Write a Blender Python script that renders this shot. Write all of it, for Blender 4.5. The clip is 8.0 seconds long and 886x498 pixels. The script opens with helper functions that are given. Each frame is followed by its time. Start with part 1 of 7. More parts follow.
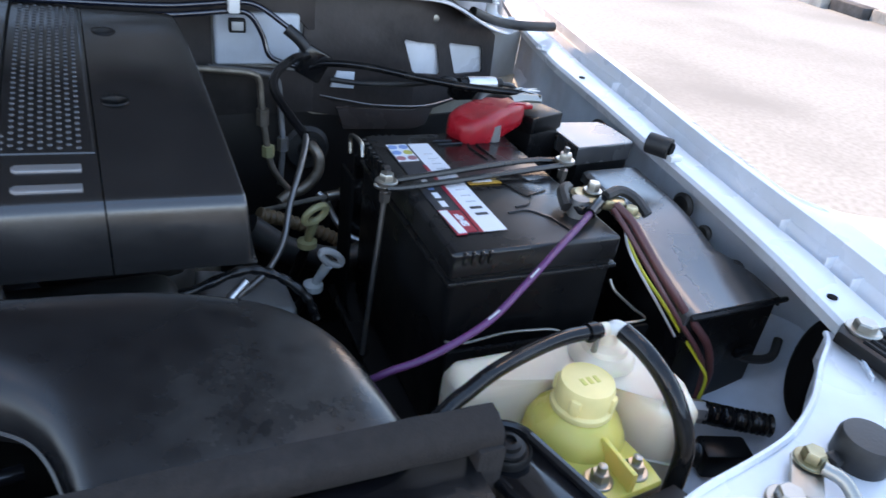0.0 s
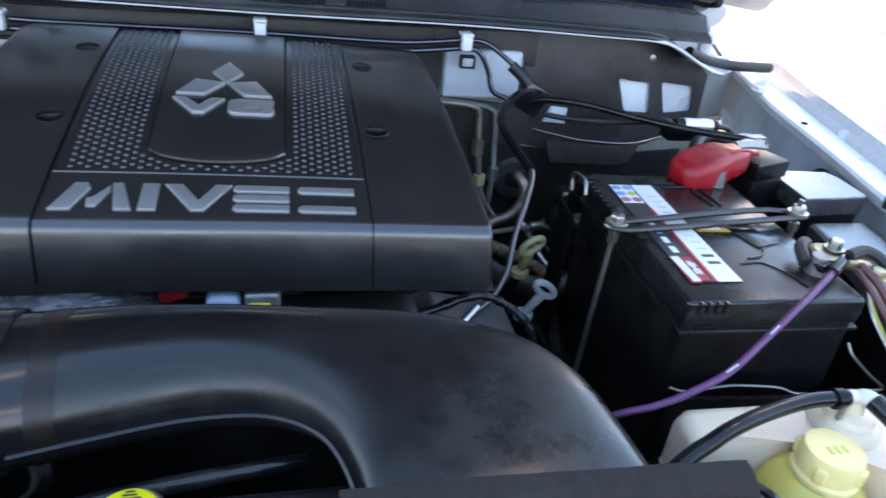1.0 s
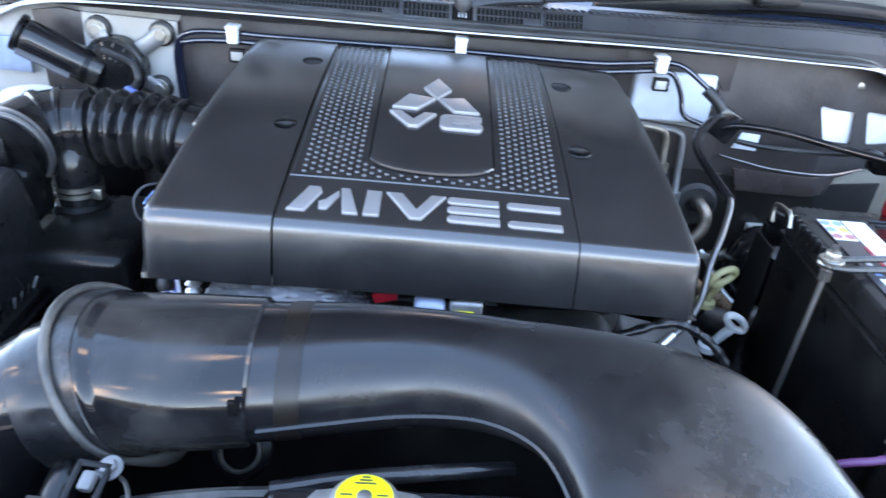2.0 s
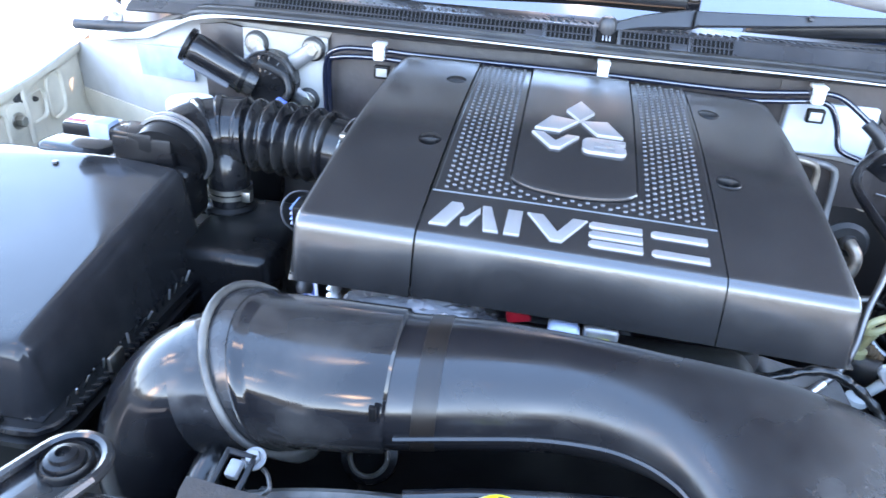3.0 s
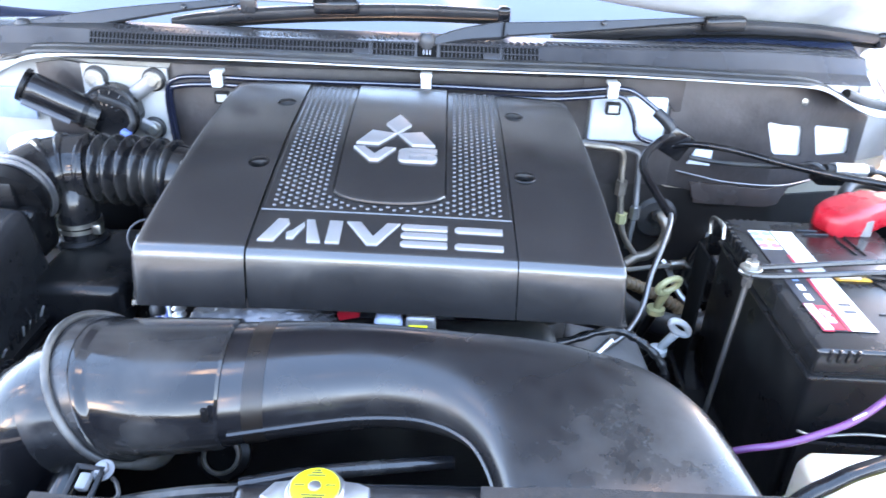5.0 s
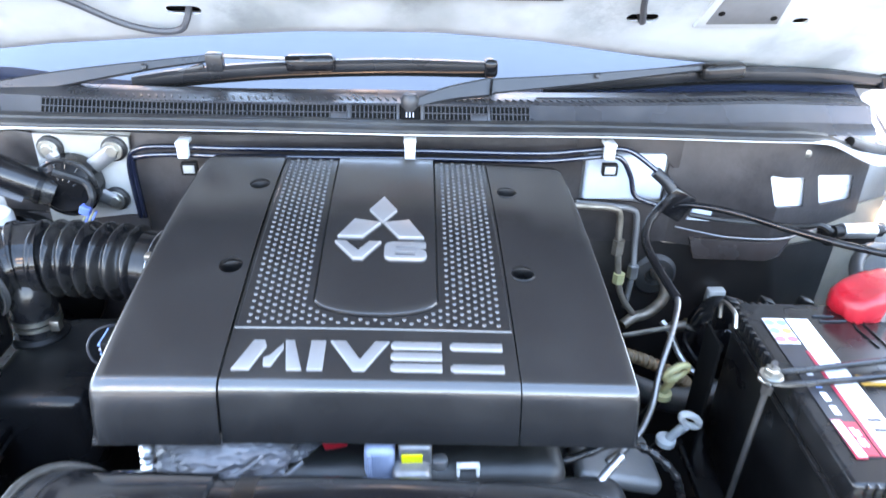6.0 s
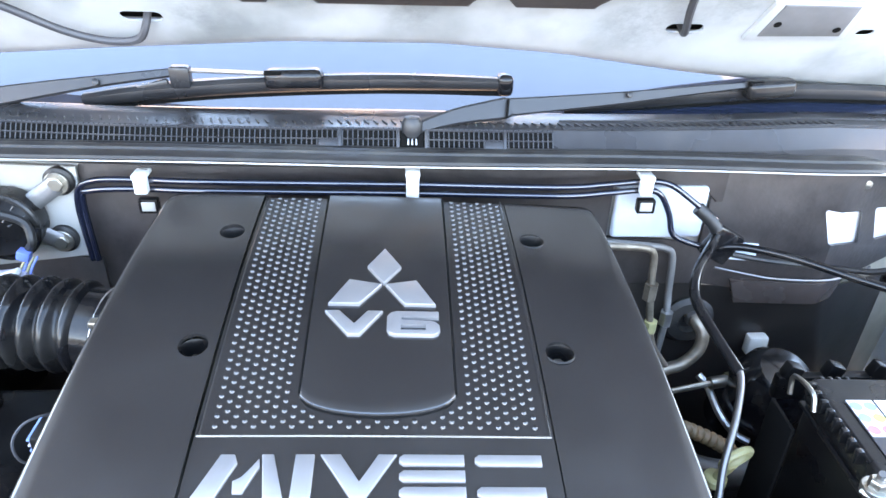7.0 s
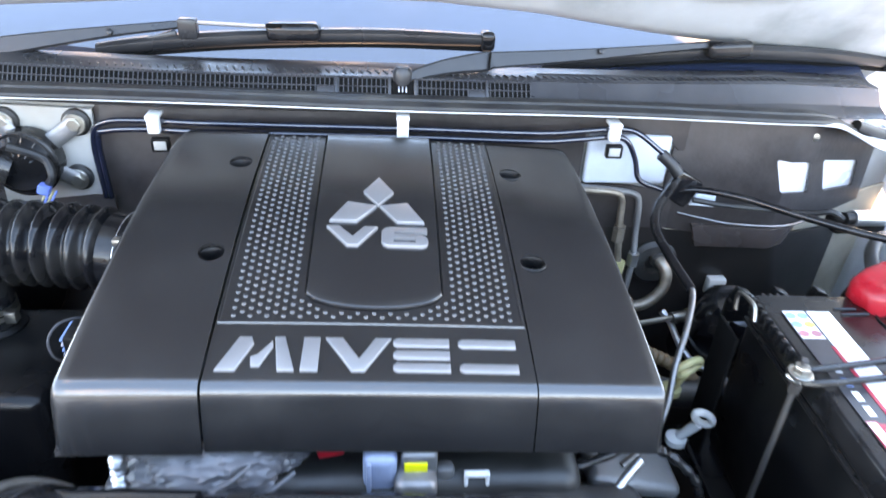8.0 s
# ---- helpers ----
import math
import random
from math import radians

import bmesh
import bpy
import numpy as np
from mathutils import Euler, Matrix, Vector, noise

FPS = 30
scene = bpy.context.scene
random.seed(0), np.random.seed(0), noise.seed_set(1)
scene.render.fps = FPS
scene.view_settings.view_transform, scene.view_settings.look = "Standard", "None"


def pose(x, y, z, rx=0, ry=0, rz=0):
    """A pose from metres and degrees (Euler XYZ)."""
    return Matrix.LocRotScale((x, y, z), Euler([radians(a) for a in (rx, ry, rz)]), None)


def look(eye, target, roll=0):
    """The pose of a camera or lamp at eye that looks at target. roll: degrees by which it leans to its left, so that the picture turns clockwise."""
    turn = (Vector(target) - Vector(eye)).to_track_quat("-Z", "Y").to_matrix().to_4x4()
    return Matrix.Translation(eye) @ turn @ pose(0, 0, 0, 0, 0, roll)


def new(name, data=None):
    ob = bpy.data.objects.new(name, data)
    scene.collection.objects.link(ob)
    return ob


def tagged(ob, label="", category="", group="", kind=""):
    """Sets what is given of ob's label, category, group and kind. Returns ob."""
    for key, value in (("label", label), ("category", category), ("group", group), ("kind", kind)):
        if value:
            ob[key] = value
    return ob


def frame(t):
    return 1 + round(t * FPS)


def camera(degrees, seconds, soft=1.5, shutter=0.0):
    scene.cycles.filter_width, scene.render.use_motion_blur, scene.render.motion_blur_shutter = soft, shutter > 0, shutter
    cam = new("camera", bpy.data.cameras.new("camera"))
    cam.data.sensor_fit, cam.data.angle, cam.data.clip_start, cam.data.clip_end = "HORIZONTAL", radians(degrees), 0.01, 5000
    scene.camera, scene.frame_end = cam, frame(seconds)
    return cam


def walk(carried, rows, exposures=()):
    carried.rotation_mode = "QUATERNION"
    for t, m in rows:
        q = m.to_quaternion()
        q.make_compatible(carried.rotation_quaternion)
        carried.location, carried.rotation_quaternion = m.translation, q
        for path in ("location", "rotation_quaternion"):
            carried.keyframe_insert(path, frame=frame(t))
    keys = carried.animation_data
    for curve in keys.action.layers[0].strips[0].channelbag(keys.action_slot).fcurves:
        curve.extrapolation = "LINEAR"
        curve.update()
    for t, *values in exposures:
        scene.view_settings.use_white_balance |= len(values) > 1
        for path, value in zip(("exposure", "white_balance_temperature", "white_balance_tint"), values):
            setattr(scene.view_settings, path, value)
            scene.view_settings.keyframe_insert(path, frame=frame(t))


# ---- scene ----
cam = camera(64.9, 8.0, shutter=0.4)
PATH = [
    (0, (0.135, -0.731, 1.269), (0.976, 0.782, 0.267), 8.2),
    (0.2, (0.118, -0.724, 1.276), (0.931, 0.8, 0.27), 7.6),
    (0.5, (0.093, -0.719, 1.283), (0.737, 0.887, 0.282), 6.7),
    (0.7, (0.078, -0.72, 1.284), (0.62, 0.928, 0.289), 6.54),
    (1, (0.056, -0.722, 1.284), (0.503, 0.955, 0.29), 6.3),
    (1.2, (0.042, -0.724, 1.284), (0.412, 0.971, 0.288), 5.9),
    (1.5, (0.022, -0.725, 1.285), (0.271, 0.991, 0.289), 5.3),
    (2, (-0.009, -0.725, 1.287), (0.068, 1.011, 0.297), 4.6),
    (2.2, (-0.018, -0.727, 1.284), (-0.012, 1.018, 0.306), 4.4),
    (3.3, (-0.039, -0.727, 1.286), (-0.326, 1.003, 0.325), 3.6),
    (3.5, (-0.038, -0.73, 1.287), (-0.353, 0.994, 0.323), 3.3),
    (4, (-0.028, -0.751, 1.301), (-0.374, 0.964, 0.331), 2.2),
    (4.2, (-0.012, -0.761, 1.31), (-0.334, 0.953, 0.331), 2.08),
    (4.5, (0.019, -0.775, 1.321), (-0.149, 0.967, 0.353), 1.9),
    (4.7, (0.035, -0.782, 1.326), (-0.018, 0.967, 0.357), 1.94),
    (5, (0.045, -0.787, 1.333), (0.083, 0.969, 0.375), 2.0),
    (5.2, (0.042, -0.782, 1.343), (0.129, 0.973, 0.387), 1.9),
    (6.3, (0.023, -0.609, 1.415), (0.12, 1.123, 0.42), 1.3),
    (6.5, (0.013, -0.567, 1.397), (0.126, 1.175, 0.421), 1.5),
    (6.7, (0.013, -0.535, 1.392), (0.141, 1.199, 0.404), 1.74),
    (7, (0.014, -0.516, 1.39), (0.152, 1.212, 0.391), 2.1),
    (7.2, (0.012, -0.517, 1.388), (0.162, 1.207, 0.384), 2.5),
    (7.5, (0.006, -0.529, 1.383), (0.173, 1.183, 0.363), 3.1),
    (7.7, (0.004, -0.554, 1.38), (0.178, 1.159, 0.363), 3.18),
    (8, (0.004, -0.615, 1.377), (0.19, 1.091, 0.35), 3.3),
]
EXPOSURES = [(0, 1.19, 13600, 34), (0.5, 1.33, 13100, 33), (1, 1.51, 12800, 32), (1.5, 2.02, 12200, 32), (2, 2.74, 13200, 35), (2.6, 3.08, 12200, 35), (3.3, 3.43, 12200, 35), (4, 3.42, 12200, 35), (4.5, 3.39, 12700, 36), (5, 3.41, 13700, 37), (6.3, 3.29, 15300, 35), (7, 3.31, 15700, 35), (8, 2.96, 16500, 36)]
walk(cam, [(t, look(eye, target, roll)) for t, eye, target, roll in PATH], EXPOSURES)

# ---- world, sun, exposure ----
SUN_AZ, SUN_EL = radians(4), radians(60)     # high, behind the car, so that the open bonnet shades the bay
world = bpy.data.worlds.new("sky")
scene.world = world
world.use_nodes = True
wn = world.node_tree
sky = wn.nodes.new("ShaderNodeTexSky")
sky.sky_type, sky.sun_disc = "NISHITA", False
sky.sun_elevation, sky.sun_rotation = SUN_EL, SUN_AZ
sky.air_density, sky.dust_density, sky.ozone_density = 0.7, 0.0, 1.0
sky.altitude = 500
# fair-weather clouds
w_co = wn.nodes.new("ShaderNodeTexCoord")
w_cl = wn.nodes.new("ShaderNodeTexNoise")
w_cl.inputs["Scale"].default_value, w_cl.inputs["Detail"].default_value = 3.2, 7.0
w_rp = wn.nodes.new("ShaderNodeValToRGB")
w_rp.color_ramp.elements[0].position, w_rp.color_ramp.elements[1].position = 0.62, 0.71
w_mx = wn.nodes.new("ShaderNodeMix")
w_mx.data_type = "RGBA"
w_mx.inputs[7].default_value = (8.5, 8.5, 8.5, 1)
w_of = wn.nodes.new("ShaderNodeVectorMath")
w_of.inputs[1].default_value = (97.27, 50.41, 151.23)
wn.links.new(w_co.outputs["Generated"], w_of.inputs[0])
wn.links.new(w_of.outputs["Vector"], w_cl.inputs["Vector"])
wn.links.new(w_cl.outputs["Fac"], w_rp.inputs["Fac"])
wn.links.new(w_rp.outputs["Color"], w_mx.inputs[0])
w_hs = wn.nodes.new("ShaderNodeHueSaturation")
w_hs.inputs["Hue"].default_value, w_hs.inputs["Saturation"].default_value = 0.493, 1.25
wn.links.new(sky.outputs["Color"], w_hs.inputs["Color"])
wn.links.new(w_hs.outputs["Color"], w_mx.inputs[6])
wn.links.new(w_mx.outputs[2], wn.nodes["Background"].inputs["Color"])
wn.nodes["Background"].inputs["Strength"].default_value = 0.62
sun = new("sun", bpy.data.lights.new("sun", "SUN"))
sun.data.energy, sun.data.angle, sun.data.color = 3.1, radians(0.53), (1.0, 0.97, 0.93)
sun.matrix_world = look((0, 0, 0), (-math.sin(SUN_AZ) * math.cos(SUN_EL), -math.cos(SUN_AZ) * math.cos(SUN_EL), -math.sin(SUN_EL)))

# ---- materials ----


def material(name, colour, rough=0.5, metal=0.0, spread=0.15, scale=40.0, bump=0.0, bump_scale=300.0, dirt=None, dirt_amount=0.0, dirt_scale=9.0,
             coat=0.0, ior=1.5, rough_spread=0.12, transmission=0.0, subsurface=0.0, island=0.0):
    """Base colour with two scales of variation, uneven gloss, fine relief, and dirt or dust in patches of its own shape."""
    m = bpy.data.materials.new(name)
    m.use_nodes = True
    n, links = m.node_tree.nodes, m.node_tree.links
    b = n["Principled BSDF"]
    co = n.new("ShaderNodeTexCoord")
    fine = n.new("ShaderNodeTexNoise")
    fine.inputs["Scale"].default_value, fine.inputs["Detail"].default_value = scale, 5.0
    wide = n.new("ShaderNodeTexNoise")
    wide.inputs["Scale"].default_value, wide.inputs["Detail"].default_value = dirt_scale, 6.0
    links.new(co.outputs["Object"], fine.inputs["Vector"])
    links.new(co.outputs["Object"], wide.inputs["Vector"])
    ramp = n.new("ShaderNodeMapRange")
    ramp.inputs["From Min"].default_value, ramp.inputs["From Max"].default_value = 0.3, 0.7
    ramp.inputs["To Min"].default_value, ramp.inputs["To Max"].default_value = 1 - spread, 1 + spread
    links.new(fine.outputs["Fac"], ramp.inputs["Value"])
    shade = n.new("ShaderNodeMix")
    shade.data_type, shade.blend_type = "RGBA", "MULTIPLY"
    shade.inputs[0].default_value = 1.0
    shade.inputs[6].default_value = (*colour, 1)
    links.new(ramp.outputs["Result"], shade.inputs[7])
    out = shade.outputs[2]
    patch = n.new("ShaderNodeMapRange")
    patch.inputs["From Min"].default_value, patch.inputs["From Max"].default_value = 0.47, 0.68
    patch.inputs["To Max"].default_value = dirt_amount
    links.new(wide.outputs["Fac"], patch.inputs["Value"])
    if dirt:
        mix = n.new("ShaderNodeMix")
        mix.data_type = "RGBA"
        mix.inputs[7].default_value = (*dirt, 1)
        links.new(patch.outputs["Result"], mix.inputs[0])
        links.new(out, mix.inputs[6])
        out = mix.outputs[2]
    links.new(out, b.inputs["Base Color"])
    gloss = n.new("ShaderNodeMapRange")
    gloss.inputs["From Min"].default_value, gloss.inputs["From Max"].default_value = 0.35, 0.68
    gloss.inputs["To Min"].default_value, gloss.inputs["To Max"].default_value = max(0.02, rough - rough_spread * 0.5), min(1, rough + rough_spread)
    links.new(wide.outputs["Fac"], gloss.inputs["Value"])
    links.new(gloss.outputs["Result"], b.inputs["Roughness"])
    b.inputs["Metallic"].default_value, b.inputs["IOR"].default_value = metal, ior
    b.inputs["Coat Weight"].default_value, b.inputs["Coat Roughness"].default_value = coat, 0.05
    b.inputs["Transmission Weight"].default_value = transmission
    b.inputs["Subsurface Weight"].default_value, b.inputs["Subsurface Scale"].default_value = subsurface, 0.02
    if bump:
        grain = n.new("ShaderNodeTexNoise")
        grain.inputs["Scale"].default_value, grain.inputs["Detail"].default_value = bump_scale, 3.0
        links.new(co.outputs["Object"], grain.inputs["Vector"])
        relief = n.new("ShaderNodeBump")
        relief.inputs["Strength"].default_value, relief.inputs["Distance"].default_value = bump, 0.001
        links.new(grain.outputs["Fac"], relief.inputs["Height"])
        links.new(relief.outputs["Normal"], b.inputs["Normal"])
    return m


DUST = (0.16, 0.145, 0.125)
M_COVER = material("satin_grey_plastic", (0.0155, 0.0152, 0.0155), 0.19, ior=1.82, spread=0.06, dirt=(0.028, 0.027, 0.026), dirt_amount=0.22, dirt_scale=13, rough_spread=0.07, bump=0.05, bump_scale=700)
M_DUCT = material("gloss_black_plastic", (0.007, 0.007, 0.008), 0.24, ior=1.5, spread=0.08, dirt=(0.04, 0.038, 0.036), dirt_amount=0.15, dirt_scale=11, rough_spread=0.2)


def dusted(m, centre, reach, colour, amount):
    """Adds a speckled patch of dust that fades out round one point."""
    n, links = m.node_tree.nodes, m.node_tree.links
    b = n["Principled BSDF"]
    co = n.new("ShaderNodeTexCoord")
    far = n.new("ShaderNodeVectorMath")
    far.operation = "DISTANCE"
    far.inputs[1].default_value = centre
    links.new(co.outputs["Object"], far.inputs[0])
    fade = n.new("ShaderNodeMapRange")
    fade.inputs["From Min"].default_value, fade.inputs["From Max"].default_value = reach * 0.1, reach
    fade.inputs["To Min"].default_value, fade.inputs["To Max"].default_value = 1.0, 0.0
    links.new(far.outputs["Value"], fade.inputs["Value"])
    speck = n.new("ShaderNodeTexNoise")
    speck.inputs["Scale"].default_value, speck.inputs["Detail"].default_value, speck.inputs["Roughness"].default_value = 40.0, 9.0, 0.72
    links.new(co.outputs["Object"], speck.inputs["Vector"])
    grain = n.new("ShaderNodeMapRange")
    grain.inputs["From Min"].default_value, grain.inputs["From Max"].default_value = 0.28, 0.92
    links.new(speck.outputs["Fac"], grain.inputs["Value"])
    both = n.new("ShaderNodeMath")
    both.operation = "MULTIPLY"
    links.new(fade.outputs["Result"], both.inputs[0])
    links.new(grain.outputs["Result"], both.inputs[1])
    part_of = n.new("ShaderNodeMath")
    part_of.operation = "MULTIPLY"
    part_of.inputs[1].default_value = amount
    links.new(both.outputs["Value"], part_of.inputs[0])
    for socket, value in (("Base Color", colour), ("Roughness", 0.8)):
        old = b.inputs[socket].links[0].from_socket
        mix = n.new("ShaderNodeMix")
        links.new(part_of.outputs["Value"], mix.inputs[0])
        if socket == "Base Color":
            mix.data_type = "RGBA"
            mix.inputs[7].default_value = (*value, 1)
            links.new(old, mix.inputs[6])
            links.new(mix.outputs[2], b.inputs[socket])
        else:
            mix.inputs[3].default_value = value
            links.new(old, mix.inputs[2])
            links.new(mix.outputs[0], b.inputs[socket])
    return m


dusted(M_DUCT, (0.22, -0.42, 0.965), 0.13, (0.10, 0.093, 0.084), 0.5)
M_DUSTYBLACK = material("dusty_black_plastic", (0.028, 0.026, 0.024), 0.4, spread=0.2, scale=60, dirt=(0.12, 0.108, 0.096), dirt_amount=0.8, dirt_scale=30, bump=0.2, bump_scale=200)
# black lids lifted to grey: the sky's grazing reflection is put into the colour
M_FUSELID = material("sky_sheen_plastic", (0.045, 0.045, 0.046), 0.24, dirt=(0.09, 0.09, 0.09), dirt_amount=0.3, dirt_scale=10, ior=1.85, rough_spread=0.1)
M_SLEEVE = material("glossy_black_sleeve", (0.007, 0.007, 0.008), 0.07, ior=1.41, spread=0.08, dirt=(0.06, 0.056, 0.052), dirt_amount=0.3, dirt_scale=14, rough_spread=0.14)
dusted(M_SLEEVE, (-0.16, -0.38, 0.90), 0.06, (0.12, 0.11, 0.10), 0.6)
dusted(M_SLEEVE, (-0.215, -0.385, 0.885), 0.055, (0.13, 0.12, 0.11), 0.7)
dusted(M_SLEEVE, (-0.125, -0.385, 0.898), 0.040, (0.13, 0.12, 0.11), 0.7)
for at in ((-0.222, -0.372, 0.890), (-0.185, -0.378, 0.893), (-0.150, -0.380, 0.897)):
    dusted(M_SLEEVE, at, 0.034, (0.11, 0.10, 0.092), 0.9)
M_LIP = material("dust_grey_plastic", (0.045, 0.041, 0.038), 0.45, spread=0.25, scale=50, dirt=(0.13, 0.115, 0.10), dirt_amount=0.8, dirt_scale=28, bump=0.3, bump_scale=180)
M_COLLAR = material("hazed_black_plastic", (0.013, 0.013, 0.014), 0.18, ior=1.4, spread=0.2, scale=60, dirt=(0.05, 0.05, 0.05), dirt_amount=0.5, dirt_scale=30)
M_BAND = material("worn_brown_black_plastic", (0.010, 0.007, 0.006), 0.30, ior=1.42, spread=0.1, rough_spread=0.1)
M_CRINKLE = material("crinkled_black_film", (0.008, 0.008, 0.009), 0.12, ior=1.6, bump=0.9, bump_scale=45, dirt=(0.04, 0.04, 0.04), dirt_amount=0.3)
M_BROWNFELT = material("glossy_brown_liner", (0.013, 0.0105, 0.010), 0.34, spread=0.15, scale=20, dirt=(0.03, 0.022, 0.020), dirt_amount=0.5, dirt_scale=7, bump=0.1, bump_scale=90)
M_WORNSTEEL = material("worn_steel_pipe", (0.22, 0.205, 0.20), 0.36, metal=0.9, spread=0.2, dirt=(0.16, 0.12, 0.09), dirt_amount=0.5, dirt_scale=40)
M_PLATE = material("grey_recess_paint", (0.17, 0.175, 0.18), 0.5, spread=0.1, dirt=(0.1, 0.1, 0.1), dirt_amount=0.4)
M_HOSEGREY = material("grey_rubber_hose", (0.055, 0.056, 0.062), 0.45, spread=0.1)
M_TAN = material("tarnished_alloy", (0.30, 0.235, 0.19), 0.42, metal=0.7, spread=0.2, dirt=(0.14, 0.10, 0.075), dirt_amount=0.6, dirt_scale=45)
# brown liner made lighter, so that its colour carries a reflected sheen
M_POCKET = material("brown_sheen_liner", (0.060, 0.043, 0.040), 0.22, spread=0.12, dirt=(0.05, 0.038, 0.035), dirt_amount=0.5, dirt_scale=12)
M_BATTERY = material("black_battery_plastic", (0.009, 0.009, 0.0095), 0.27, ior=1.5, bump=0.04, bump_scale=400, dirt=(0.04, 0.038, 0.036), dirt_amount=0.15, dirt_scale=16, rough_spread=0.2)
M_LID = material("polished_black_plastic", (0.014, 0.014, 0.015), 0.12, dirt=(0.05, 0.048, 0.046), dirt_amount=0.2, dirt_scale=10, ior=1.32, rough_spread=0.08)
M_BLACK = material("black_plastic", (0.0055, 0.0055, 0.006), 0.30, ior=1.3, bump=0.06, bump_scale=300, dirt=DUST, dirt_amount=0.03, dirt_scale=14, rough_spread=0.2)
M_BLACKGLOSS = material("black_enamel", (0.007, 0.007, 0.008), 0.16, dirt=DUST, dirt_amount=0.12, dirt_scale=20, rough_spread=0.15)
M_PIPE = material("dark_blue_coated_pipe", (0.006, 0.010, 0.020), 0.12, ior=1.9, spread=0.1, rough_spread=0.05)
M_RUBBER = material("rubber", (0.012, 0.012, 0.0125), 0.5, bump=0.2, bump_scale=400, dirt=DUST, dirt_amount=0.2, dirt_scale=18)
M_RUBBERGLOSS = material("shiny_rubber", (0.0065, 0.0065, 0.0075), 0.11, ior=1.4, bump=0.05, dirt=DUST, dirt_amount=0.1, dirt_scale=25)
M_FOAM = material("foam", (0.019, 0.0135, 0.012), 0.9, spread=0.3, scale=140, bump=0.6, bump_scale=500, dirt=(0.030, 0.023, 0.020), dirt_amount=0.6, dirt_scale=12)
M_FELT = material("insulation", (0.036, 0.029, 0.028), 0.36, spread=0.25, scale=60, bump=0.35, bump_scale=160, dirt=(0.078, 0.060, 0.056), dirt_amount=0.5, dirt_scale=6)
M_PAINT = material("white_paint", (0.66, 0.69, 0.72), 0.28, spread=0.02, dirt=(0.45, 0.42, 0.36), dirt_amount=0.22, dirt_scale=14, coat=0.4)
# body paint with the blue shade below the rail mixed into its colour
M_APRON = material("blue_shaded_paint", (0.56, 0.64, 0.70), 0.35, spread=0.04, dirt=(0.33, 0.35, 0.36), dirt_amount=0.5, dirt_scale=9)
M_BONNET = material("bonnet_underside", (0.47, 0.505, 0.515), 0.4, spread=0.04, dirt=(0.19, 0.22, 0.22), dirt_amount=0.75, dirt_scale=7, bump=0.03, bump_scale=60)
M_PAINTDIRTY = material("dusty_white_paint", (0.62, 0.63, 0.62), 0.42, spread=0.05, dirt=(0.33, 0.28, 0.21), dirt_amount=0.65, dirt_scale=10)
M_BEIGE = material("patchy_beige_paint", (0.58, 0.49, 0.39), 0.5, spread=0.06, dirt=(0.40, 0.32, 0.24), dirt_amount=0.55, dirt_scale=8)
# white taken down to grey: shade under the bonnet is put into the colour
M_FIREWALL = material("shaded_white", (0.37, 0.365, 0.35), 0.45, spread=0.05, dirt=(0.30, 0.25, 0.19), dirt_amount=0.55, dirt_scale=9)
M_STEEL = material("zinc_steel", (0.42, 0.39, 0.35), 0.36, metal=1.0, spread=0.2, dirt=(0.2, 0.16, 0.11), dirt_amount=0.35, dirt_scale=40)
M_ALU = material("aluminium", (0.62, 0.62, 0.62), 0.42, metal=1.0, spread=0.15, dirt=(0.25, 0.23, 0.2), dirt_amount=0.35, dirt_scale=30, bump=0.1)
M_CHROME = material("silver_badge", (0.29, 0.29, 0.295), 0.38, metal=0.55, spread=0.04, rough_spread=0.05)
M_BRASS = material("yellow_zinc", (0.40, 0.34, 0.22), 0.4, metal=1.0, spread=0.25, dirt=(0.2, 0.14, 0.08), dirt_amount=0.5, dirt_scale=60)
M_CREAM = material("aged_white_plastic", (0.88, 0.68, 0.52), 0.3, spread=0.04, dirt=(0.78, 0.58, 0.44), dirt_amount=0.5, dirt_scale=13, subsurface=0.3)
M_YELLOWTANK = material("yellowed_plastic", (0.84, 0.60, 0.15), 0.3, spread=0.06, dirt=(0.50, 0.42, 0.07), dirt_amount=0.5, dirt_scale=20, subsurface=0.25)
M_YELLOWCAP = material("pale_yellow_plastic", (0.94, 0.68, 0.30), 0.42, spread=0.06, dirt=(0.6, 0.48, 0.12), dirt_amount=0.3, dirt_scale=25)
M_YELLOW = material("yellow_enamel", (0.80, 0.66, 0.02), 0.35, spread=0.05)
M_RED = material("red_plastic", (0.52, 0.012, 0.02), 0.3, spread=0.12, bump=0.1, bump_scale=120, dirt=(0.25, 0.02, 0.02), dirt_amount=0.3, dirt_scale=30)
M_WHITE = material("white_plastic", (0.78, 0.78, 0.76), 0.4, spread=0.04, dirt=(0.5, 0.48, 0.42), dirt_amount=0.3, dirt_scale=40)
M_LABEL = material("label_white", (0.78, 0.79, 0.82), 0.3, spread=0.02)
M_LABELDARK = material("label_black", (0.03, 0.03, 0.035), 0.3)
M_LABELRED = material("label_red", (0.55, 0.02, 0.04), 0.3)
M_PALERED = material("faded_red_print", (0.55, 0.17, 0.19), 0.3)
M_PALEYELLOW = material("faded_yellow_print", (0.60, 0.50, 0.12), 0.3)
M_SKYPRINT = material("faded_blue_print", (0.12, 0.32, 0.58), 0.3)
M_GREYPRINT = material("faded_grey_print", (0.50, 0.50, 0.53), 0.3)
M_LABELBLUE = material("label_blue", (0.05, 0.28, 0.62), 0.3)
M_ORANGE = material("label_orange", (0.60, 0.25, 0.03), 0.3)
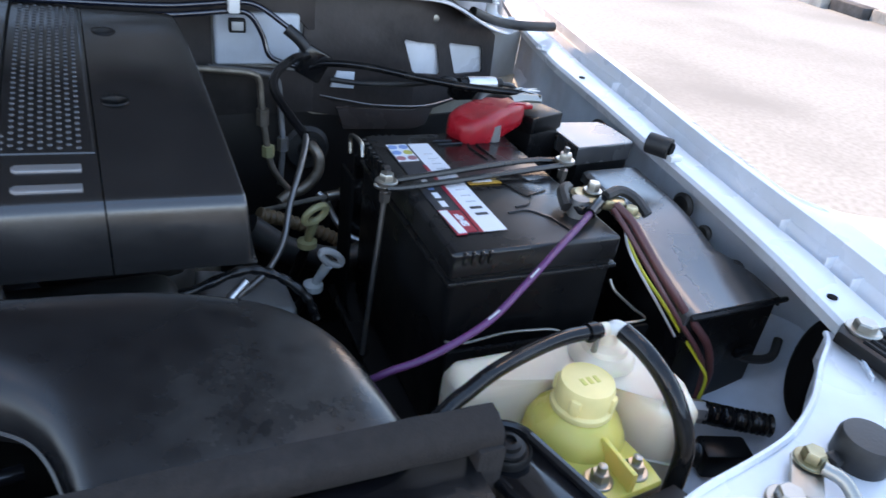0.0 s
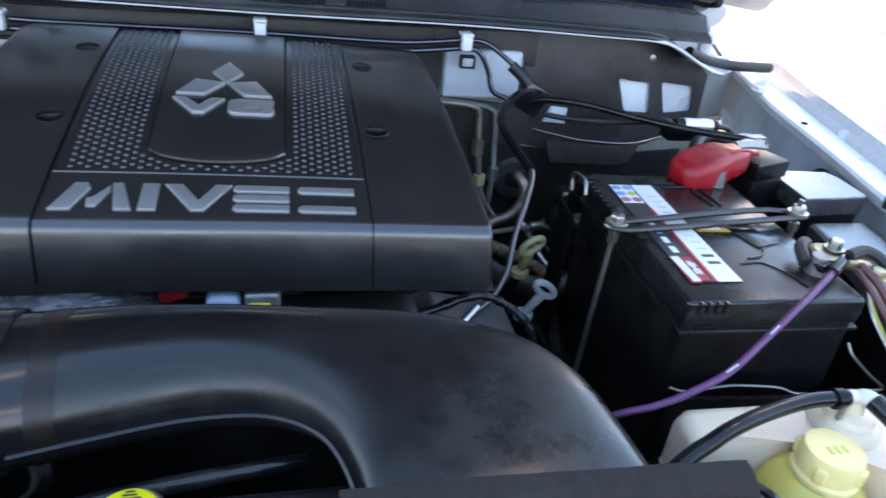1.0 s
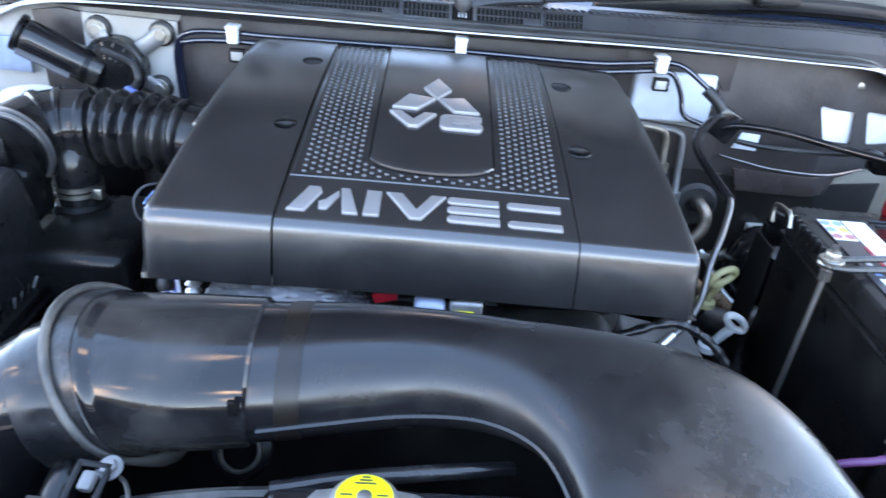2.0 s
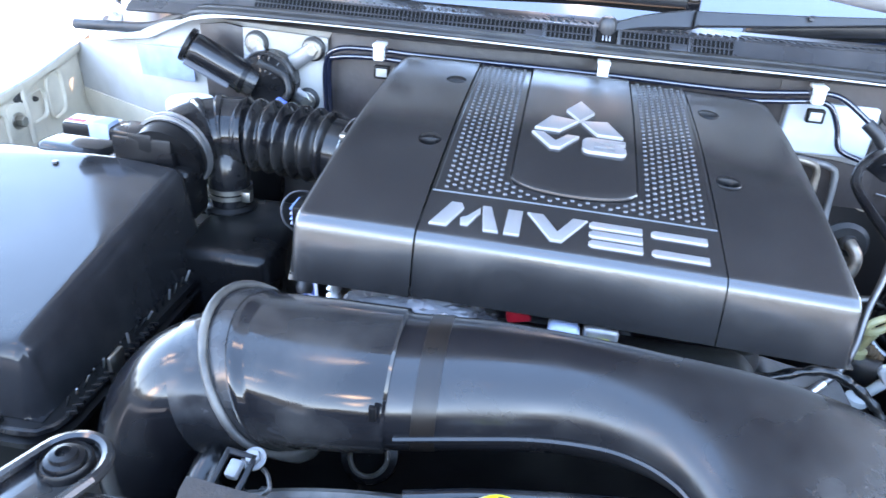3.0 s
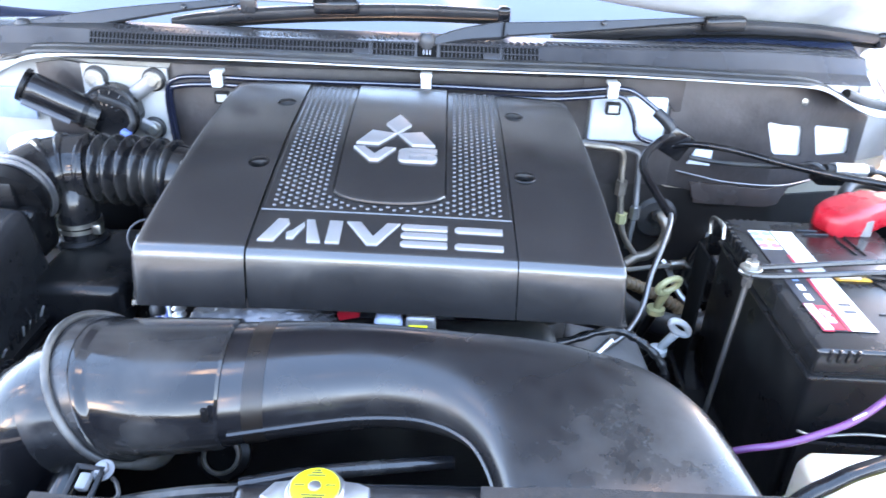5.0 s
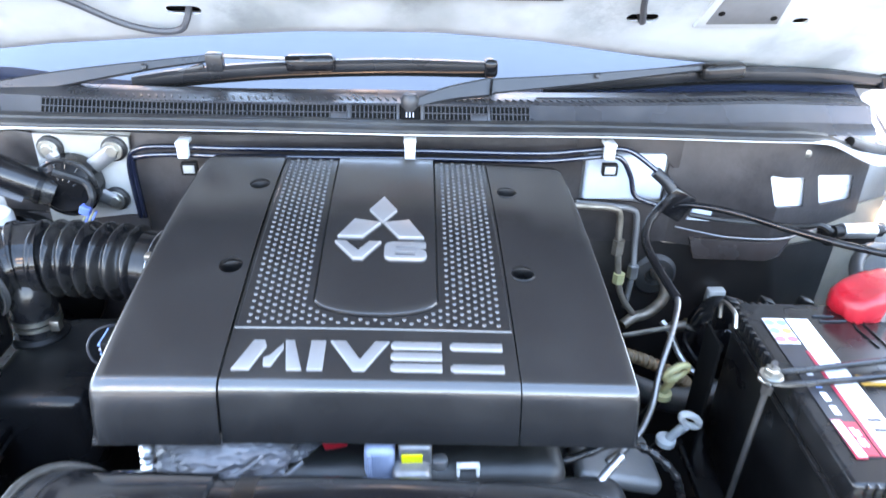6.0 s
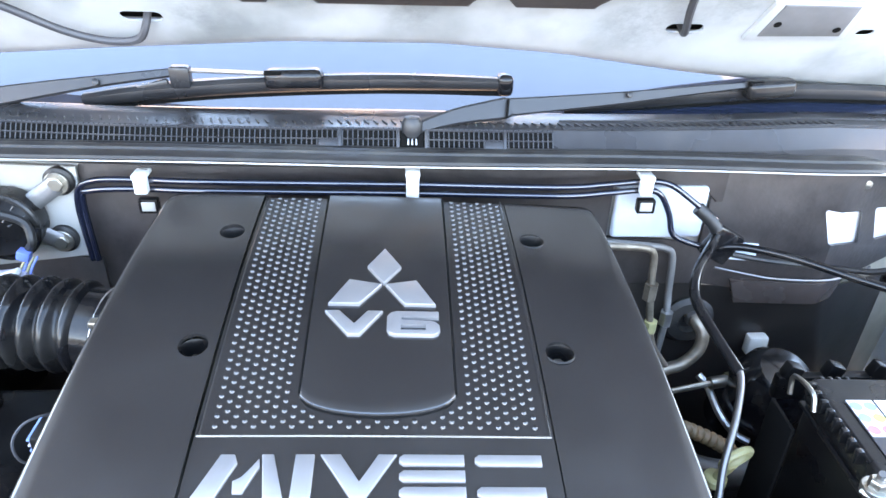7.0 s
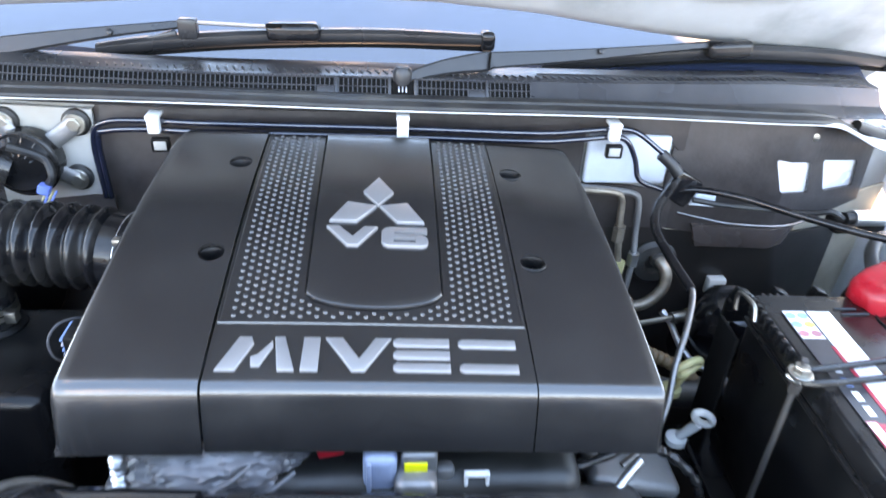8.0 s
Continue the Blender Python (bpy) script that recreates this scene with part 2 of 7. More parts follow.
M_PURPLE = material("purple_cable", (0.15, 0.030, 0.11), 0.36, spread=0.1, dirt=(0.10, 0.04, 0.11), dirt_amount=0.4, dirt_scale=30)
M_MAROON = material("maroon_cable", (0.13, 0.035, 0.035), 0.4, spread=0.15)
M_YELLOWWIRE = material("yellow_wire", (0.62, 0.52, 0.05), 0.4)
M_BLUE = material("blue_plastic", (0.06, 0.22, 0.62), 0.35, spread=0.1)
M_PALEBLUE = material("pale_blue_plastic", (0.20, 0.29, 0.40), 0.4, spread=0.15, dirt=(0.13, 0.16, 0.19), dirt_amount=0.5, dirt_scale=30)
M_LILAC = material("pale_lilac_plastic", (0.42, 0.42, 0.50), 0.4, spread=0.08, dirt=(0.25, 0.25, 0.28), dirt_amount=0.4)
M_OLIVE = material("aged_yellow_plastic", (0.44, 0.37, 0.19), 0.45, spread=0.1, dirt=(0.3, 0.27, 0.12), dirt_amount=0.4, dirt_scale=40)
M_COPPER = material("brown_corrugated", (0.20, 0.11, 0.06), 0.5, spread=0.2)
M_FOIL = material("crumpled_wrap", (0.13, 0.13, 0.14), 0.30, metal=0.0, spread=0.2, bump=0.5, bump_scale=70, dirt=(0.2, 0.2, 0.2), dirt_amount=0.4)
M_ENGINE = material("oily_engine", (0.014, 0.0135, 0.013), 0.45, spread=0.5, scale=25, bump=0.5, bump_scale=60, dirt=(0.05, 0.045, 0.038), dirt_amount=0.4, dirt_scale=15)
M_CAST = material("cast_aluminium", (0.24, 0.235, 0.235), 0.5, metal=0.7, spread=0.25, bump=0.4, bump_scale=200, dirt=(0.10, 0.09, 0.08), dirt_amount=0.5, dirt_scale=20)
M_WINDOW = material("dark_windscreen", (0.008, 0.018, 0.036), 0.02, spread=0.1, ior=1.62, rough_spread=0.01)
M_COWL = material("weathered_grey_plastic", (0.028, 0.029, 0.032), 0.29, ior=1.52, spread=0.12, bump=0.15, bump_scale=500, dirt=(0.075, 0.068, 0.065), dirt_amount=0.5, dirt_scale=8)
M_WIPER = material("wiper_black", (0.016, 0.0165, 0.018), 0.30, ior=1.5, spread=0.1, dirt=(0.05, 0.05, 0.05), dirt_amount=0.25, dirt_scale=12)
M_GROUND = material("pale_concrete", (0.195, 0.220, 0.218), 0.85, spread=0.16, scale=26, bump=0.4, bump_scale=90, dirt=(0.143, 0.160, 0.160), dirt_amount=0.9, dirt_scale=0.55)
M_TREELINE = material("far_trees", (0.075, 0.078, 0.055), 0.9, spread=0.5, scale=0.6, dirt=(0.12, 0.105, 0.08), dirt_amount=0.6, dirt_scale=0.05)
M_KERB = material("kerb_concrete", (0.38, 0.36, 0.33), 0.85, spread=0.2, scale=8, dirt=(0.12, 0.12, 0.11), dirt_amount=0.7, dirt_scale=3)
M_KERBDARK = material("kerb_black_paint", (0.05, 0.05, 0.05), 0.8, spread=0.3, scale=12)
# near-black colour that paints the shadow in holes, gaps and closed-off hollows
M_DARK = material("shadow_black", (0.005, 0.005, 0.005), 0.85, ior=1.2)

# ---- mesh helpers ----


def V(*a):
    return Vector(a)


def finish(name, bm, mat, sharp=38):
    me = bpy.data.meshes.new(name)
    bmesh.ops.recalc_face_normals(bm, faces=bm.faces)
    bm.to_mesh(me)
    bm.free()
    me.materials.append(mat)
    me.polygons.foreach_set("use_smooth", [True] * len(me.polygons))
    me.set_sharp_from_angle(angle=radians(sharp))
    return me


def thing(name, at=(0, 0, 0), label="", category="", group="", kind="", turn=0.0):
    ob = new(name)
    ob.empty_display_size = 0.02
    ob.matrix_basis = pose(*at, 0, 0, turn)
    return tagged(ob, label, category, group, kind)


def part(name, bm, mat, parent, label="", sharp=38):
    """One mesh object under a thing or a part; its mesh is given in the world's own metres."""
    ob = new(name, finish(name, bm, mat, sharp))
    ob.parent = parent
    ob.matrix_parent_inverse = parent.matrix_basis.inverted()
    return tagged(ob, label)


def single(name, bm, mat, label, category, group="", kind="", sharp=38):
    return tagged(new(name, finish(name, bm, mat, sharp)), label, category, group, kind)


def rbox(c, s, bevel=0.004, seg=2, m=None, bm=None):
    bm = bm or bmesh.new()
    tmp = bmesh.new()
    bmesh.ops.create_cube(tmp, size=1, matrix=Matrix.Diagonal((*s, 1)))
    if bevel:
        bmesh.ops.bevel(tmp, geom=tmp.edges[:], offset=min(bevel, min(s) * 0.45), segments=seg, affect="EDGES", profile=0.5)
    tmp.transform(Matrix.Translation(c) @ (m or Matrix()))
    return join(bm, tmp)


def join(bm, tmp):
    me = bpy.data.meshes.new("tmp")
    tmp.to_mesh(me)
    tmp.free()
    bm.from_mesh(me)
    bpy.data.meshes.remove(me)
    return bm


def path(pts, k=6):
    """A smooth curve through points."""
    p = [Vector(q) for q in pts]
    p = [p[0] * 2 - p[1], *p, p[-1] * 2 - p[-2]]
    out = []
    for i in range(1, len(p) - 2):
        for j in range(k):
            t = j / k
            a, b, c, d = p[i - 1:i + 3]
            out.append(0.5 * (2 * b + (c - a) * t + (2 * a - 5 * b + 4 * c - d) * t * t + (3 * b - a - 3 * c + d) * t ** 3))
    return out + [p[-2]]


def tube(pts, r, n=10, k=6, bm=None, flat=1.0, up=None):
    """A round bar along a smooth curve; r is a number or a function of 0..1."""
    bm = bm or bmesh.new()
    p = path(pts, k) if k else [Vector(q) for q in pts]
    side = None
    rings = []
    for i, q in enumerate(p):
        d = (p[min(i + 1, len(p) - 1)] - p[max(i - 1, 0)]).normalized()
        if up is not None:
            side = d.cross(Vector(up)).normalized()
        elif side is None:
            side = d.orthogonal().normalized()
        else:
            side = (side - d * side.dot(d)).normalized()
        top = side.cross(d)
        rad = r(i / (len(p) - 1)) if callable(r) else r
        rings.append([bm.verts.new(q + side * rad * math.cos(2 * math.pi * a / n) + top * rad * flat * math.sin(2 * math.pi * a / n)) for a in range(n)])
    skin(bm, rings)
    return bm


def skin(bm, rings, cap=True, closed=True):
    n = len(rings[0])
    for a, b in zip(rings, rings[1:]):
        for i in range(n if closed else n - 1):
            j = (i + 1) % n
            bm.faces.new((a[i], a[j], b[j], b[i]))
    if cap:
        bm.faces.new(rings[0])
        bm.faces.new(rings[-1])
    return bm


def lathe(profile, at=(0, 0, 0), n=24, m=None, bm=None, cap=True):
    """Turned about z: (radius, height) pairs."""
    bm = bm or bmesh.new()
    m = Matrix.Translation(at) @ (m or Matrix())
    rings = [[bm.verts.new(m @ V(r * math.cos(2 * math.pi * a / n), r * math.sin(2 * math.pi * a / n), z)) for a in range(n)] for r, z in profile]
    return skin(bm, rings, cap)


def prism(outline, z0, z1, bevel=0.0, m=None, bm=None, seg=2):
    """An outline (x, y) raised from z0 to z1."""
    bm = bm or bmesh.new()
    tmp = bmesh.new()
    lo = [tmp.verts.new((x, y, z0)) for x, y in outline]
    hi = [tmp.verts.new((x, y, z1)) for x, y in outline]
    skin(tmp, [lo, hi])
    if bevel:
        top = [e for e in tmp.edges if all(v in hi for v in e.verts)]
        bmesh.ops.bevel(tmp, geom=top, offset=bevel, segments=seg, affect="EDGES", profile=0.5)
    if m:
        tmp.transform(m)
    return join(bm, tmp)


def rounded(w, h, r, n=5, cx=0.0, cy=0.0):
    out = []
    for qx, qy, a0 in ((1, 1, 0), (-1, 1, 90), (-1, -1, 180), (1, -1, 270)):
        for i in range(n + 1):
            a = radians(a0 + 90 * i / n)
            out.append((cx + qx * (w / 2 - r) + r * math.cos(a), cy + qy * (h / 2 - r) + r * math.sin(a)))
    return out


def slab(grid, thick):
    """A sheet through a grid of points, given thickness downwards along its normals."""
    bm = bmesh.new()
    R, C = len(grid), len(grid[0])
    top = [[bm.verts.new(p) for p in row] for row in grid]
    for a, b in zip(top, top[1:]):
        for i in range(C - 1):
            bm.faces.new((a[i], a[i + 1], b[i + 1], b[i]))
    bm.normal_update()
    low = [[bm.verts.new(v.co - v.normal * thick) for v in row] for row in top]
    for a, b in zip(low, low[1:]):
        for i in range(C - 1):
            bm.faces.new((a[i], b[i], b[i + 1], a[i + 1]))
    for i in range(C - 1):
        bm.faces.new((top[0][i], low[0][i], low[0][i + 1], top[0][i + 1]))
        bm.faces.new((top[-1][i + 1], low[-1][i + 1], low[-1][i], top[-1][i]))
    for j in range(R - 1):
        bm.faces.new((top[j + 1][0], low[j + 1][0], low[j][0], top[j][0]))
        bm.faces.new((top[j][-1], low[j][-1], low[j + 1][-1], top[j + 1][-1]))
    return bm


def lerp(table, x):
    """Straight lines through (x, value) pairs; values may be tuples."""
    for (a, p), (b, q) in zip(table, table[1:]):
        if x <= b:
            t = max(0.0, (x - a) / (b - a))
            break
    else:
        t = 1.0
    if isinstance(p, tuple):
        return tuple(u + (v - u) * t for u, v in zip(p, q))
    return p + (q - p) * t


def cut(ob, cutters):
    """Cuts solids (bmeshes) out of a mesh object, for good."""
    for bm in cutters:
        me = bpy.data.meshes.new("cutter")
        bmesh.ops.recalc_face_normals(bm, faces=bm.faces)
        bm.to_mesh(me)
        bm.free()
        tool = bpy.data.objects.new("cutter", me)
        scene.collection.objects.link(tool)
        mod = ob.modifiers.new("cut", "BOOLEAN")
        mod.operation, mod.solver, mod.object = "DIFFERENCE", "EXACT", tool
        bpy.context.view_layer.update()
        made = bpy.data.meshes.new_from_object(ob.evaluated_get(bpy.context.evaluated_depsgraph_get()))
        ob.modifiers.clear()
        ob.data = made
        bpy.data.objects.remove(tool)
    ob.data.set_sharp_from_angle(angle=radians(38))
    return ob


def bolt(at, r=0.006, h=0.006, m=None, washer=True, bm=None):
    bm = bm or bmesh.new()
    m = m or Matrix()
    if washer:
        lathe([(r * 1.6, 0), (r * 1.6, r * 0.2), (r * 1.5, r * 0.28)], at, 18, m, bm)
    lathe([(r * 1.05, r * 0.2), (r * 1.05, h * 0.85), (r * 0.9, h)], at, 6, m, bm)
    return bm

# ---- ground and kerb ----
bm = bmesh.new()
bmesh.ops.create_grid(bm, x_segments=60, y_segments=60, size=400)
tagged(new("ground", finish("ground", bm, M_GROUND)), "pale sunlit concrete car park with faint stains", "ground", kind="structure")
# a far belt of trees round the car park, uneven along its top
bm = bmesh.new()
belt = []
for i in range(360):
    a = 2 * math.pi * i / 360
    r = 75 + 6 * noise.noise(V(4 * math.cos(a), 4 * math.sin(a), 1.7))
    top = 10.0 + 3.5 * noise.noise(V(9 * math.cos(a), 9 * math.sin(a), 0.2)) + 1.6 * noise.noise(V(60 * math.cos(a), 60 * math.sin(a), 0.9))
    belt.append([bm.verts.new(((r + d) * math.sin(a), (r + d) * math.cos(a), z * top)) for d, z in ((0, -0.1), (-0.8, 0.35), (0.3, 0.75), (2.5, 1.0), (6.0, 0.8), (7.0, -0.1))])
for i in range(360):
    p, q = belt[i], belt[(i + 1) % 360]
    for k in range(5):
        bm.faces.new((p[k], p[k + 1], q[k + 1], q[k]))
tagged(new("backdrop", finish("backdrop", bm, M_TREELINE)), "distant dull green and brown belt of trees", "trees", kind="structure")
kerb = tagged(thing("kerb", (8.8, 5.2, 0)), "weathered concrete kerb with worn dark paint at the car park edge", "kerb", kind="structure")
for i in range(26):
    a = V(9.05, 11.0 - i * 0.62, 0)
    m = Matrix.Translation(a) @ pose(0, 0, 0, 0, 0, -11)
    part("kerb_stone", prism(rounded(0.25, 0.60, 0.02, 3), -0.02, 0.14, 0.02, m), M_KERBDARK if i % 4 == 1 else M_KERB, kerb)

# ---- car body round the engine bay ----
car = thing("car", (0, 0, 0), "white off-road car with its bonnet propped open", "car")


def rail_x(y):
    return lerp([(-0.60, 0.62), (-0.46, 0.70), (-0.35, 0.724), (-0.287, 0.737), (-0.22, 0.749), (-0.064, 0.772), (0.053, 0.792), (0.207, 0.814), (0.42, 0.865), (0.60, 0.93)], y)


def crest_x(y):
    return lerp([(-0.62, 0.73), (-0.46, 0.782), (-0.317, 0.800), (-0.238, 0.811), (-0.129, 0.828), (0.02, 0.857), (0.238, 0.900), (0.465, 0.947), (0.60, 0.98)], y)


def rail_z(y):
    return lerp([(-0.6, 0.935), (-0.35, 0.955), (0.0, 0.972), (0.27, 0.983), (0.6, 1.00)], y)


# fenders: inner lip, flat rail with a gutter, raised crest, outer skin down to the wheel arch
for sx, side in ((1, "right"), (-1, "left")):
    rows = []
    for i in range(56):
        y = -0.46 + 1.06 * i / 55
        a, c, z = rail_x(y), crest_x(y), rail_z(y)
        w = c - a
        f = max(0.0, min(1.0, (-0.26 - y) / 0.10))
        f = f * f * (3 - 2 * f)
        prof = [(a + 0.004, z - 0.016), (a + 0.001, z - 0.004), (a + 0.005, z), (a + w * 0.35, z + 0.001), (a + w * 0.66, z), (a + w * 0.70, z - 0.003), (a + w * 0.73, z - 0.012),
                (a + w * 0.78, z - 0.014), (a + w * 0.86, z - 0.010), (a + w * 0.885, z + 0.004), (a + w * 0.905, z + 0.006), (a + w * 0.925, z + 0.005), (a + w * 0.95, z + 0.016), (c - 0.003, z + 0.021), (c, z + 0.0215),
                (c + 0.02 + 0.03 * f, z + 0.017 + 0.010 * f), (c + 0.055 + 0.065 * f, z - 0.01 + 0.03 * f), (c + 0.09 + 0.08 * f, z - 0.09 + 0.08 * f), (c + 0.10 + 0.09 * f, z - 0.28 + 0.05 * f), (c + 0.10 + 0.08 * f, 0.62)]
        rows.append([(sx * x + (0 if sx > 0 else 0.02), y, zz) for x, zz in prof])
    if sx < 0:
        rows = rows[::-1]
    fender = part("fender", slab(rows, 0.0015), M_PAINT, car, "white painted fender with a stepped bonnet gutter")

    for y in (-0.300, -0.370, -0.405, 0.10):
        a, c, z = rail_x(y), crest_x(y), rail_z(y)
        part("gutter_web", rbox((sx * (a + 0.83 * (c - a)) + (0 if sx > 0 else 0.02), y, z - 0.002), (0.26 * (c - a), 0.0025, 0.018), 0.001), M_PAINT, fender)

# inner aprons: pressed sheet below the rails
for sx in (1, -1):
    rows = []
    for i in range(60):
        y = -0.50 + 0.98 * i / 59
        a, z = rail_x(y), rail_z(y)
        bulge = 0.02 * math.exp(-((y + 0.1) / 0.12) ** 2)
        out = 0.10 * math.exp(-((y + 0.36) / 0.10) ** 2)       # widens into the headlamp bucket
        press = 0.006 * (1 if 0.3 < (y * 6) % 1 < 0.75 else 0)
        f = 1.0 if sx < 0 else max(0.0, min(1.0, (-0.10 - y) / 0.12))
        r = 0.020 if sx > 0 else 0.0
        low = 0.5 * math.exp(-((y + 0.37) / 0.12) ** 2) if sx > 0 else 0.0       # shelf under the headlamp
        prof = [(a + 0.004, z - 0.006), (a + 0.004 + r * 0.2, z - 0.016), (a + 0.012 + r + press + out * 0.3, z - 0.026), (a + 0.010 + r + press + out * 0.6, z - 0.10),
                (a + 0.006 + out, z - 0.13 + 0.04 * low), (a - 0.03 * f - bulge + out, z - 0.20 + 0.12 * low), (a - 0.10 * f + out * 0.8, z - 0.235 + 0.15 * low), (a - 0.20 * f, z - 0.26 + 0.16 * low), (a - 0.24 * f, 0.55)]
        rows.append([(sx * x + (0 if sx > 0 else 0.02), y, zz) for x, zz in prof])
    if sx < 0:
        rows = rows[::-1]
    apron = part("inner_fender", slab(rows, 0.002), M_BEIGE if sx < 0 else M_APRON, car, "pressed inner fender panel in body colour")

# front corner panels beside the headlamps
for sx in (1, -1):
    inner = [(0.385, -0.60), (0.40, -0.555), (0.453, -0.540), (0.51, -0.532), (0.56, -0.522), (0.61, -0.500), (0.653, -0.472), (0.69, -0.450), (0.702, -0.438)]
    outline = inner + [(0.80, -0.425), (0.86, -0.47), (0.86, -0.72), (0.385, -0.76)]
    bm = prism([(sx * x + (0 if sx > 0 else 0.02), y) for x, y in outline], 0.927, 0.9305, 0.0)
    corner = part("front_panel_corner", bm, M_PAINT, car, "white painted radiator support corner")
    lip = tube([(sx * x + (0 if sx > 0 else 0.02), y, 0.9315) for x, y in inner[1:]], 0.003, 6, 4)
    part("panel_lip", lip, M_PAINT, corner)
    skirt = bmesh.new()
    lo = [[skirt.verts.new((sx * x + (0 if sx > 0 else 0.02), y, z)) for x, y in inner[1:]] for z in (0.929, 0.90)]
    skin(skirt, lo, cap=False, closed=False)
    part("panel_skirt", skirt, M_PAINT, corner)

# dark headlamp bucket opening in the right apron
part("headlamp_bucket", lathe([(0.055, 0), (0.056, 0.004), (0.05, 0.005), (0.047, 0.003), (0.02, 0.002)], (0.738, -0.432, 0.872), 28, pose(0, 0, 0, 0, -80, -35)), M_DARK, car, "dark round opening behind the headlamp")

# firewall and its sloping lower part
rows = []
ceil_z = lambda x: lerp([(0.0, 1.082), (0.42, 1.082), (0.52, 1.074), (0.60, 1.062), (0.65, 1.042), (0.70, 1.018), (0.86, 0.982)], abs(x))
for z, dy in ((1.088, 0.024), (1.05, 0.024), (0.93, 0.026), (0.90, 0.028)):
    rows.append([(x, 0.225 + dy + 0.02 * (abs(x) > 0.5) + (0.10 * max(0, (abs(x) - 0.60) / 0.2)), min(z, ceil_z(x) - (0 if z > 1.06 else 0.004))) for x in [-0.86 + 1.72 * i / 48 for i in range(49)]])
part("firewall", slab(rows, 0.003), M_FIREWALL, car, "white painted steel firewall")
rows = []
for z, dy in ((0.903, 0.022), (0.88, 0.024), (0.80, 0.03), (0.45, 0.06)):
    rows.append([(x, 0.225 + dy + 0.02 * (abs(x) > 0.5) + (0.10 * max(0, (abs(x) - 0.60) / 0.2)), z) for x in [-0.86 + 1.72 * i / 48 for i in range(49)]])
part("lower_firewall", slab(rows, 0.003), M_BEIGE, car, "beige lower firewall")


def flange_line(n=60):
    pts = [(-0.80, 0.38, 0.990), (-0.74, 0.325, 1.005), (-0.692, 0.300, 1.016), (-0.64, 0.278, 1.027), (-0.582, 0.248, 1.053), (-0.525, 0.220, 1.074), (-0.42, 0.196, 1.086), (-0.2, 0.190, 1.086),
           (0.06, 0.188, 1.082), (0.3, 0.190, 1.080), (0.5, 0.195, 1.073), (0.58, 0.205, 1.068), (0.63, 0.225, 1.055), (0.70, 0.245, 1.022), (0.76, 0.285, 1.002), (0.80, 0.33, 0.994), (0.83, 0.36, 0.990)]
    return pts


line = path(flange_line(), 5)
bm = bmesh.new()
rings = [[bm.verts.new(p + V(0, dy, dz)) for dy, dz in ((0, 0.0035), (-0.003, 0.0040), (-0.0045, 0.0052), (-0.0045, 0.0078), (-0.002, 0.0092), (0.040, 0.0095), (0.040, 0.006), (0.03, 0.0035))] for p in line]
skin(bm, rings)
part("cowl_flange", bm, M_PAINT, car, "white painted turned edge of the cowl")
# black weatherstrip on the flange, leaving it at both ends to cross the fender rails
strip = [(-0.640, 0.300, 1.030), (-0.584, 0.268, 1.053), (-0.52, 0.222, 1.078)] + flange_line()[6:12] + [(0.63, 0.233, 1.052), (0.68, 0.272, 1.028), (0.726, 0.305, 1.014)] 
line = path(strip, 5)
bm = bmesh.new()
rings = [[bm.verts.new(p + V(0, 0.018 + (dy - 0.018) * (1 - 0.5 * min(1, max(0, abs(p.x) - 0.58) / 0.12)), dz + 0.006 * min(1, max(0, -p.x - 0.5) / 0.1))) for dy, dz in ((-0.0048, 0.0068), (-0.0060, 0.0088), (-0.0045, 0.0118), (0.002, 0.0140), (0.0085, 0.0138), (0.010, 0.0122), (0.0125, 0.0122), (0.014, 0.0150), (0.019, 0.0165), (0.0245, 0.0150), (0.026, 0.0125), (0.0285, 0.0125), (0.031, 0.0140), (0.036, 0.013), (0.037, 0.0100))] for p in line]
skin(bm, rings)
part("weatherstrip", bm, M_RUBBER, car, "black rubber bonnet seal")

for pts in ([(-0.815, 0.352, 1.022), (-0.76, 0.343, 1.026), (-0.713, 0.337, 1.029), (-0.659, 0.325, 1.036), (-0.60, 0.293, 1.060)], [(0.897, 0.350, 1.004), (0.86, 0.343, 1.006), (0.816, 0.336, 1.009), (0.764, 0.326, 1.016), (0.70, 0.300, 1.038)]):
    part("seal_end", tube(pts, 0.0085, 10, 5), M_RUBBER, car, "black rubber seal end across the fender rail")

# cowl panel between the seal and the windscreen
xs = [-0.66 + 1.375 * i / 80 for i in range(81)]


def cowl_y(x):
    return 0.16 * max(0.0, abs(x) - 0.10) ** 2


def cowl_drop(x):
    return 0.06 * max(0, abs(x) - 0.55) + 0.012 * max(0.0, x)


rows = []
for y, z in ((0.205, 1.080), (0.214, 1.0870), (0.2225, 1.0900), (0.2245, 1.0915), (0.2385, 1.1100), (0.2405, 1.1122), (0.2445, 1.1128), (0.262, 1.1128), (0.270, 1.1140), (0.290, 1.1155), (0.2935, 1.1140), (0.296, 1.1080), (0.36, 1.098)):
    rows.append([(x, y + cowl_y(x), z - cowl_drop(x)) for x in xs])
part("cowl_panel", slab(rows, 0.003), M_COWL, car, "weathered grey plastic cowl panel")

# windscreen, leaning back
gx = [-0.735 + 1.47 * i / 40 for i in range(41)]
rows = []
for k in range(9):
    t = k / 8
    rows.append([(x * (1 - 0.06 * t), 0.318 + 0.10 * max(0.0, abs(x) - 0.15) ** 2 + 1.12 * t, 1.088 - 0.05 * max(0, abs(x) - 0.55) + 0.56 * t) for x in gx])
glass = part("windscreen", slab(rows[::-1], 0.005), M_WINDOW, car, "tinted windscreen reflecting the sky")
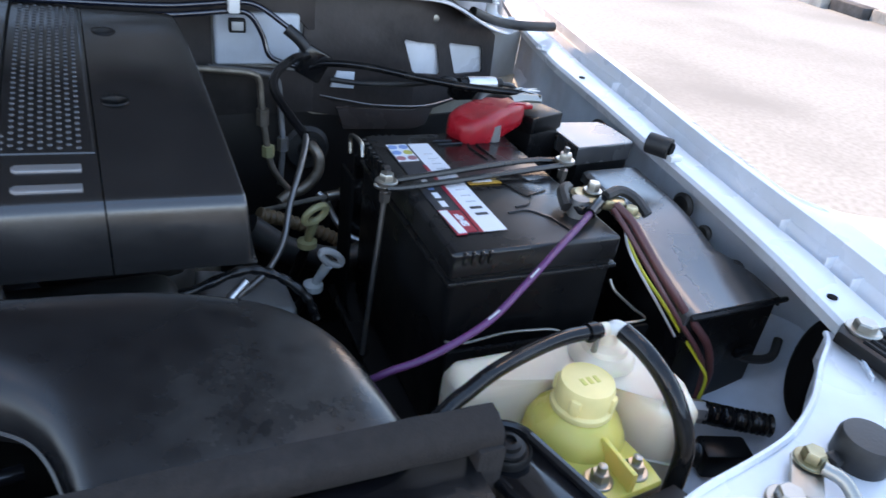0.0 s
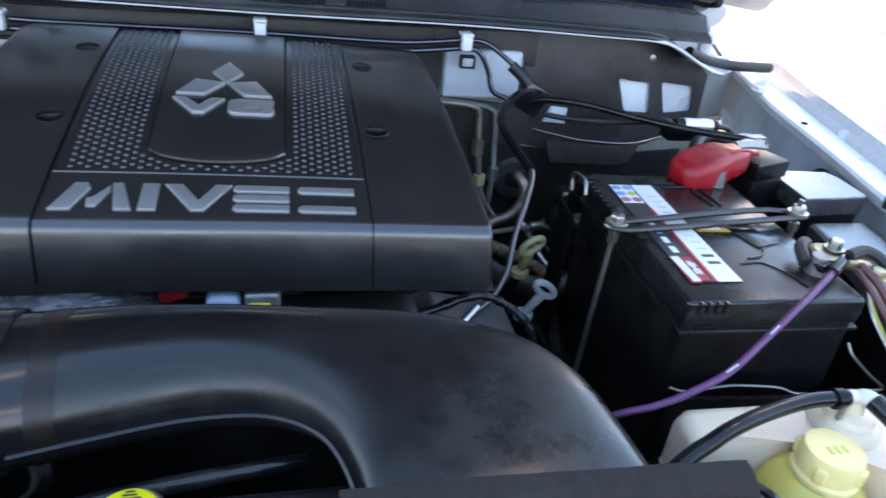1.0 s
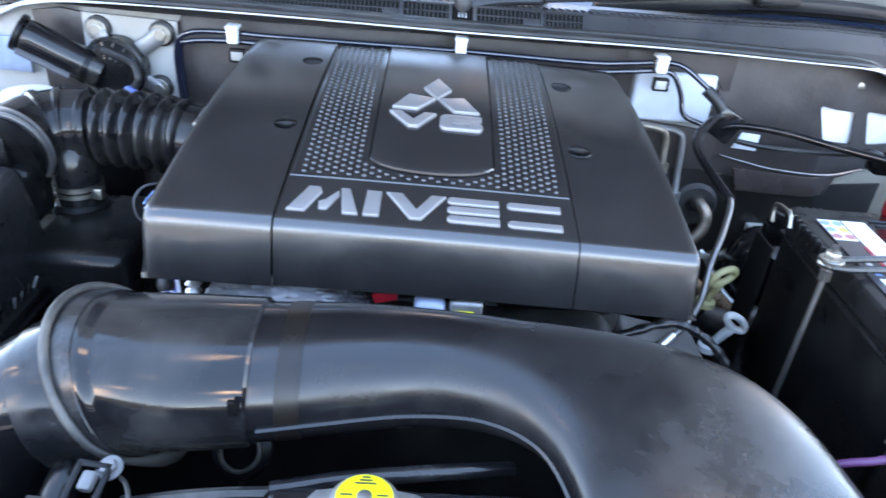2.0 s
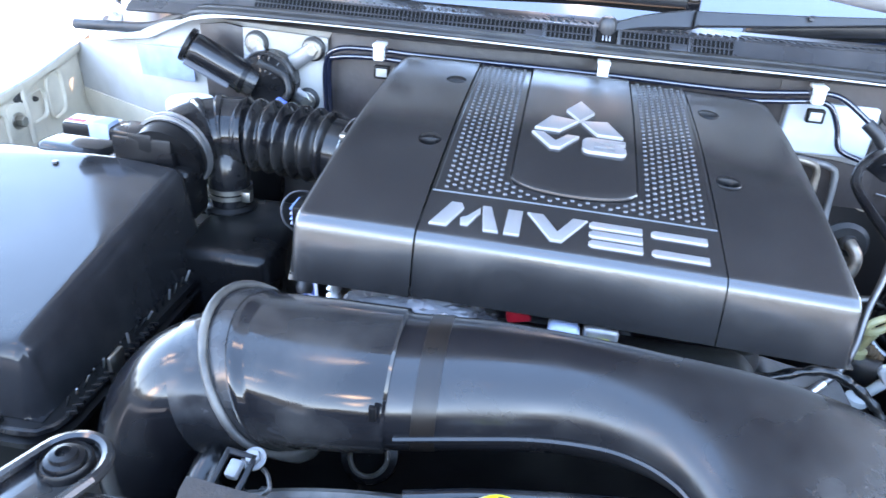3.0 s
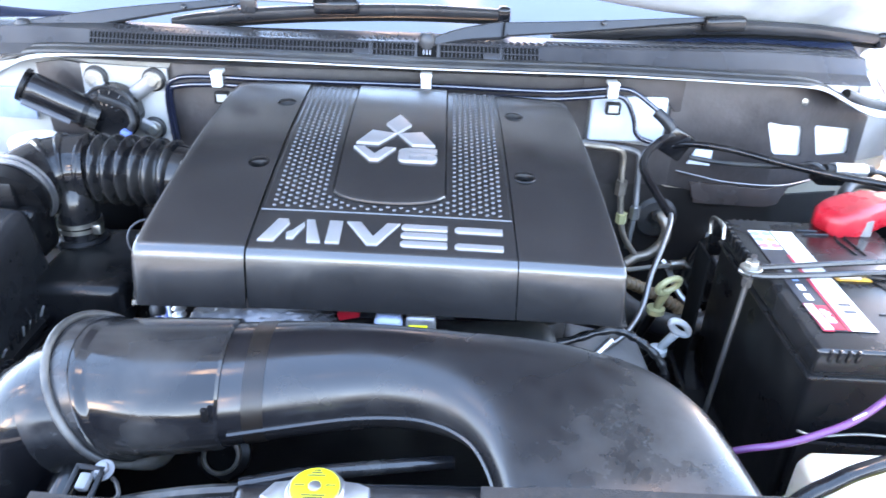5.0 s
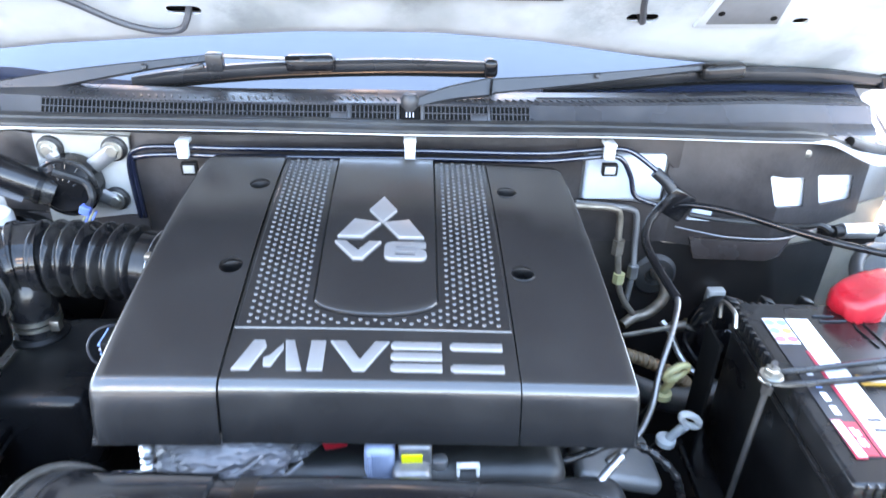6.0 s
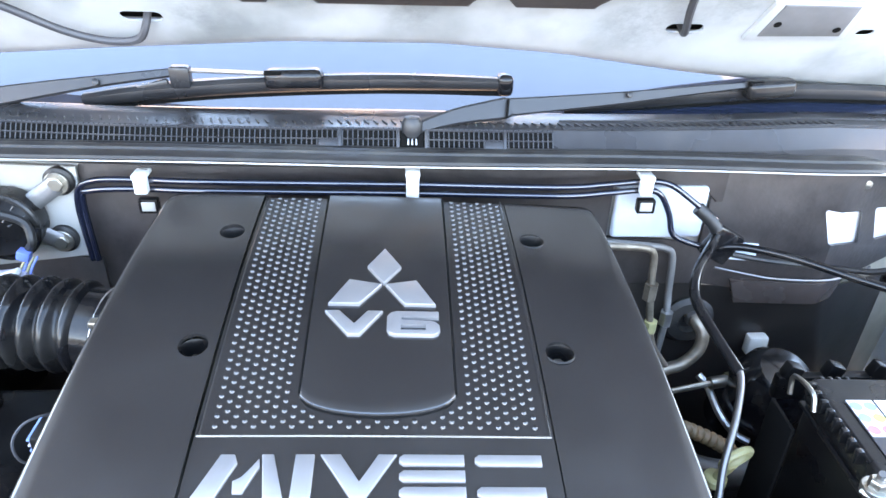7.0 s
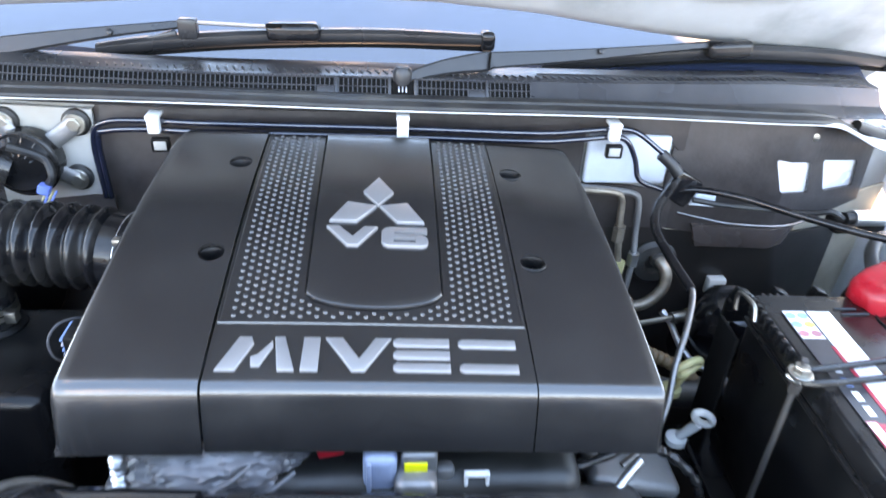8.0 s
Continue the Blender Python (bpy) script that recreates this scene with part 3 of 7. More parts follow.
# roof, sides and rear that close the body
rows = [[(x * 1.04, 1.44 + 0.40 * t, 1.642 + 0.11 * math.sin(min(t, 1.0) * 1.57) - 0.06 * max(0, t - 2.5) + 0.03 * (1 - (x / 0.735) ** 4)) for x in gx[::2]] for t in (0, 0.15, 0.4, 0.8, 1.2, 2.0, 3.0, 3.6)]
part("roof", slab(rows[::-1], 0.004), M_PAINT, car, "white painted roof")
for sx in (1, -1):
    part("body_side", rbox((sx * 0.89, 1.75, 0.76), (0.13, 2.30, 0.62), 0.04, 3), M_PAINT, car)
    part("windscreen_pillar", tube([(sx * 0.80, 0.42, 1.07), (sx * 0.765, 0.95, 1.37), (sx * 0.735, 1.47, 1.65)], 0.028, 10, 5), M_PAINT, car)
    upper = [[(sx * (0.885 - 0.13 * v), y0 + (y1 - y0) * u, 1.05 + 0.66 * v) for u in (0, 0.5, 1.0)] for v, y0, y1 in ((0, 0.52, 2.88), (0.5, 0.86, 2.84), (1.0, 1.20, 2.78))]
    part("side_window", slab(upper if sx < 0 else upper[::-1], 0.006), M_WINDOW, car, "dark tinted side glass")
    for y in (1.55, 2.45):
        part("door_pillar", tube([(sx * 0.892, y, 1.05), (sx * 0.827, y, 1.38), (sx * 0.765, y, 1.71)], 0.03, 8, 3, flat=0.4, up=(0, 1, 0)), M_PAINT, car)
    part("door_seam", tube([(sx * 0.957, 1.55, 0.55), (sx * 0.957, 1.55, 1.04)], 0.003, 6, 1), M_DARK, car)
part("tailgate", rbox((0, 2.9, 0.82), (1.8, 0.06, 0.74), 0.03), M_PAINT, car)
part("rear_window", slab([[(x * (1.15 - 0.1 * v), 2.91 - 0.08 * v, 1.18 + 0.50 * v) for x in gx[::8]] for v in (0, 0.5, 1.0)], 0.006), M_WINDOW, car, "dark rear glass")
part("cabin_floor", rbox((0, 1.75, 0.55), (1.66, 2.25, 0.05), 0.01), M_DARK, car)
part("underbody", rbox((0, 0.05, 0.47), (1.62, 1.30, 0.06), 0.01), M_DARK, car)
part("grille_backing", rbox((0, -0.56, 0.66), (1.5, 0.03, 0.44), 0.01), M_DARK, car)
part("front_bumper", rbox((0, -0.72, 0.60), (1.72, 0.22, 0.34), 0.06, 4), M_PAINT, car)
for sx in (1, -1):
    for y in (-0.05, 2.4):
        wheel = part("wheel", lathe([(0.20, -0.11), (0.36, -0.12), (0.385, -0.08), (0.385, 0.08), (0.36, 0.12), (0.20, 0.11)], (sx * 0.80, y, 0.385), 32, pose(0, 0, 0, 0, 90, 0)), M_RUBBER, car)
        part("rim", lathe([(0.03, -0.10), (0.20, -0.10), (0.215, 0.10), (0.06, 0.09)], (sx * 0.80, y, 0.385), 32, pose(0, 0, 0, 0, 90, 0)), M_ALU, wheel)

# bonnet, propped open
BA = radians(48)
b_u, b_n = V(0, -math.cos(BA), math.sin(BA)), V(0, -math.sin(BA), -math.cos(BA))   # towards its nose, and down towards the bay
B0 = V(0.0, 0.30, 1.21)


def bonnet_at(x, s, d=0.0):
    """A point of the bonnet's underside: across, s metres towards the nose from a line near its rear, d metres below."""
    return V(x, 0, 0) + B0 + b_u * s + b_n * d


def bonnet_rear(x):
    return lerp([(-0.84, -0.185), (-0.6, -0.115), (-0.46, -0.083), (-0.32, -0.064), (-0.12, -0.044), (0.07, -0.043), (0.22, -0.061), (0.385, -0.099), (0.557, -0.131), (0.72, -0.168), (0.84, -0.205)], x)


rows = []
bx = [-0.82 + 1.64 * i / 64 for i in range(65)]
spread = lambda x, t: x * (1 + (0.11 * (1 - t)) * (abs(x) / 0.82) ** 2)
for k, t in enumerate((0.0, 0.004, 0.012, 0.03, 0.06, 0.1, 0.2, 0.4, 0.6, 0.8, 0.93, 1.0)):
    rows.append([])
    for x in bx:
        s0, s1 = bonnet_rear(x), 0.945 - 0.20 * (x / 0.82) ** 2
        d = 0.012 * math.sin(min(1, t / 0.03) * math.pi / 2) - 0.010 - 0.015 * (abs(x) / 0.82) ** 3
        rows[-1].append(bonnet_at(spread(x, t), s0 + (s1 - s0) * t, d))
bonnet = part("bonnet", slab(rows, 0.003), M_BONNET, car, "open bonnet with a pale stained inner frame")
# outer skin above the inner frame
rows = [[bonnet_at(spread(x, t) * 1.01, bonnet_rear(x) - 0.006 + (0.97 - 0.20 * (x / 0.82) ** 2 - bonnet_rear(x)) * t, -0.028 - 0.03 * math.sin(math.pi * t) - 0.015 * (abs(x) / 0.82) ** 3) for x in bx] for t in [i / 12 for i in range(13)]]
part("bonnet_skin", slab(rows, 0.0015), M_PAINT, bonnet)


def on_bonnet(m2):
    return Matrix.Translation(B0) @ Matrix(((1, 0, 0, 0), (0, b_u.y, b_n.y, 0), (0, b_u.z, b_n.z, 0), (0, 0, 0, 1))) @ m2


# dark insulation pad on the underside, with a scalloped rear edge
pad = [(-0.52, 0.105), (-0.30, 0.092), (-0.165, 0.088), (-0.155, 0.088), (-0.143, 0.064), (-0.117, 0.064), (-0.105, 0.090), (-0.078, 0.090), (-0.066, 0.064), (0.093, 0.064), (0.105, 0.090), (0.130, 0.090), (0.142, 0.064),
       (0.228, 0.064), (0.240, 0.088), (0.30, 0.092), (0.52, 0.105), (0.57, 0.50), (0.42, 0.78), (-0.42, 0.78), (-0.57, 0.50)]
part("insulation_pad", prism(pad, 0.004, 0.020, 0.004, on_bonnet(Matrix())), M_FELT, bonnet, "dark felt insulation pad with a scalloped edge")
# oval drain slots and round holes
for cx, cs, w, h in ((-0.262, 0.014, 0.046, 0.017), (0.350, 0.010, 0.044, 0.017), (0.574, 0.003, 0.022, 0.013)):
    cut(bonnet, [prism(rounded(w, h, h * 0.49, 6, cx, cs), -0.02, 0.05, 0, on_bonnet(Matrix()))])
# added black plates behind the slots, painting the dark inside of the bonnet
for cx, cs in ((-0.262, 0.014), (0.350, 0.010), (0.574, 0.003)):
    part("slot_shadow_plate", prism(rounded(0.09, 0.045, 0.01, 3, cx, cs), -0.0165, -0.0145, 0, on_bonnet(Matrix())), M_DARK, bonnet)
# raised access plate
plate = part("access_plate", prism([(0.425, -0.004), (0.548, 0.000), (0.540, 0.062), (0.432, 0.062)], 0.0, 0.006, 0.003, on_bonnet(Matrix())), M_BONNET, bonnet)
part("plate_recess", prism([(0.438, 0.006), (0.536, 0.009), (0.530, 0.062), (0.443, 0.062)], 0.0055, 0.0075, 0.001, on_bonnet(Matrix())), M_PLATE, plate)
for cx, cs in ((0.450, 0.030), (0.525, 0.022)):
    part("plate_hole", lathe([(0.0045, 0.0072), (0.0045, 0.0084)], (0, 0, 0), 14, on_bonnet(pose(cx, cs, 0))), M_DARK, plate)
for cx, cs, reach in ((0.30, 0.022, 0.10), (-0.20, 0.022, 0.06), (0.03, 0.030, 0.05), (0.40, 0.055, 0.05)):
    dusted(M_BONNET, bonnet_at(cx, cs), reach, (0.10, 0.125, 0.13), 1.0)
# washer hoses that loop out of the slots
hose = [bonnet_at(-0.455, 0.068, 0.014), bonnet_at(-0.40, 0.055, 0.016), bonnet_at(-0.345, 0.010, 0.018), bonnet_at(-0.305, -0.008, 0.018), bonnet_at(-0.272, -0.008, 0.016), bonnet_at(-0.258, 0.008, 0.008), bonnet_at(-0.256, 0.016, -0.02)]
part("washer_hose", tube(hose, 0.0046, 8), M_HOSEGREY, bonnet)
part("washer_hose", tube([bonnet_at(-0.62, 0.062, 0.016), bonnet_at(-0.50, 0.064, 0.016), bonnet_at(-0.40, 0.075, 0.016), bonnet_at(-0.30, 0.105, 0.016), bonnet_at(-0.24, 0.14, 0.016)], 0.0046, 8), M_HOSEGREY, bonnet)
part("hose_clip", rbox(bonnet_at(-0.455, 0.070, 0.016), (0.020, 0.016, 0.014), 0.003), M_RUBBER, bonnet)
hose = [bonnet_at(0.325, 0.12, 0.014), bonnet_at(0.335, 0.06, 0.014), bonnet_at(0.345, 0.025, 0.010), bonnet_at(0.350, 0.006, 0.004), bonnet_at(0.352, -0.004, -0.02)]
part("washer_hose", tube(hose, 0.0046, 8), M_HOSEGREY, bonnet)
for sx in (1, -1):
    o = 0 if sx > 0 else 0.02
    bm = tube([(sx * 0.775 + o, 0.385, 1.052), (sx * 0.783 + o, 0.386, 1.034), (sx * 0.786 + o, 0.384, 1.014), (sx * 0.800 + o, 0.380, 1.004), (sx * 0.83 + o, 0.378, 1.002)], 0.011, 8, 5, flat=0.35, up=(0, 1, 0))
    hinge = part("bonnet_hinge", bm, M_PAINT, car, "white painted bonnet hinge")
    part("hinge_strap", tube([(sx * 0.80 + o, 0.42, 1.008), (sx * 0.803 + o, 0.425, 1.03), (sx * 0.812 + o, 0.44, 1.055), (sx * 0.82 + o, 0.43, 1.085)], 0.012, 8, 5, flat=0.4, up=(1, 0, 0)), M_PAINT, hinge)
    for q in ((0.806, 0.372, 1.008), (0.828, 0.385, 1.005), (0.783, 0.378, 1.036)):
        part("bolt", bolt((sx * q[0] + o, q[1], q[2]), 0.006, 0.006), M_PAINT, hinge)
part("bonnet_prop", tube([(-0.70, -0.48, 0.95), (-0.62, -0.28, 1.45), (-0.55, -0.12, 1.60)], 0.004, 8, 4), M_BLACKGLOSS, car)

# ---- engine cover ----
COVER = [(-0.214, 1.0060), (-0.205, 1.0090), (-0.19, 1.0130), (-0.15, 1.0232), (-0.10, 1.0345), (-0.05, 1.0450), (-0.02, 1.0508), (0.02, 1.0568), (0.06, 1.0620), (0.10, 1.0660), (0.15, 1.0700), (0.17, 1.0708)]


def smooth_lerp(tab, y, d=0.012):
    return sum(lerp(tab, y + d * (k - 2)) for k in range(5)) / 5


def cover_z(x, y):
    return smooth_lerp(COVER, y) - 0.05 * x * x - 0.022 * x      # the engine leans a little to one side


def seam_x(y):
    return lerp([(-0.24, 0.1315), (-0.2, 0.1300), (0.15, 0.1235)], y)


def half_w(y):
    return lerp([(-0.24, 0.240), (-0.19, 0.2385), (0.10, 0.2255), (0.15, 0.222)], y)


engine_cover = thing("engine_cover", (0, 0, 0.95), "dark grey satin plastic engine cover with silver badges", "engine cover")


def cover_column(x, back):
    """The cover's section along y at one x: back edge, top, rounded front ridge, front skirt."""
    pts = [V(x, back, cover_z(x, back) - 0.012), V(x, back, cover_z(x, back) - 0.002), V(x, back - 0.003, cover_z(x, back - 0.003))]
    n = 44
    for i in range(1, n):
        y = back - 0.003 + (-0.199 - back + 0.003) * i / n
        pts.append(V(x, y, cover_z(x, y)))
    lean = -0.05 * x * x - 0.022 * x
    arc = [(-0.1974 - 0.014 * math.sin(a), 0.9966 + 0.014 * math.cos(a)) for a in [radians(14 + 60 * i / 7) for i in range(8)]]
    face = [(-0.21086 - 0.0495 * (0.15 * u + 0.046 * (1 - (1 - u) ** 3)), 1.00046 - 0.0495 * u) for u in [(i + 1) / 12 for i in range(12)]]     # bulges on below the ridge
    for y, z in arc + face:
        pts.append(V(x, y, z + lean))
    return pts


def cover_panel(x_of, cols, side=0):
    grid = []
    for j in range(cols + 1):
        u = j / cols
        back = 0.146
        col = []
        for p in cover_column(x_of(u, 0.0), back):
            col.append(p)
        grid.append([V(x_of(u, p.y), p.y, p.z) for p in col])
    if side:
        outer = grid[-1]
        for dx, dz in ((0.0018, -0.0006), (0.0030, -0.0022), (0.0037, -0.0055), (0.0058, -0.030), (0.0085, -0.050)):
            grid.append([V(p.x + side * dx, p.y, max(p.z + dz, min(p.z, 0.951 - 0.022 * p.x))) for p in outer])
    return grid


panels = []
mid = cover_panel(lambda u, y: (2 * u - 1) * (seam_x(y) - 0.0006), 24)
panels.append(part("centre_panel", slab(mid, 0.003), M_COVER, engine_cover))


def side_grid(sx):
    def x_of(u, y):
        w = half_w(y) - 0.007
        r = 0.016
        if y > 0.146 - r:
            w -= r * (1 - math.sqrt(max(0, 1 - ((y - 0.146 + r) / r) ** 2))) * 0.8
        a = seam_x(y) + 0.0006
        return sx * (a + (w - a) * u)
    return cover_panel(x_of, 12, sx)


for sx in (1, -1):
    ob = part("side_panel", slab(side_grid(sx), 0.003), M_COVER, engine_cover)
    cut(ob, [lathe([(0.0105, -0.03), (0.0125, 0.03)], (sx * hx, hy, cover_z(sx * hx, hy)), 28) for hx, hy in ((0.1435, 0.0735), (0.1460, -0.0715))])
    for hx, hy in ((0.1435, 0.0735), (0.1460, -0.0715)):
        z = cover_z(sx * hx, hy)
        cup = part("screw_well", lathe([(0.0128, -0.0015), (0.0118, 0.0), (0.0108, -0.002), (0.0098, -0.014), (0.003, -0.0145), (0.003, -0.016), (0.0112, -0.016)], (sx * hx, hy, z), 28, cap=False), M_BLACK, engine_cover)
        part("screw", bolt((sx * hx, hy, z - 0.0145), 0.0048, 0.005), M_STEEL, cup)
    # dark web that shows in the seam
    part("seam_web", tube([V(sx * seam_x(y), y, cover_z(sx * seam_x(y), y) - 0.006) for y in (0.14, 0.05, -0.05, -0.15, -0.20)] + [V(sx * seam_x(-0.22), -0.214, 0.96)], 0.003, 6, 6), M_DARK, engine_cover)

# strips of raised dots round a raised tongue
def strip_in(y):
    return lerp([(-0.16, 0.0585), (0.15, 0.0575)], y)


def tongue_end(x):
    return -0.114 - 0.0185 * math.sqrt(max(0, 1 - (x / 0.0585) ** 2))


grid = []
for j in range(25):
    x = -0.0575 + 0.115 * j / 24
    grid.append([V(x, y, cover_z(x, y) + dz) for y, dz in [(0.1445, 0.0), (0.1435, 0.0028)] + [(0.1435 + (tongue_end(x) - 0.1435) * i / 30, 0.0032) for i in range(1, 31)] + [(tongue_end(x) - 0.001, 0.0026), (tongue_end(x) - 0.0015, 0.0)]])
for e, s in ((0, -1), (-1, 1)):
    edge = [V(p.x + s * 0.0012, p.y, p.z - 0.0028) for p in grid[e]]
    grid.insert(0, edge) if e == 0 else grid.append(edge)
part("raised_tongue", slab(grid, 0.002), M_COVER, engine_cover)
# dark grooves beside the tongue
for sx in (1, -1):
    part("groove", tube([V(sx * 0.0592, y, cover_z(sx * 0.059, y) + 0.0003) for y in (0.145, 0.08, 0.0, -0.06, -0.114)], 0.0008, 5, 6), M_DARK, engine_cover)
part("groove", tube([V(x, tongue_end(x) - 0.0022, cover_z(x, tongue_end(x) - 0.0022) + 0.0003) for x in [-0.0584 + 0.1168 * i / 20 for i in range(21)]], 0.0007, 5, 3), M_DARK, engine_cover)
# edge ridges of the dotted field
for sx in (1, -1):
    part("field_edge", tube([V(sx * (seam_x(y) - 0.0035), y, cover_z(sx * seam_x(y), y) + 0.0002) for y in (0.145, 0.08, 0.0, -0.08, -0.1485)], 0.0011, 5, 5), M_COVER, engine_cover)
part("field_edge", tube([V(x, -0.149, cover_z(x, -0.149) + 0.0002) for x in (-0.127, -0.06, 0, 0.06, 0.127)], 0.0011, 5, 4), M_COVER, engine_cover)
verts, faces = [], []
PITCH = 0.0136
row = 0
y = 0.140
while y > -0.1455:
    cols = int(0.26 / PITCH) + 2
    for i in range(-cols // 2, cols // 2 + 1):
        x = (i + 0.5 * (row % 2)) * PITCH
        if abs(x) > seam_x(y) - 0.0070 or (abs(x) < 0.0625 and y > tongue_end(min(abs(x), 0.0584)) - 0.0045):
            continue
        z, b = cover_z(x, y), len(verts)
        ring = 8
        for r, h in ((0.0023, -0.0002), (0.0018, 0.0011), (0.0008, 0.0017)):
            verts += [(x + r * math.cos(2 * math.pi * a / ring), y + r * math.sin(2 * math.pi * a / ring), z + h ) for a in range(ring)]
        for k in range(2):
            faces += [(b + k * ring + a, b + k * ring + (a + 1) % ring, b + (k + 1) * ring + (a + 1) % ring, b + (k + 1) * ring + a) for a in range(ring)]
        faces.append(tuple(b + 2 * ring + a for a in range(ring)))
    y -= 0.0042
    row += 1
me = bpy.data.meshes.new("raised_dots")
me.from_pydata(verts, [], faces)
me.materials.append(M_COVER)
me.polygons.foreach_set("use_smooth", [True] * len(me.polygons))
dots = new("raised_dots", me)
dots.parent, dots.matrix_parent_inverse = engine_cover, engine_cover.matrix_basis.inverted()
tagged(dots, "field of small raised plastic dots", kind="stuff")


def badge(name, outline, lift=0.0, h=0.0036, label="silver badge"):
    """A silver shape that lies on the cover."""
    bm = prism(outline, 0.0, h, 0.0006)
    for v in bm.verts:
        v.co.z += cover_z(v.co.x, v.co.y) + lift - 0.0002
    return part(name, bm, M_CHROME, engine_cover, label)


# three lozenges
badge("lozenge", [(0.0015, 0.0455), (0.0165, 0.0195), (0.0015, -0.0035), (-0.0135, 0.0195)], 0.0032)
badge("lozenge", [(0.0000, -0.0042), (-0.0185, -0.0285), (-0.0445, -0.0285), (-0.0285, 0.0012)], 0.0032)
badge("lozenge", [(0.0030, -0.0042), (0.0300, 0.0012), (0.0460, -0.0285), (0.0195, -0.0285)], 0.0032)


def lettering(text, at, width, height, parent, mat, lift, name, depth=0.0013, m=None):
    """Raised letters, turned into a mesh."""
    cu = bpy.data.curves.new(name, "FONT")
    cu.body, cu.extrude, cu.bevel_depth, cu.offset = text, 0.5, 0.0, 0.045
    tmp = bpy.data.objects.new(name, cu)
    scene.collection.objects.link(tmp)
    bpy.context.view_layer.update()
    me = bpy.data.meshes.new_from_object(tmp.evaluated_get(bpy.context.evaluated_depsgraph_get()))
    bpy.data.objects.remove(tmp)
    co = [v.co.copy() for v in me.vertices]
    x0, x1, y0, y1 = min(c.x for c in co), max(c.x for c in co), min(c.y for c in co), max(c.y for c in co)
    bm = bmesh.new()
    bm.from_mesh(me)
    bpy.data.meshes.remove(me)
    for v in bm.verts:
        v.co = V(at[0] + (v.co.x - x0) / (x1 - x0) * width, at[1] + (v.co.y - y0) / (y1 - y0) * height, depth * (1 if v.co.z > 0 else 0))
        if m:
            v.co = m @ v.co
        else:
            v.co.z += cover_z(v.co.x, v.co.y) + lift
    return part(name, bm, mat, parent)


# V and 6
badge("badge_letter", [(-0.0465, -0.0367), (-0.0345, -0.0367), (-0.0215, -0.0522), (-0.0110, -0.0367), (0.0015, -0.0367), (-0.0165, -0.0622), (-0.0265, -0.0622)], 0.0032)
six = [(0.0480, -0.0367), (0.0130, -0.0367), (0.0080, -0.0387), (0.0052, -0.0427), (0.0050, -0.0562), (0.0070, -0.0602), (0.0115, -0.0622), (0.0430, -0.0622), (0.0470, -0.0602), (0.0487, -0.0562), (0.0480, -0.0512), (0.0450, -0.0482),
       (0.0410, -0.0470), (0.0165, -0.0470), (0.0165, -0.0432), (0.0480, -0.0432)]
ob = badge("badge_letter", six, 0.0032)
cut(ob, [prism([(0.0165, -0.0574), (0.0370, -0.0574), (0.0370, -0.0518), (0.0165, -0.0518)], 0.9, 1.2)])
# maker's wordmark as plain silver blocks
WY0, WY1 = -0.1955, -0.1645
badge("badge_block", [(-0.1215, WY0), (-0.1060, WY0), (-0.0945, WY1 - 0.006), (-0.0970, WY1), (-0.1065, WY1)], h=0.0024)
badge("badge_block", [(-0.0945, WY0 + 0.004), (-0.0880, WY0 + 0.004), (-0.0790, WY1 - 0.009), (-0.0800, WY1 - 0.003), (-0.0895, WY0 + 0.014), (-0.0955, WY0 + 0.012)], h=0.0024)
badge("badge_block", [(-0.0740, WY0), (-0.0610, WY0), (-0.0705, WY1), (-0.0785, WY1)], h=0.0024)
badge("badge_block", [(-0.0565, WY0), (-0.0430, WY0), (-0.0425, WY1), (-0.0555, WY1)], h=0.0024)
badge("badge_block", [(-0.0165, WY0), (-0.0065, WY0), (0.0145, WY1), (0.0015, WY1), (-0.0110, WY0 + 0.010), (-0.0245, WY1), (-0.0385, WY1)], h=0.0024)
for x0, x1, ys in ((0.0160, 0.0615, (0.0, 0.375, 0.75)), (0.0690, 0.1165, (0.0, 0.75))):
    for f in ys:
        y0 = WY0 + (WY1 - WY0) * f
        badge("badge_block", [(x0 + 0.003, y0), (x1, y0), (x1, y0 + 0.0078), (x0 + 0.003, y0 + 0.0078), (x0, y0 + 0.0055), (x0, y0 + 0.0023)], h=0.0024)
# the whole cover sits turned a little on the engine
engine_cover.matrix_basis = Matrix.Translation((0.0015, 0, 0)) @ Matrix.Translation((0, -0.10, 0)) @ pose(0, 0, 0, 0, 0, -0.8) @ Matrix.Translation((0, 0.10, 0)) @ engine_cover.matrix_basis

# ---- engine below the cover ----
engine = thing("engine", (0, 0, 0.55), "oily dark engine block with pale alloy castings", "engine")
part("block", rbox((0.0, 0.0, 0.77), (0.40, 0.34, 0.30), 0.03, 3), M_ENGINE, engine)
part("cylinder_head", rbox((0.13, -0.02, 0.925), (0.13, 0.30, 0.06), 0.02, 3), M_ENGINE, engine)
part("cylinder_head", rbox((-0.13, -0.02, 0.925), (0.13, 0.30, 0.06), 0.02, 3), M_ENGINE, engine)
part("timing_cover", rbox((0.0, -0.20, 0.80), (0.36, 0.06, 0.24), 0.02, 3), M_ENGINE, engine)
part("throttle_casting", rbox((0.035, -0.214, 0.905), (0.035, 0.05, 0.05), 0.008, 3), M_CAST, engine)
part("bracket_casting", rbox((0.240, -0.165, 0.868), (0.09, 0.07, 0.02), 0.008, 3, pose(0, 0, 0, 0, 12, 0)), M_CAST, engine)
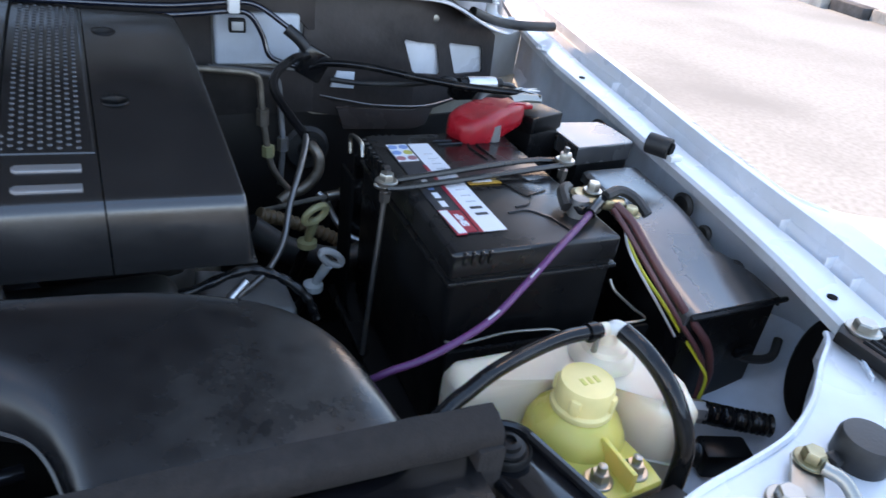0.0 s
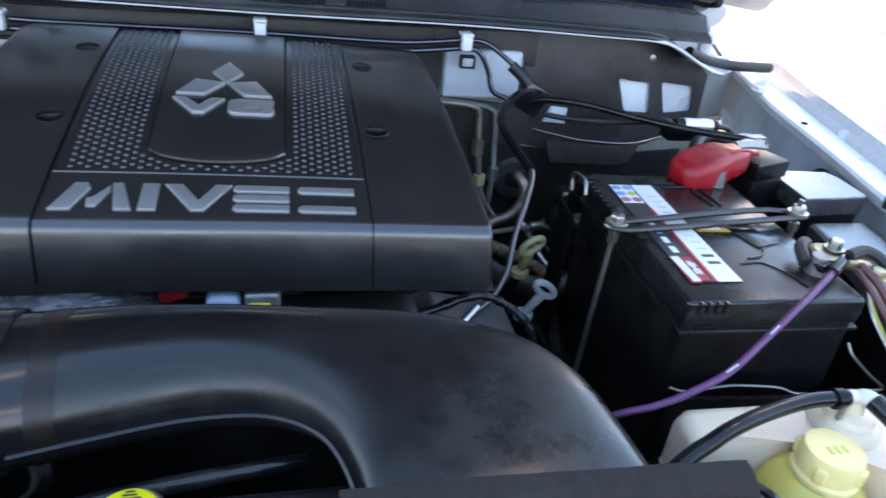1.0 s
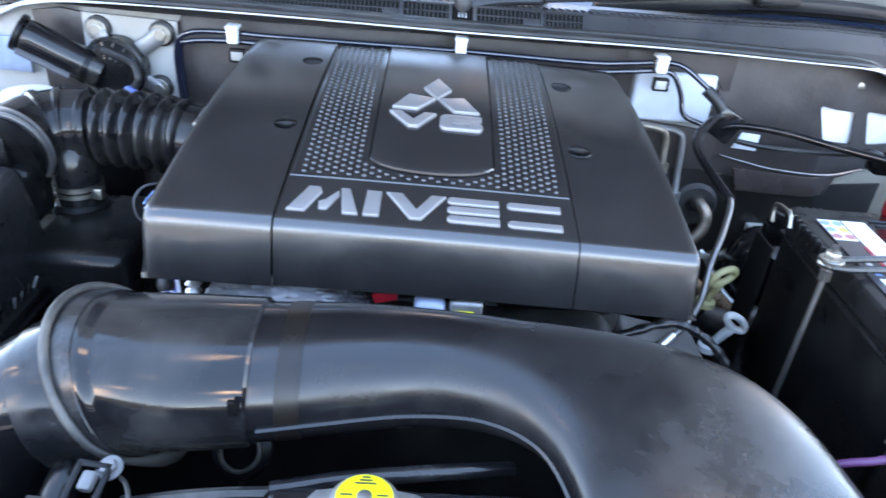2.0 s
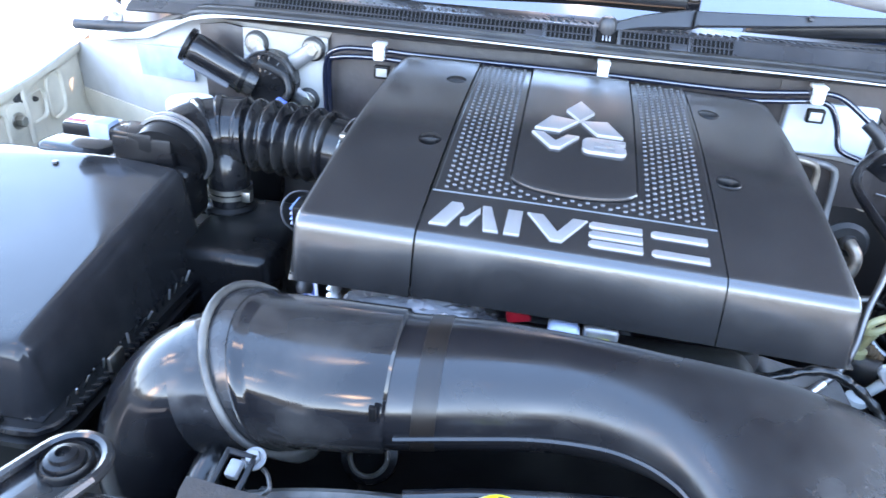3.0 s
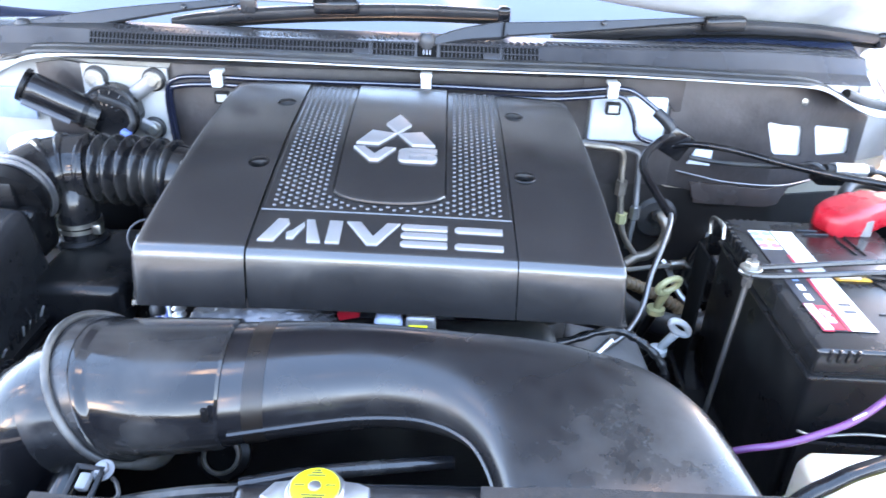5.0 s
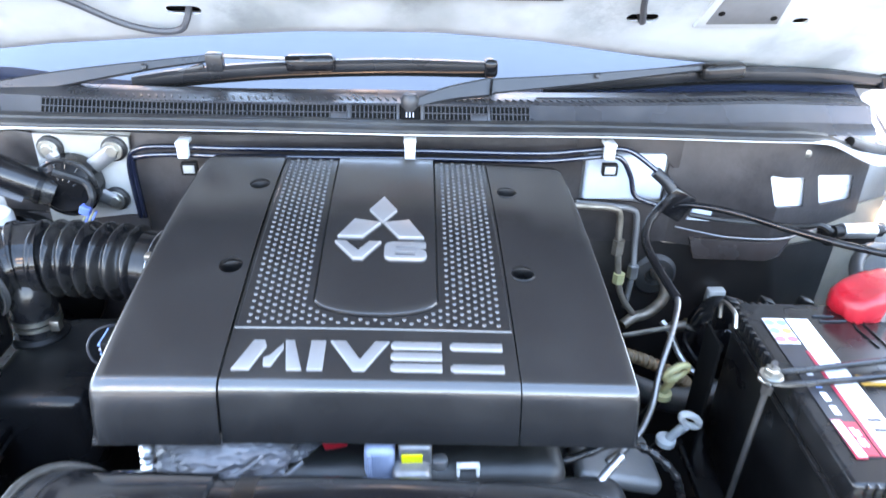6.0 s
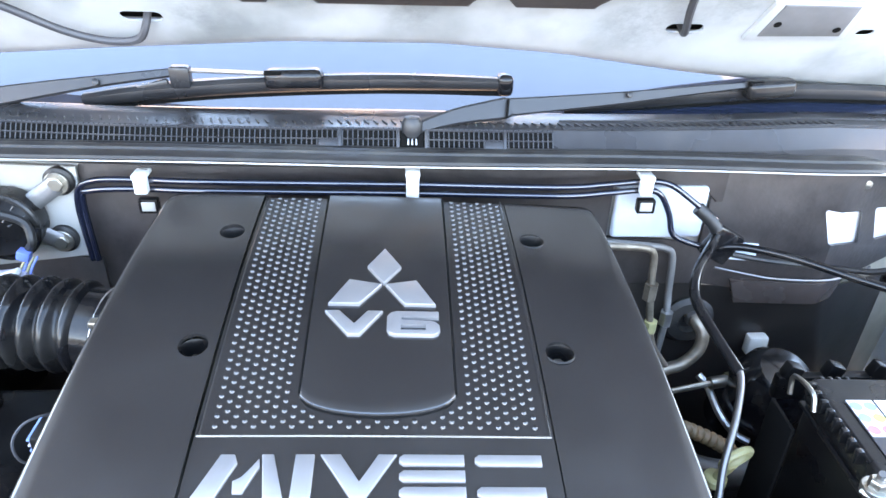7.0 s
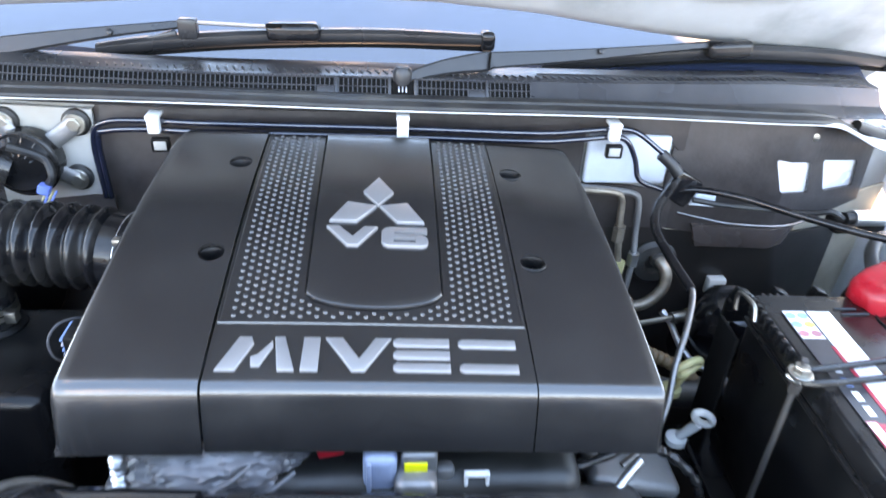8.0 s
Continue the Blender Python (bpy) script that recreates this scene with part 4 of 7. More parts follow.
part("alternator", lathe([(0.03, -0.06), (0.06, -0.055), (0.063, 0.02), (0.05, 0.05), (0.02, 0.055)], (-0.20, -0.16, 0.80), 24, pose(0, 0, 0, 90, 0, 0)), M_CAST, engine)

# ---- intake duct over the radiator ----
duct = thing("intake_duct", (0, -0.35, 0.9), "glossy black plastic air intake duct, dusty at its flat mouth", "intake duct")
SECTIONS = [(-0.268, -0.368, -0.262, -0.240, 0.918, 0.058), (-0.19, -0.379, -0.19, -0.250, 0.931, 0.055), (-0.115, -0.382, -0.115, -0.264, 0.943, 0.051), (-0.05, -0.376, -0.05, -0.272, 0.951, 0.049),
            (0.01, -0.368, 0.015, -0.277, 0.953, 0.045), (0.055, -0.376, 0.080, -0.280, 0.953, 0.040), (0.080, -0.396, 0.165, -0.288, 0.953, 0.035), (0.092, -0.420, 0.235, -0.314, 0.950, 0.031),
            (0.098, -0.445, 0.270, -0.358, 0.946, 0.028), (0.100, -0.465, 0.284, -0.415, 0.942, 0.025), (0.100, -0.470, 0.290, -0.452, 0.938, 0.023)]


def duct_section(u):
    """Inner edge, outer edge, middle height and half height, along the duct, smoothed."""
    i = u * (len(SECTIONS) - 1)
    k = min(int(i), len(SECTIONS) - 2)
    t = i - k
    q = [SECTIONS[max(0, min(len(SECTIONS) - 1, k + d))] for d in (-1, 0, 1, 2)]
    return [0.5 * (2 * b + (c - a) * t + (2 * a - 5 * b + 4 * c - d) * t * t + (3 * b - a - 3 * c + d) * t ** 3) for a, b, c, d in zip(*q)]


def duct_ring(bm, u, grow=0.0, n=40):
    ix, iy, ox, oy, zc, h = duct_section(u)
    c, e = V((ix + ox) / 2, (iy + oy) / 2, zc), V((ox - ix) / 2, (oy - iy) / 2, 0)
    k = 1.0 - 0.30 * max(0.0, min(1.0, (u - 0.35) / 0.45))
    ring = []
    for a in range(n):
        ca, sa = math.cos(2 * math.pi * a / n), math.sin(2 * math.pi * a / n)
        f = lambda w: math.copysign(abs(w) ** k, w)
        slant = 0.042 * (1 - f(sa)) * max(0.0, 1 - u / 0.12)
        ring.append(bm.verts.new(c + e * (1 + grow / e.length) * f(ca) + V(slant, 0, (h + grow) * f(sa) * (0.74 if sa < 0 else 1.0))))
    return ring


bm = bmesh.new()
skin(bm, [duct_ring(bm, 0.18 + 0.82 * i / 60) for i in range(61)])
part("duct_body", bm, M_DUCT, duct)
bm = bmesh.new()
skin(bm, [duct_ring(bm, u, g) for u, g in [(0.0, 0.003)] + [(0.197 * i / 32, 0.0048 if i < 8 else 0.0032) for i in range(33)] + [(0.20, 0.001)]])
sleeve = part("duct_sleeve", bm, M_SLEEVE, duct, "high-gloss black sleeve")
bm = bmesh.new()
skin(bm, [duct_ring(bm, u, g) for u, g in ((0.226, -0.001), (0.2265, 0.0004), (0.2515, 0.0004), (0.252, -0.001))])
part("duct_band", bm, M_BAND, duct, "worn brownish band")
# moulding seam along the lower front, and the flared lip at the elbow
def duct_point(u, ang, grow=0.0):
    tmp = bmesh.new()
    ring = duct_ring(tmp, u, grow)
    p = ring[int(round(ang / 360 * 40)) % 40].co.copy()
    tmp.free()
    return p


part("moulding_seam", tube([duct_point(u, 180, 0.0012) for u in (0.21, 0.28, 0.36, 0.44, 0.5, 0.56, 0.62, 0.70, 0.8, 0.9, 1.0)], 0.0022, 6, 4), M_DUCT, duct)
part("outer_seam", tube([duct_point(u, -18, 0.0015) for u in (0.5, 0.58, 0.66, 0.74, 0.82, 0.9, 1.0)], 0.003, 6, 6), M_RUBBER, duct)
tmp = bmesh.new()
rim = [v.co.copy() for v in duct_ring(tmp, 0.0, 0.008)]
tmp.free()
part("duct_lip", tube(rim + rim[:2], lambda q: 0.0034 + 0.0070 * math.exp(-((q - 0.655) / 0.045) ** 2), 10, 0), M_LIP, duct, "dusty flared lip")
bm = bmesh.new()
skin(bm, [duct_ring(bm, u, g) for u, g in ((0.002, 0.004), (0.003, 0.0058), (0.034, 0.0058), (0.036, 0.004))], cap=False)
part("sleeve_collar", bm, M_COLLAR, sleeve, "hazed grey-black collar")
part("catch", rbox((-0.122, -0.3850, 0.966), (0.005, 0.004, 0.012), 0.001), M_BLACK, duct)
part("duct_elbow", tube([(-0.215, -0.312, 0.912), (-0.262, -0.312, 0.908), (-0.292, -0.315, 0.894), (-0.312, -0.320, 0.862), (-0.318, -0.326, 0.81), (-0.318, -0.33, 0.66)], 0.055, 28, 6), M_SLEEVE, duct, "glossy black plastic elbow")
part("elbow_cuff", tube([(-0.225, -0.312, 0.912), (-0.2605, -0.312, 0.908), (-0.2745, -0.3125, 0.9035)], 0.0585, 28, 4), M_COLLAR, duct, "hazed black cuff on the elbow")

# ---- radiator, its support and the seal ----
radiator = thing("radiator", (0, -0.45, 0.5), "black radiator with a dusty top tank", "radiator")
part("core", rbox((-0.02, -0.455, 0.69), (0.68, 0.04, 0.40), 0.004), M_DARK, radiator)
part("top_tank", rbox((0, 0, 0), (0.39, 0.062, 0.050), 0.012, 4, m=pose(0.095, -0.428, 0.8925, 20, 0, 0)), M_CRINKLE, radiator, "crinkled glossy black tank top")
part("tank_rib", tube([(-0.095, -0.408, 0.918), (-0.05, -0.399, 0.9205), (-0.016, -0.394, 0.921), (0.03, -0.384, 0.917), (0.068, -0.374, 0.911)], 0.0058, 12, 5), M_BLACKGLOSS, radiator)
part("filler_neck", lathe([(0.020, 0.90), (0.018, 0.936), (0.0205, 0.938), (0.0205, 0.941)], (-0.031, -0.440, 0), 24), M_ALU, radiator)
part("shroud", rbox((0.05, -0.395, 0.73), (0.48, 0.03, 0.24), 0.012, 3), M_BLACK, radiator)
cap = thing("filler_cap", (-0.031, -0.440, 0.944), "round radiator cap with a yellow warning disc", "radiator cap")
CX, CY = -0.031, -0.440
bm = lathe([(0.0205, 0.940), (0.0215, 0.942), (0.0215, 0.948), (0.019, 0.951), (0.012, 0.952)], (CX, CY, 0), 32)
part("cap_body", bm, M_ALU, cap)
for s in (1, -1):
    part("cap_wing", prism([(CX + s * 0.018, CY + 0.010), (CX + s * 0.030, CY + 0.008), (CX + s * 0.038, CY + s * 0.004), (CX + s * 0.038, CY - 0.006), (CX + s * 0.028, CY - 0.011), (CX + s * 0.018, CY - 0.012)][::s], 0.9415, 0.949, 0.002), M_ALU, cap)
part("cap_disc", lathe([(0.0172, 0.9515), (0.0172, 0.9528), (0.0165, 0.9532)], (CX, CY, 0), 32), M_YELLOW, cap, "bright yellow printed disc")
part("cap_rivet", lathe([(0.0045, 0.953), (0.0045, 0.9542), (0.003, 0.9546)], (CX, CY, 0), 18), M_ALU, cap)
for dx, dy, w in ((0, 0.0122, 0.008), (0, 0.0098, 0.013), (-0.0108, 0.001, 0.0075), (0.0108, 0.001, 0.007), (0, -0.008, 0.017), (0, -0.0102, 0.014), (0, -0.0125, 0.009), (0.0, 0.0145, 0.005)):
    part("print_bar", rbox((CX + dx, CY + dy, 0.9534), (w, 0.001, 0.0006), 0), M_LABELDARK, cap)

support = thing("radiator_support", (0, -0.50, 0.90), "glossy black painted radiator support bar", "support bar")
rows = [[(x, y + 0.012 * (x / 0.4) ** 2 * -1, z) for x in [-0.40 + 0.72 * i / 30 for i in range(31)]] for y, z in ((-0.452, 0.915), (-0.456, 0.934), (-0.462, 0.938), (-0.49, 0.936), (-0.515, 0.936), (-0.53, 0.930), (-0.54, 0.90), (-0.54, 0.70))]
part("bar", slab(rows, 0.003), M_BLACKGLOSS, support)
part("front_lip", tube([(x, -0.531 - 0.012 * (x / 0.4) ** 2, 0.934) for x in (-0.40, -0.2, 0.0, 0.2, 0.32)], 0.004, 8, 4), M_BLACKGLOSS, support)
for x in (-0.25, -0.12, 0.20):
    part("bolt", bolt((x, -0.50, 0.9365), 0.007, 0.006), M_STEEL, support)
seal = thing("foam_seal", (0.05, -0.46, 0.94), "flattened brown-grey foam strip on the radiator support", "foam seal")
for x0, x1 in ((-0.215, 0.075), (0.084, 0.335)):
    bm = bmesh.new()
    rings = []
    for i in range(31):
        x = x0 + (x1 - x0) * i / 30
        w = 0.0015 * noise.noise(V(x * 40, 0.3, 0))
        rings.append([bm.verts.new((x, (-0.4560 - 0.014 * (x / 0.33) ** 2 if x0 > 0 else -0.466 - 0.09 * (x + 0.215)) + dy, 0.9570 + dz + w + 0.008 * max(0, x) / 0.3)) for dy, dz in ((0.009, -0.004), (0.010, 0.003), (0.008, 0.0062), (0.0, 0.0055), (-0.009, 0.001), (-0.012, -0.004), (-0.0115, -0.012), (-0.009, -0.018))])
    skin(bm, rings)
    part("strip", bm, M_FOAM, seal)
part("seal_leg", prism([(0.318, -0.485), (0.336, -0.485), (0.336, -0.470), (0.318, -0.470)], 0.86, 0.955, 0.002), M_FOAM, seal)


def radiator_mount(x, y, z, ang, group="radiator mounts"):
    """A slotted black strap with a ribbed rubber bush."""
    m = pose(x, y, z, 0, 0, ang)
    t = thing("radiator_mount", (x, y, z - 0.02), "black strap bracket with a round ribbed rubber bush", "bracket", group)
    out = rounded(0.046, 0.18, 0.023, 8, 0, -0.066)
    part("strap", prism(out, -0.008, -0.004, 0.001, m), M_BLACKGLOSS, t)
    ring = [m @ V(p[0], p[1], -0.002) for p in out]
    part("strap_edge", tube([*ring, ring[0]], 0.0042, 8, 0), M_BLACKGLOSS, t)
    bush = part("bush", lathe([(0.0162, -0.012), (0.0166, 0.001), (0.0152, 0.003), (0.0142, 0.0012), (0.0128, 0.0012), (0.0118, 0.004), (0.0088, 0.005), (0.0082, 0.008), (0.0046, 0.009), (0.0045, 0.006), (0.0015, 0.006)], (0, 0, 0), 32, m), M_BLACK, t)
    part("bush_stem", lathe([(0.015, -0.05), (0.015, -0.012)], (0, 0, 0), 20, m), M_RUBBER, bush)
    return t


radiator_mount(-0.299, -0.452, 0.950, -22)
radiator_mount(0.355, -0.463, 0.925, 14)

# ---- air filter box ----
airbox = thing("air_filter_box", (-0.55, -0.14, 0.60), "large black plastic air filter box with a smooth lid", "air filter box")


def tilted_ring(bm, x0, x1, y0, y1, r, z_of, n=5):
    return [bm.verts.new((x, y, z_of(x, y))) for x, y in rounded(x1 - x0, y1 - y0, r, n, (x0 + x1) / 2, (y0 + y1) / 2)]


def lid_z(x, y):
    return lerp([(-0.36, 0.915), (-0.30, 0.926), (-0.15, 0.951), (-0.03, 0.972), (0.08, 0.972)], y) - 0.075 * max(0, -0.44 - x)


LX0, LX1, LY0 = -0.712, -0.416, -0.341


def lid_point(u, v):
    x = LX0 + (LX1 - LX0) * u
    LY1 = -0.030 - 0.16 * (x - LX1)
    y = LY0 + (LY1 - LY0) * v
    r = 0.022
    dx, dy = min(x - LX0, LX1 - x), min(y - LY0, LY1 - y)
    d = min(dx, dy) if dx > r or dy > r else max(0.0, r - math.hypot(r - dx, r - dy))
    q = min(1.0, max(0.0, (LX1 - x - 0.02) / 0.09))
    wall, top = 0.012 - 0.006 * q, 0.026 - 0.010 * q
    k = min(1.0, max(0.0, d - wall) / (top - wall))
    rise = 0.84 * min(1.0, d / wall) + 0.16 * math.sqrt(max(0, 1 - (1 - k) ** 2))
    return V(x, y, 0.858 + (lid_z(x, y) - 0.858) * rise)


steps = [0, 0.004, 0.010, 0.02, 0.035, 0.05, 0.065, 0.08, 0.10, 0.12, 0.15] + [0.2 + 0.05 * i for i in range(13)] + [0.85, 0.88, 0.90, 0.92, 0.935, 0.95, 0.965, 0.98, 0.99, 0.996, 1.0]
bm = slab([[lid_point(u, v) for u in steps] for v in steps], 0.002)
lid = part("lid", bm, M_LID, airbox, "smooth polished black lid", 50)
part("lid_pip", lathe([(0.004, 0), (0.003, 0.002)], (-0.585, -0.05, lid_z(-0.585, -0.05) + 0.001), 10), M_BLACKGLOSS, lid)
bm = bmesh.new()
rings = [tilted_ring(bm, -0.72 + i, -0.400 - i, -0.352 + i, 0.062 - i, 0.034, lambda x, y, z=z: z) for z, i in ((0.60, 0.03), (0.828, 0.014), (0.832, 0.002), (0.840, 0.0), (0.843, 0.005), (0.848, 0.005), (0.850, 0.0), (0.856, 0.001), (0.857, 0.012))]
skin(bm, rings)
part("base", bm, M_BLACK, airbox)
part("flange_edge", tube([(-0.404, 0.04, 0.853), (-0.404, -0.20, 0.853), (-0.404, -0.318, 0.853), (-0.412, -0.344, 0.853), (-0.44, -0.351, 0.853), (-0.60, -0.351, 0.853), (-0.70, -0.351, 0.853)], 0.0035, 6, 4), M_BLACKGLOSS, airbox)
rng = random.Random(7)
for i in range(26):
    y = 0.02 - 0.0135 * i
    part("rib", rbox((-0.4085, y, 0.862), (0.0022, 0.0022, 0.012 + 0.004 * rng.random()), 0.0004, m=pose(0, 0, 0, rng.uniform(-25, 25), rng.uniform(-5, 35), 0)), M_CAST if i % 3 == 0 else M_BLACKGLOSS, airbox)
for i in range(16):
    y = -0.19 - 0.009 * i
    part("rib", rbox((-0.400, y, 0.858), (0.009, 0.002, 0.004), 0.0004, m=pose(0, 0, 0, 0, 0, 20)), M_BLACKGLOSS, airbox)
for i in range(6):
    part("rib", rbox((-0.45 - 0.04 * i, -0.347, 0.860), (0.003, 0.006, 0.008), 0.0006), M_BLACKGLOSS, airbox)
part("outlet", rbox((-0.590, 0.010, 0.920), (0.10, 0.06, 0.09), 0.012, 3, pose(0, 0, 0, 0, 0, -10)), M_LID, airbox)
part("outlet", rbox((-0.490, -0.010, 0.925), (0.12, 0.05, 0.07), 0.012, 3), M_BLACK, airbox)
for y in (-0.26, -0.05):
    part("clip", rbox((-0.398, y, 0.852), (0.005, 0.022, 0.045), 0.002), M_STEEL, airbox)

# ---- airflow pipe ----
pipe = thing("intake_hose", (-0.38, 0.05, 0.93), "black ribbed rubber intake hose with steel clamps", "hose")
part("sensor_pipe", tube([(-0.466, -0.020, 0.962), (-0.466, -0.012, 0.964), (-0.466, 0.004, 0.966)], 0.043, 28, 5), M_BLACK, pipe)
part("elbow", tube([(-0.466, -0.004, 0.965), (-0.463, 0.020, 0.968), (-0.451, 0.045, 0.972), (-0.426, 0.060, 0.975), (-0.395, 0.064, 0.976)], lambda t: 0.045 + 0.003 * (1 if abs(t - 0.55) < 0.04 or abs(t - 0.75) < 0.04 else 0), 28, 10), M_RUBBERGLOSS, pipe)
part("ribs", tube([(-0.408, 0.064, 0.976), (-0.345, 0.062, 0.975), (-0.278, 0.054, 0.972)], lambda t: 0.038 + 0.009 * (0.5 - 0.5 * math.cos(t * 2 * math.pi * 7)) ** 0.7, 28, 36), M_RUBBERGLOSS, pipe)
part("cuff", tube([(-0.280, 0.054, 0.972), (-0.245, 0.048, 0.969), (-0.20, 0.040, 0.962)], lambda t: 0.042 + 0.003 * (0.25 < t < 0.4), 28, 10), M_RUBBERGLOSS, pipe)
for a, b, r in (((-0.4665, -0.001, 0.9655), (-0.4663, 0.003, 0.966), 0.0478), ((-0.4655, 0.010, 0.9665), (-0.4648, 0.014, 0.967), 0.0478), ((-0.264, 0.0515, 0.9705), (-0.260, 0.051, 0.970), 0.0445), ((-0.250, 0.049, 0.9695), (-0.246, 0.048, 0.969), 0.0445)):
    part("clamp", tube([a, b], r, 32, 1), M_ALU, pipe)
part("clamp_screw", rbox((-0.258, 0.018, 1.004), (0.012, 0.010, 0.008), 0.002), M_STEEL, pipe)
part("branch", tube([(-0.416, 0.046, 0.960), (-0.414, 0.036, 0.935), (-0.413, 0.032, 0.885)], 0.026, 24, 4), M_RUBBERGLOSS, pipe)
for z in (0.908, 0.916):
    part("clamp", lathe([(0.0275, z - 0.0025), (0.0275, z + 0.0025)], (-0.413, 0.033, 0), 28), M_STEEL, pipe)
part("clamp_screw", rbox((-0.384, 0.018, 0.912), (0.012, 0.012, 0.014), 0.002), M_STEEL, pipe)
sensor = thing("airflow_sensor", (-0.56, 0.03, 0.98), "black airflow sensor with a printed sticker and plug", "sensor")
part("sensor_body", rbox((-0.535, -0.008, 0.990), (0.105, 0.032, 0.016), 0.004, m=pose(0, 0, 0, 0, 2, 2)), M_BLACK, sensor)
part("plug", rbox((-0.497, -0.010, 0.986), (0.056, 0.040, 0.026), 0.006, m=pose(0, 0, 0, 0, 0, -6)), M_BLACK, sensor)
st = part("sticker", rbox((-0.556, -0.008, 0.9992), (0.056, 0.026, 0.001), 0, m=pose(0, 0, 0, 0, 2, 2)), M_LABEL, sensor)
part("print_bar", rbox((-0.572, -0.0165, 1.0004), (0.022, 0.008, 0.0006), 0, m=pose(0, 0, 0, 0, 2, 2)), M_LABELRED, sensor)
part("connector", rbox((-0.541, -0.012, 0.993), (0.026, 0.026, 0.020), 0.003, m=pose(0, 0, 0, 0, 2, 2)), M_PALEBLUE, sensor, "pale blue connector")
for k in range(3):
    part("print_bar", rbox((-0.550, -0.001 - 0.006 * k, 0.9998), (0.024 - 0.005 * k, 0.0018, 0.0006), 0, m=pose(0, 0, 0, 0, 2, 2)), M_LABELDARK, sensor)
part("sensor_housing", rbox((-0.486, -0.024, 0.966), (0.074, 0.014, 0.056), 0.005, m=pose(0, 0, 0, 0, 0, 0)), M_BLACK, sensor)
resonator = thing("resonator_box", (-0.38, -0.03, 0.62), "black plastic resonator box below the intake hose", "resonator")
part("shell", rbox((-0.375, -0.01, 0.77), (0.12, 0.16, 0.24), 0.015, 3), M_BLACK, resonator)
part("neck", lathe([(0.033, 0.885), (0.033, 0.892), (0.028, 0.896)], (-0.413, 0.032, 0), 24), M_BLACK, resonator)

brake = thing("brake_fluid_reservoir", (-0.535, 0.184, 0.86), "brake fluid reservoir with a round white cap", "reservoir")
part("bottle", lathe([(0.030, 0.86), (0.034, 0.87), (0.034, 0.935), (0.028, 0.945)], (-0.535, 0.184, 0), 28), M_CREAM, brake)
part("cap", lathe([(0.0335, 0.945), (0.0345, 0.947), (0.0345, 0.968), (0.032, 0.972), (0.015, 0.973)], (-0.535, 0.184, 0), 32), M_WHITE, brake, "white ribbed cap")
booster = single("brake_booster", lathe([(0.03, 0.0), (0.10, 0.005), (0.115, 0.02), (0.115, 0.05), (0.09, 0.07), (0.03, 0.08)], (-0.535, 0.27, 0.84), 32, pose(0, 0, 0, 90, 0, 0)), M_BLACK, "black round brake servo on the firewall", "brake servo")
clipb = thing("hose_clip_bracket", (-0.20, -0.41, 0.90), "small alloy bracket with a white plug beside the radiator", "bracket")
tilt = pose(-0.214, -0.407, 0.914, 22, 0, -8)
bm = rbox((-0.010, 0, 0), (0.0045, 0.030, 0.003), 0.0008)
rbox((0.010, 0, 0), (0.0045, 0.030, 0.003), 0.0008, bm=bm)
rbox((0, 0.0135, 0), (0.0245, 0.0045, 0.003), 0.0008, bm=bm)
rbox((-0.010, -0.010, -0.012), (0.0035, 0.008, 0.026), 0.0008, bm=bm)
rbox((0.010, -0.010, -0.012), (0.0035, 0.008, 0.026), 0.0008, bm=bm)
bm.transform(tilt)
part("bracket", bm, M_BLACK, clipb)
part("plug", rbox((0.001, 0.001, 0.002), (0.009, 0.013, 0.008), 0.002, 2, tilt), M_PLATE, clipb, "pale plug")
part("bolt", bolt((0.010, 0.0135, 0.001), 0.0055, 0.006, tilt), M_PLATE, clipb)
part("wire_clip", tube([(-0.196, -0.398, 0.912), (-0.190, -0.404, 0.913), (-0.186, -0.412, 0.910), (-0.190, -0.416, 0.907)], 0.0016, 6, 5), M_DUSTYBLACK, clipb)
part("stay", rbox((-0.214, -0.420, 0.85), (0.020, 0.006, 0.10), 0.002), M_BLACK, clipb)
stub = thing("pipe_stub", (-0.141, -0.29, 0.80), "open dusty pipe stub with a thick rim below the duct", "pipe")
aim = look((0, 0, 0), (-0.12, 0.60, -0.52)).to_3x3().to_4x4()
aim.translation = V(-0.141, -0.318, 0.856)
part("rim", lathe([(0.0135, -0.002), (0.0135, 0.003), (0.0150, 0.0045), (0.0170, 0.003), (0.0175, -0.004), (0.0165, -0.03)], (0, 0, 0), 28, aim, cap=False), M_DUSTYBLACK, stub, "dust-grey rim")
part("bore", lathe([(0.0142, 0.001), (0.0140, -0.012), (0.0005, -0.013)], (0, 0, 0), 24, aim, cap=False), M_DARK, stub)
part("flange", lathe([(0.0165, -0.016), (0.0240, -0.018), (0.0255, -0.022), (0.0240, -0.05), (0.016, -0.06)], (0, 0, 0), 28, aim, cap=False), M_BLACK, stub)
single("bypass_hose", tube([(-0.250, -0.325, 0.875), (-0.253, -0.345, 0.874), (-0.257, -0.368, 0.866), (-0.258, -0.392, 0.848), (-0.255, -0.41, 0.81)], 0.0125, 14, 6), M_RUBBERGLOSS, "shiny black rubber hose below the duct elbow", "hose")
fan = thing("fan_shroud", (-0.10, -0.38, 0.70), "dusty black plastic fan shroud behind the radiator", "fan shroud")
part("shroud_edge", tube([(-0.26, -0.400, 0.845), (-0.22, -0.395, 0.872), (-0.14, -0.392, 0.890), (-0.04, -0.392, 0.896), (0.05, -0.395, 0.892), (0.10, -0.40, 0.88)], 0.006, 8, 6), M_DUSTYBLACK, fan)
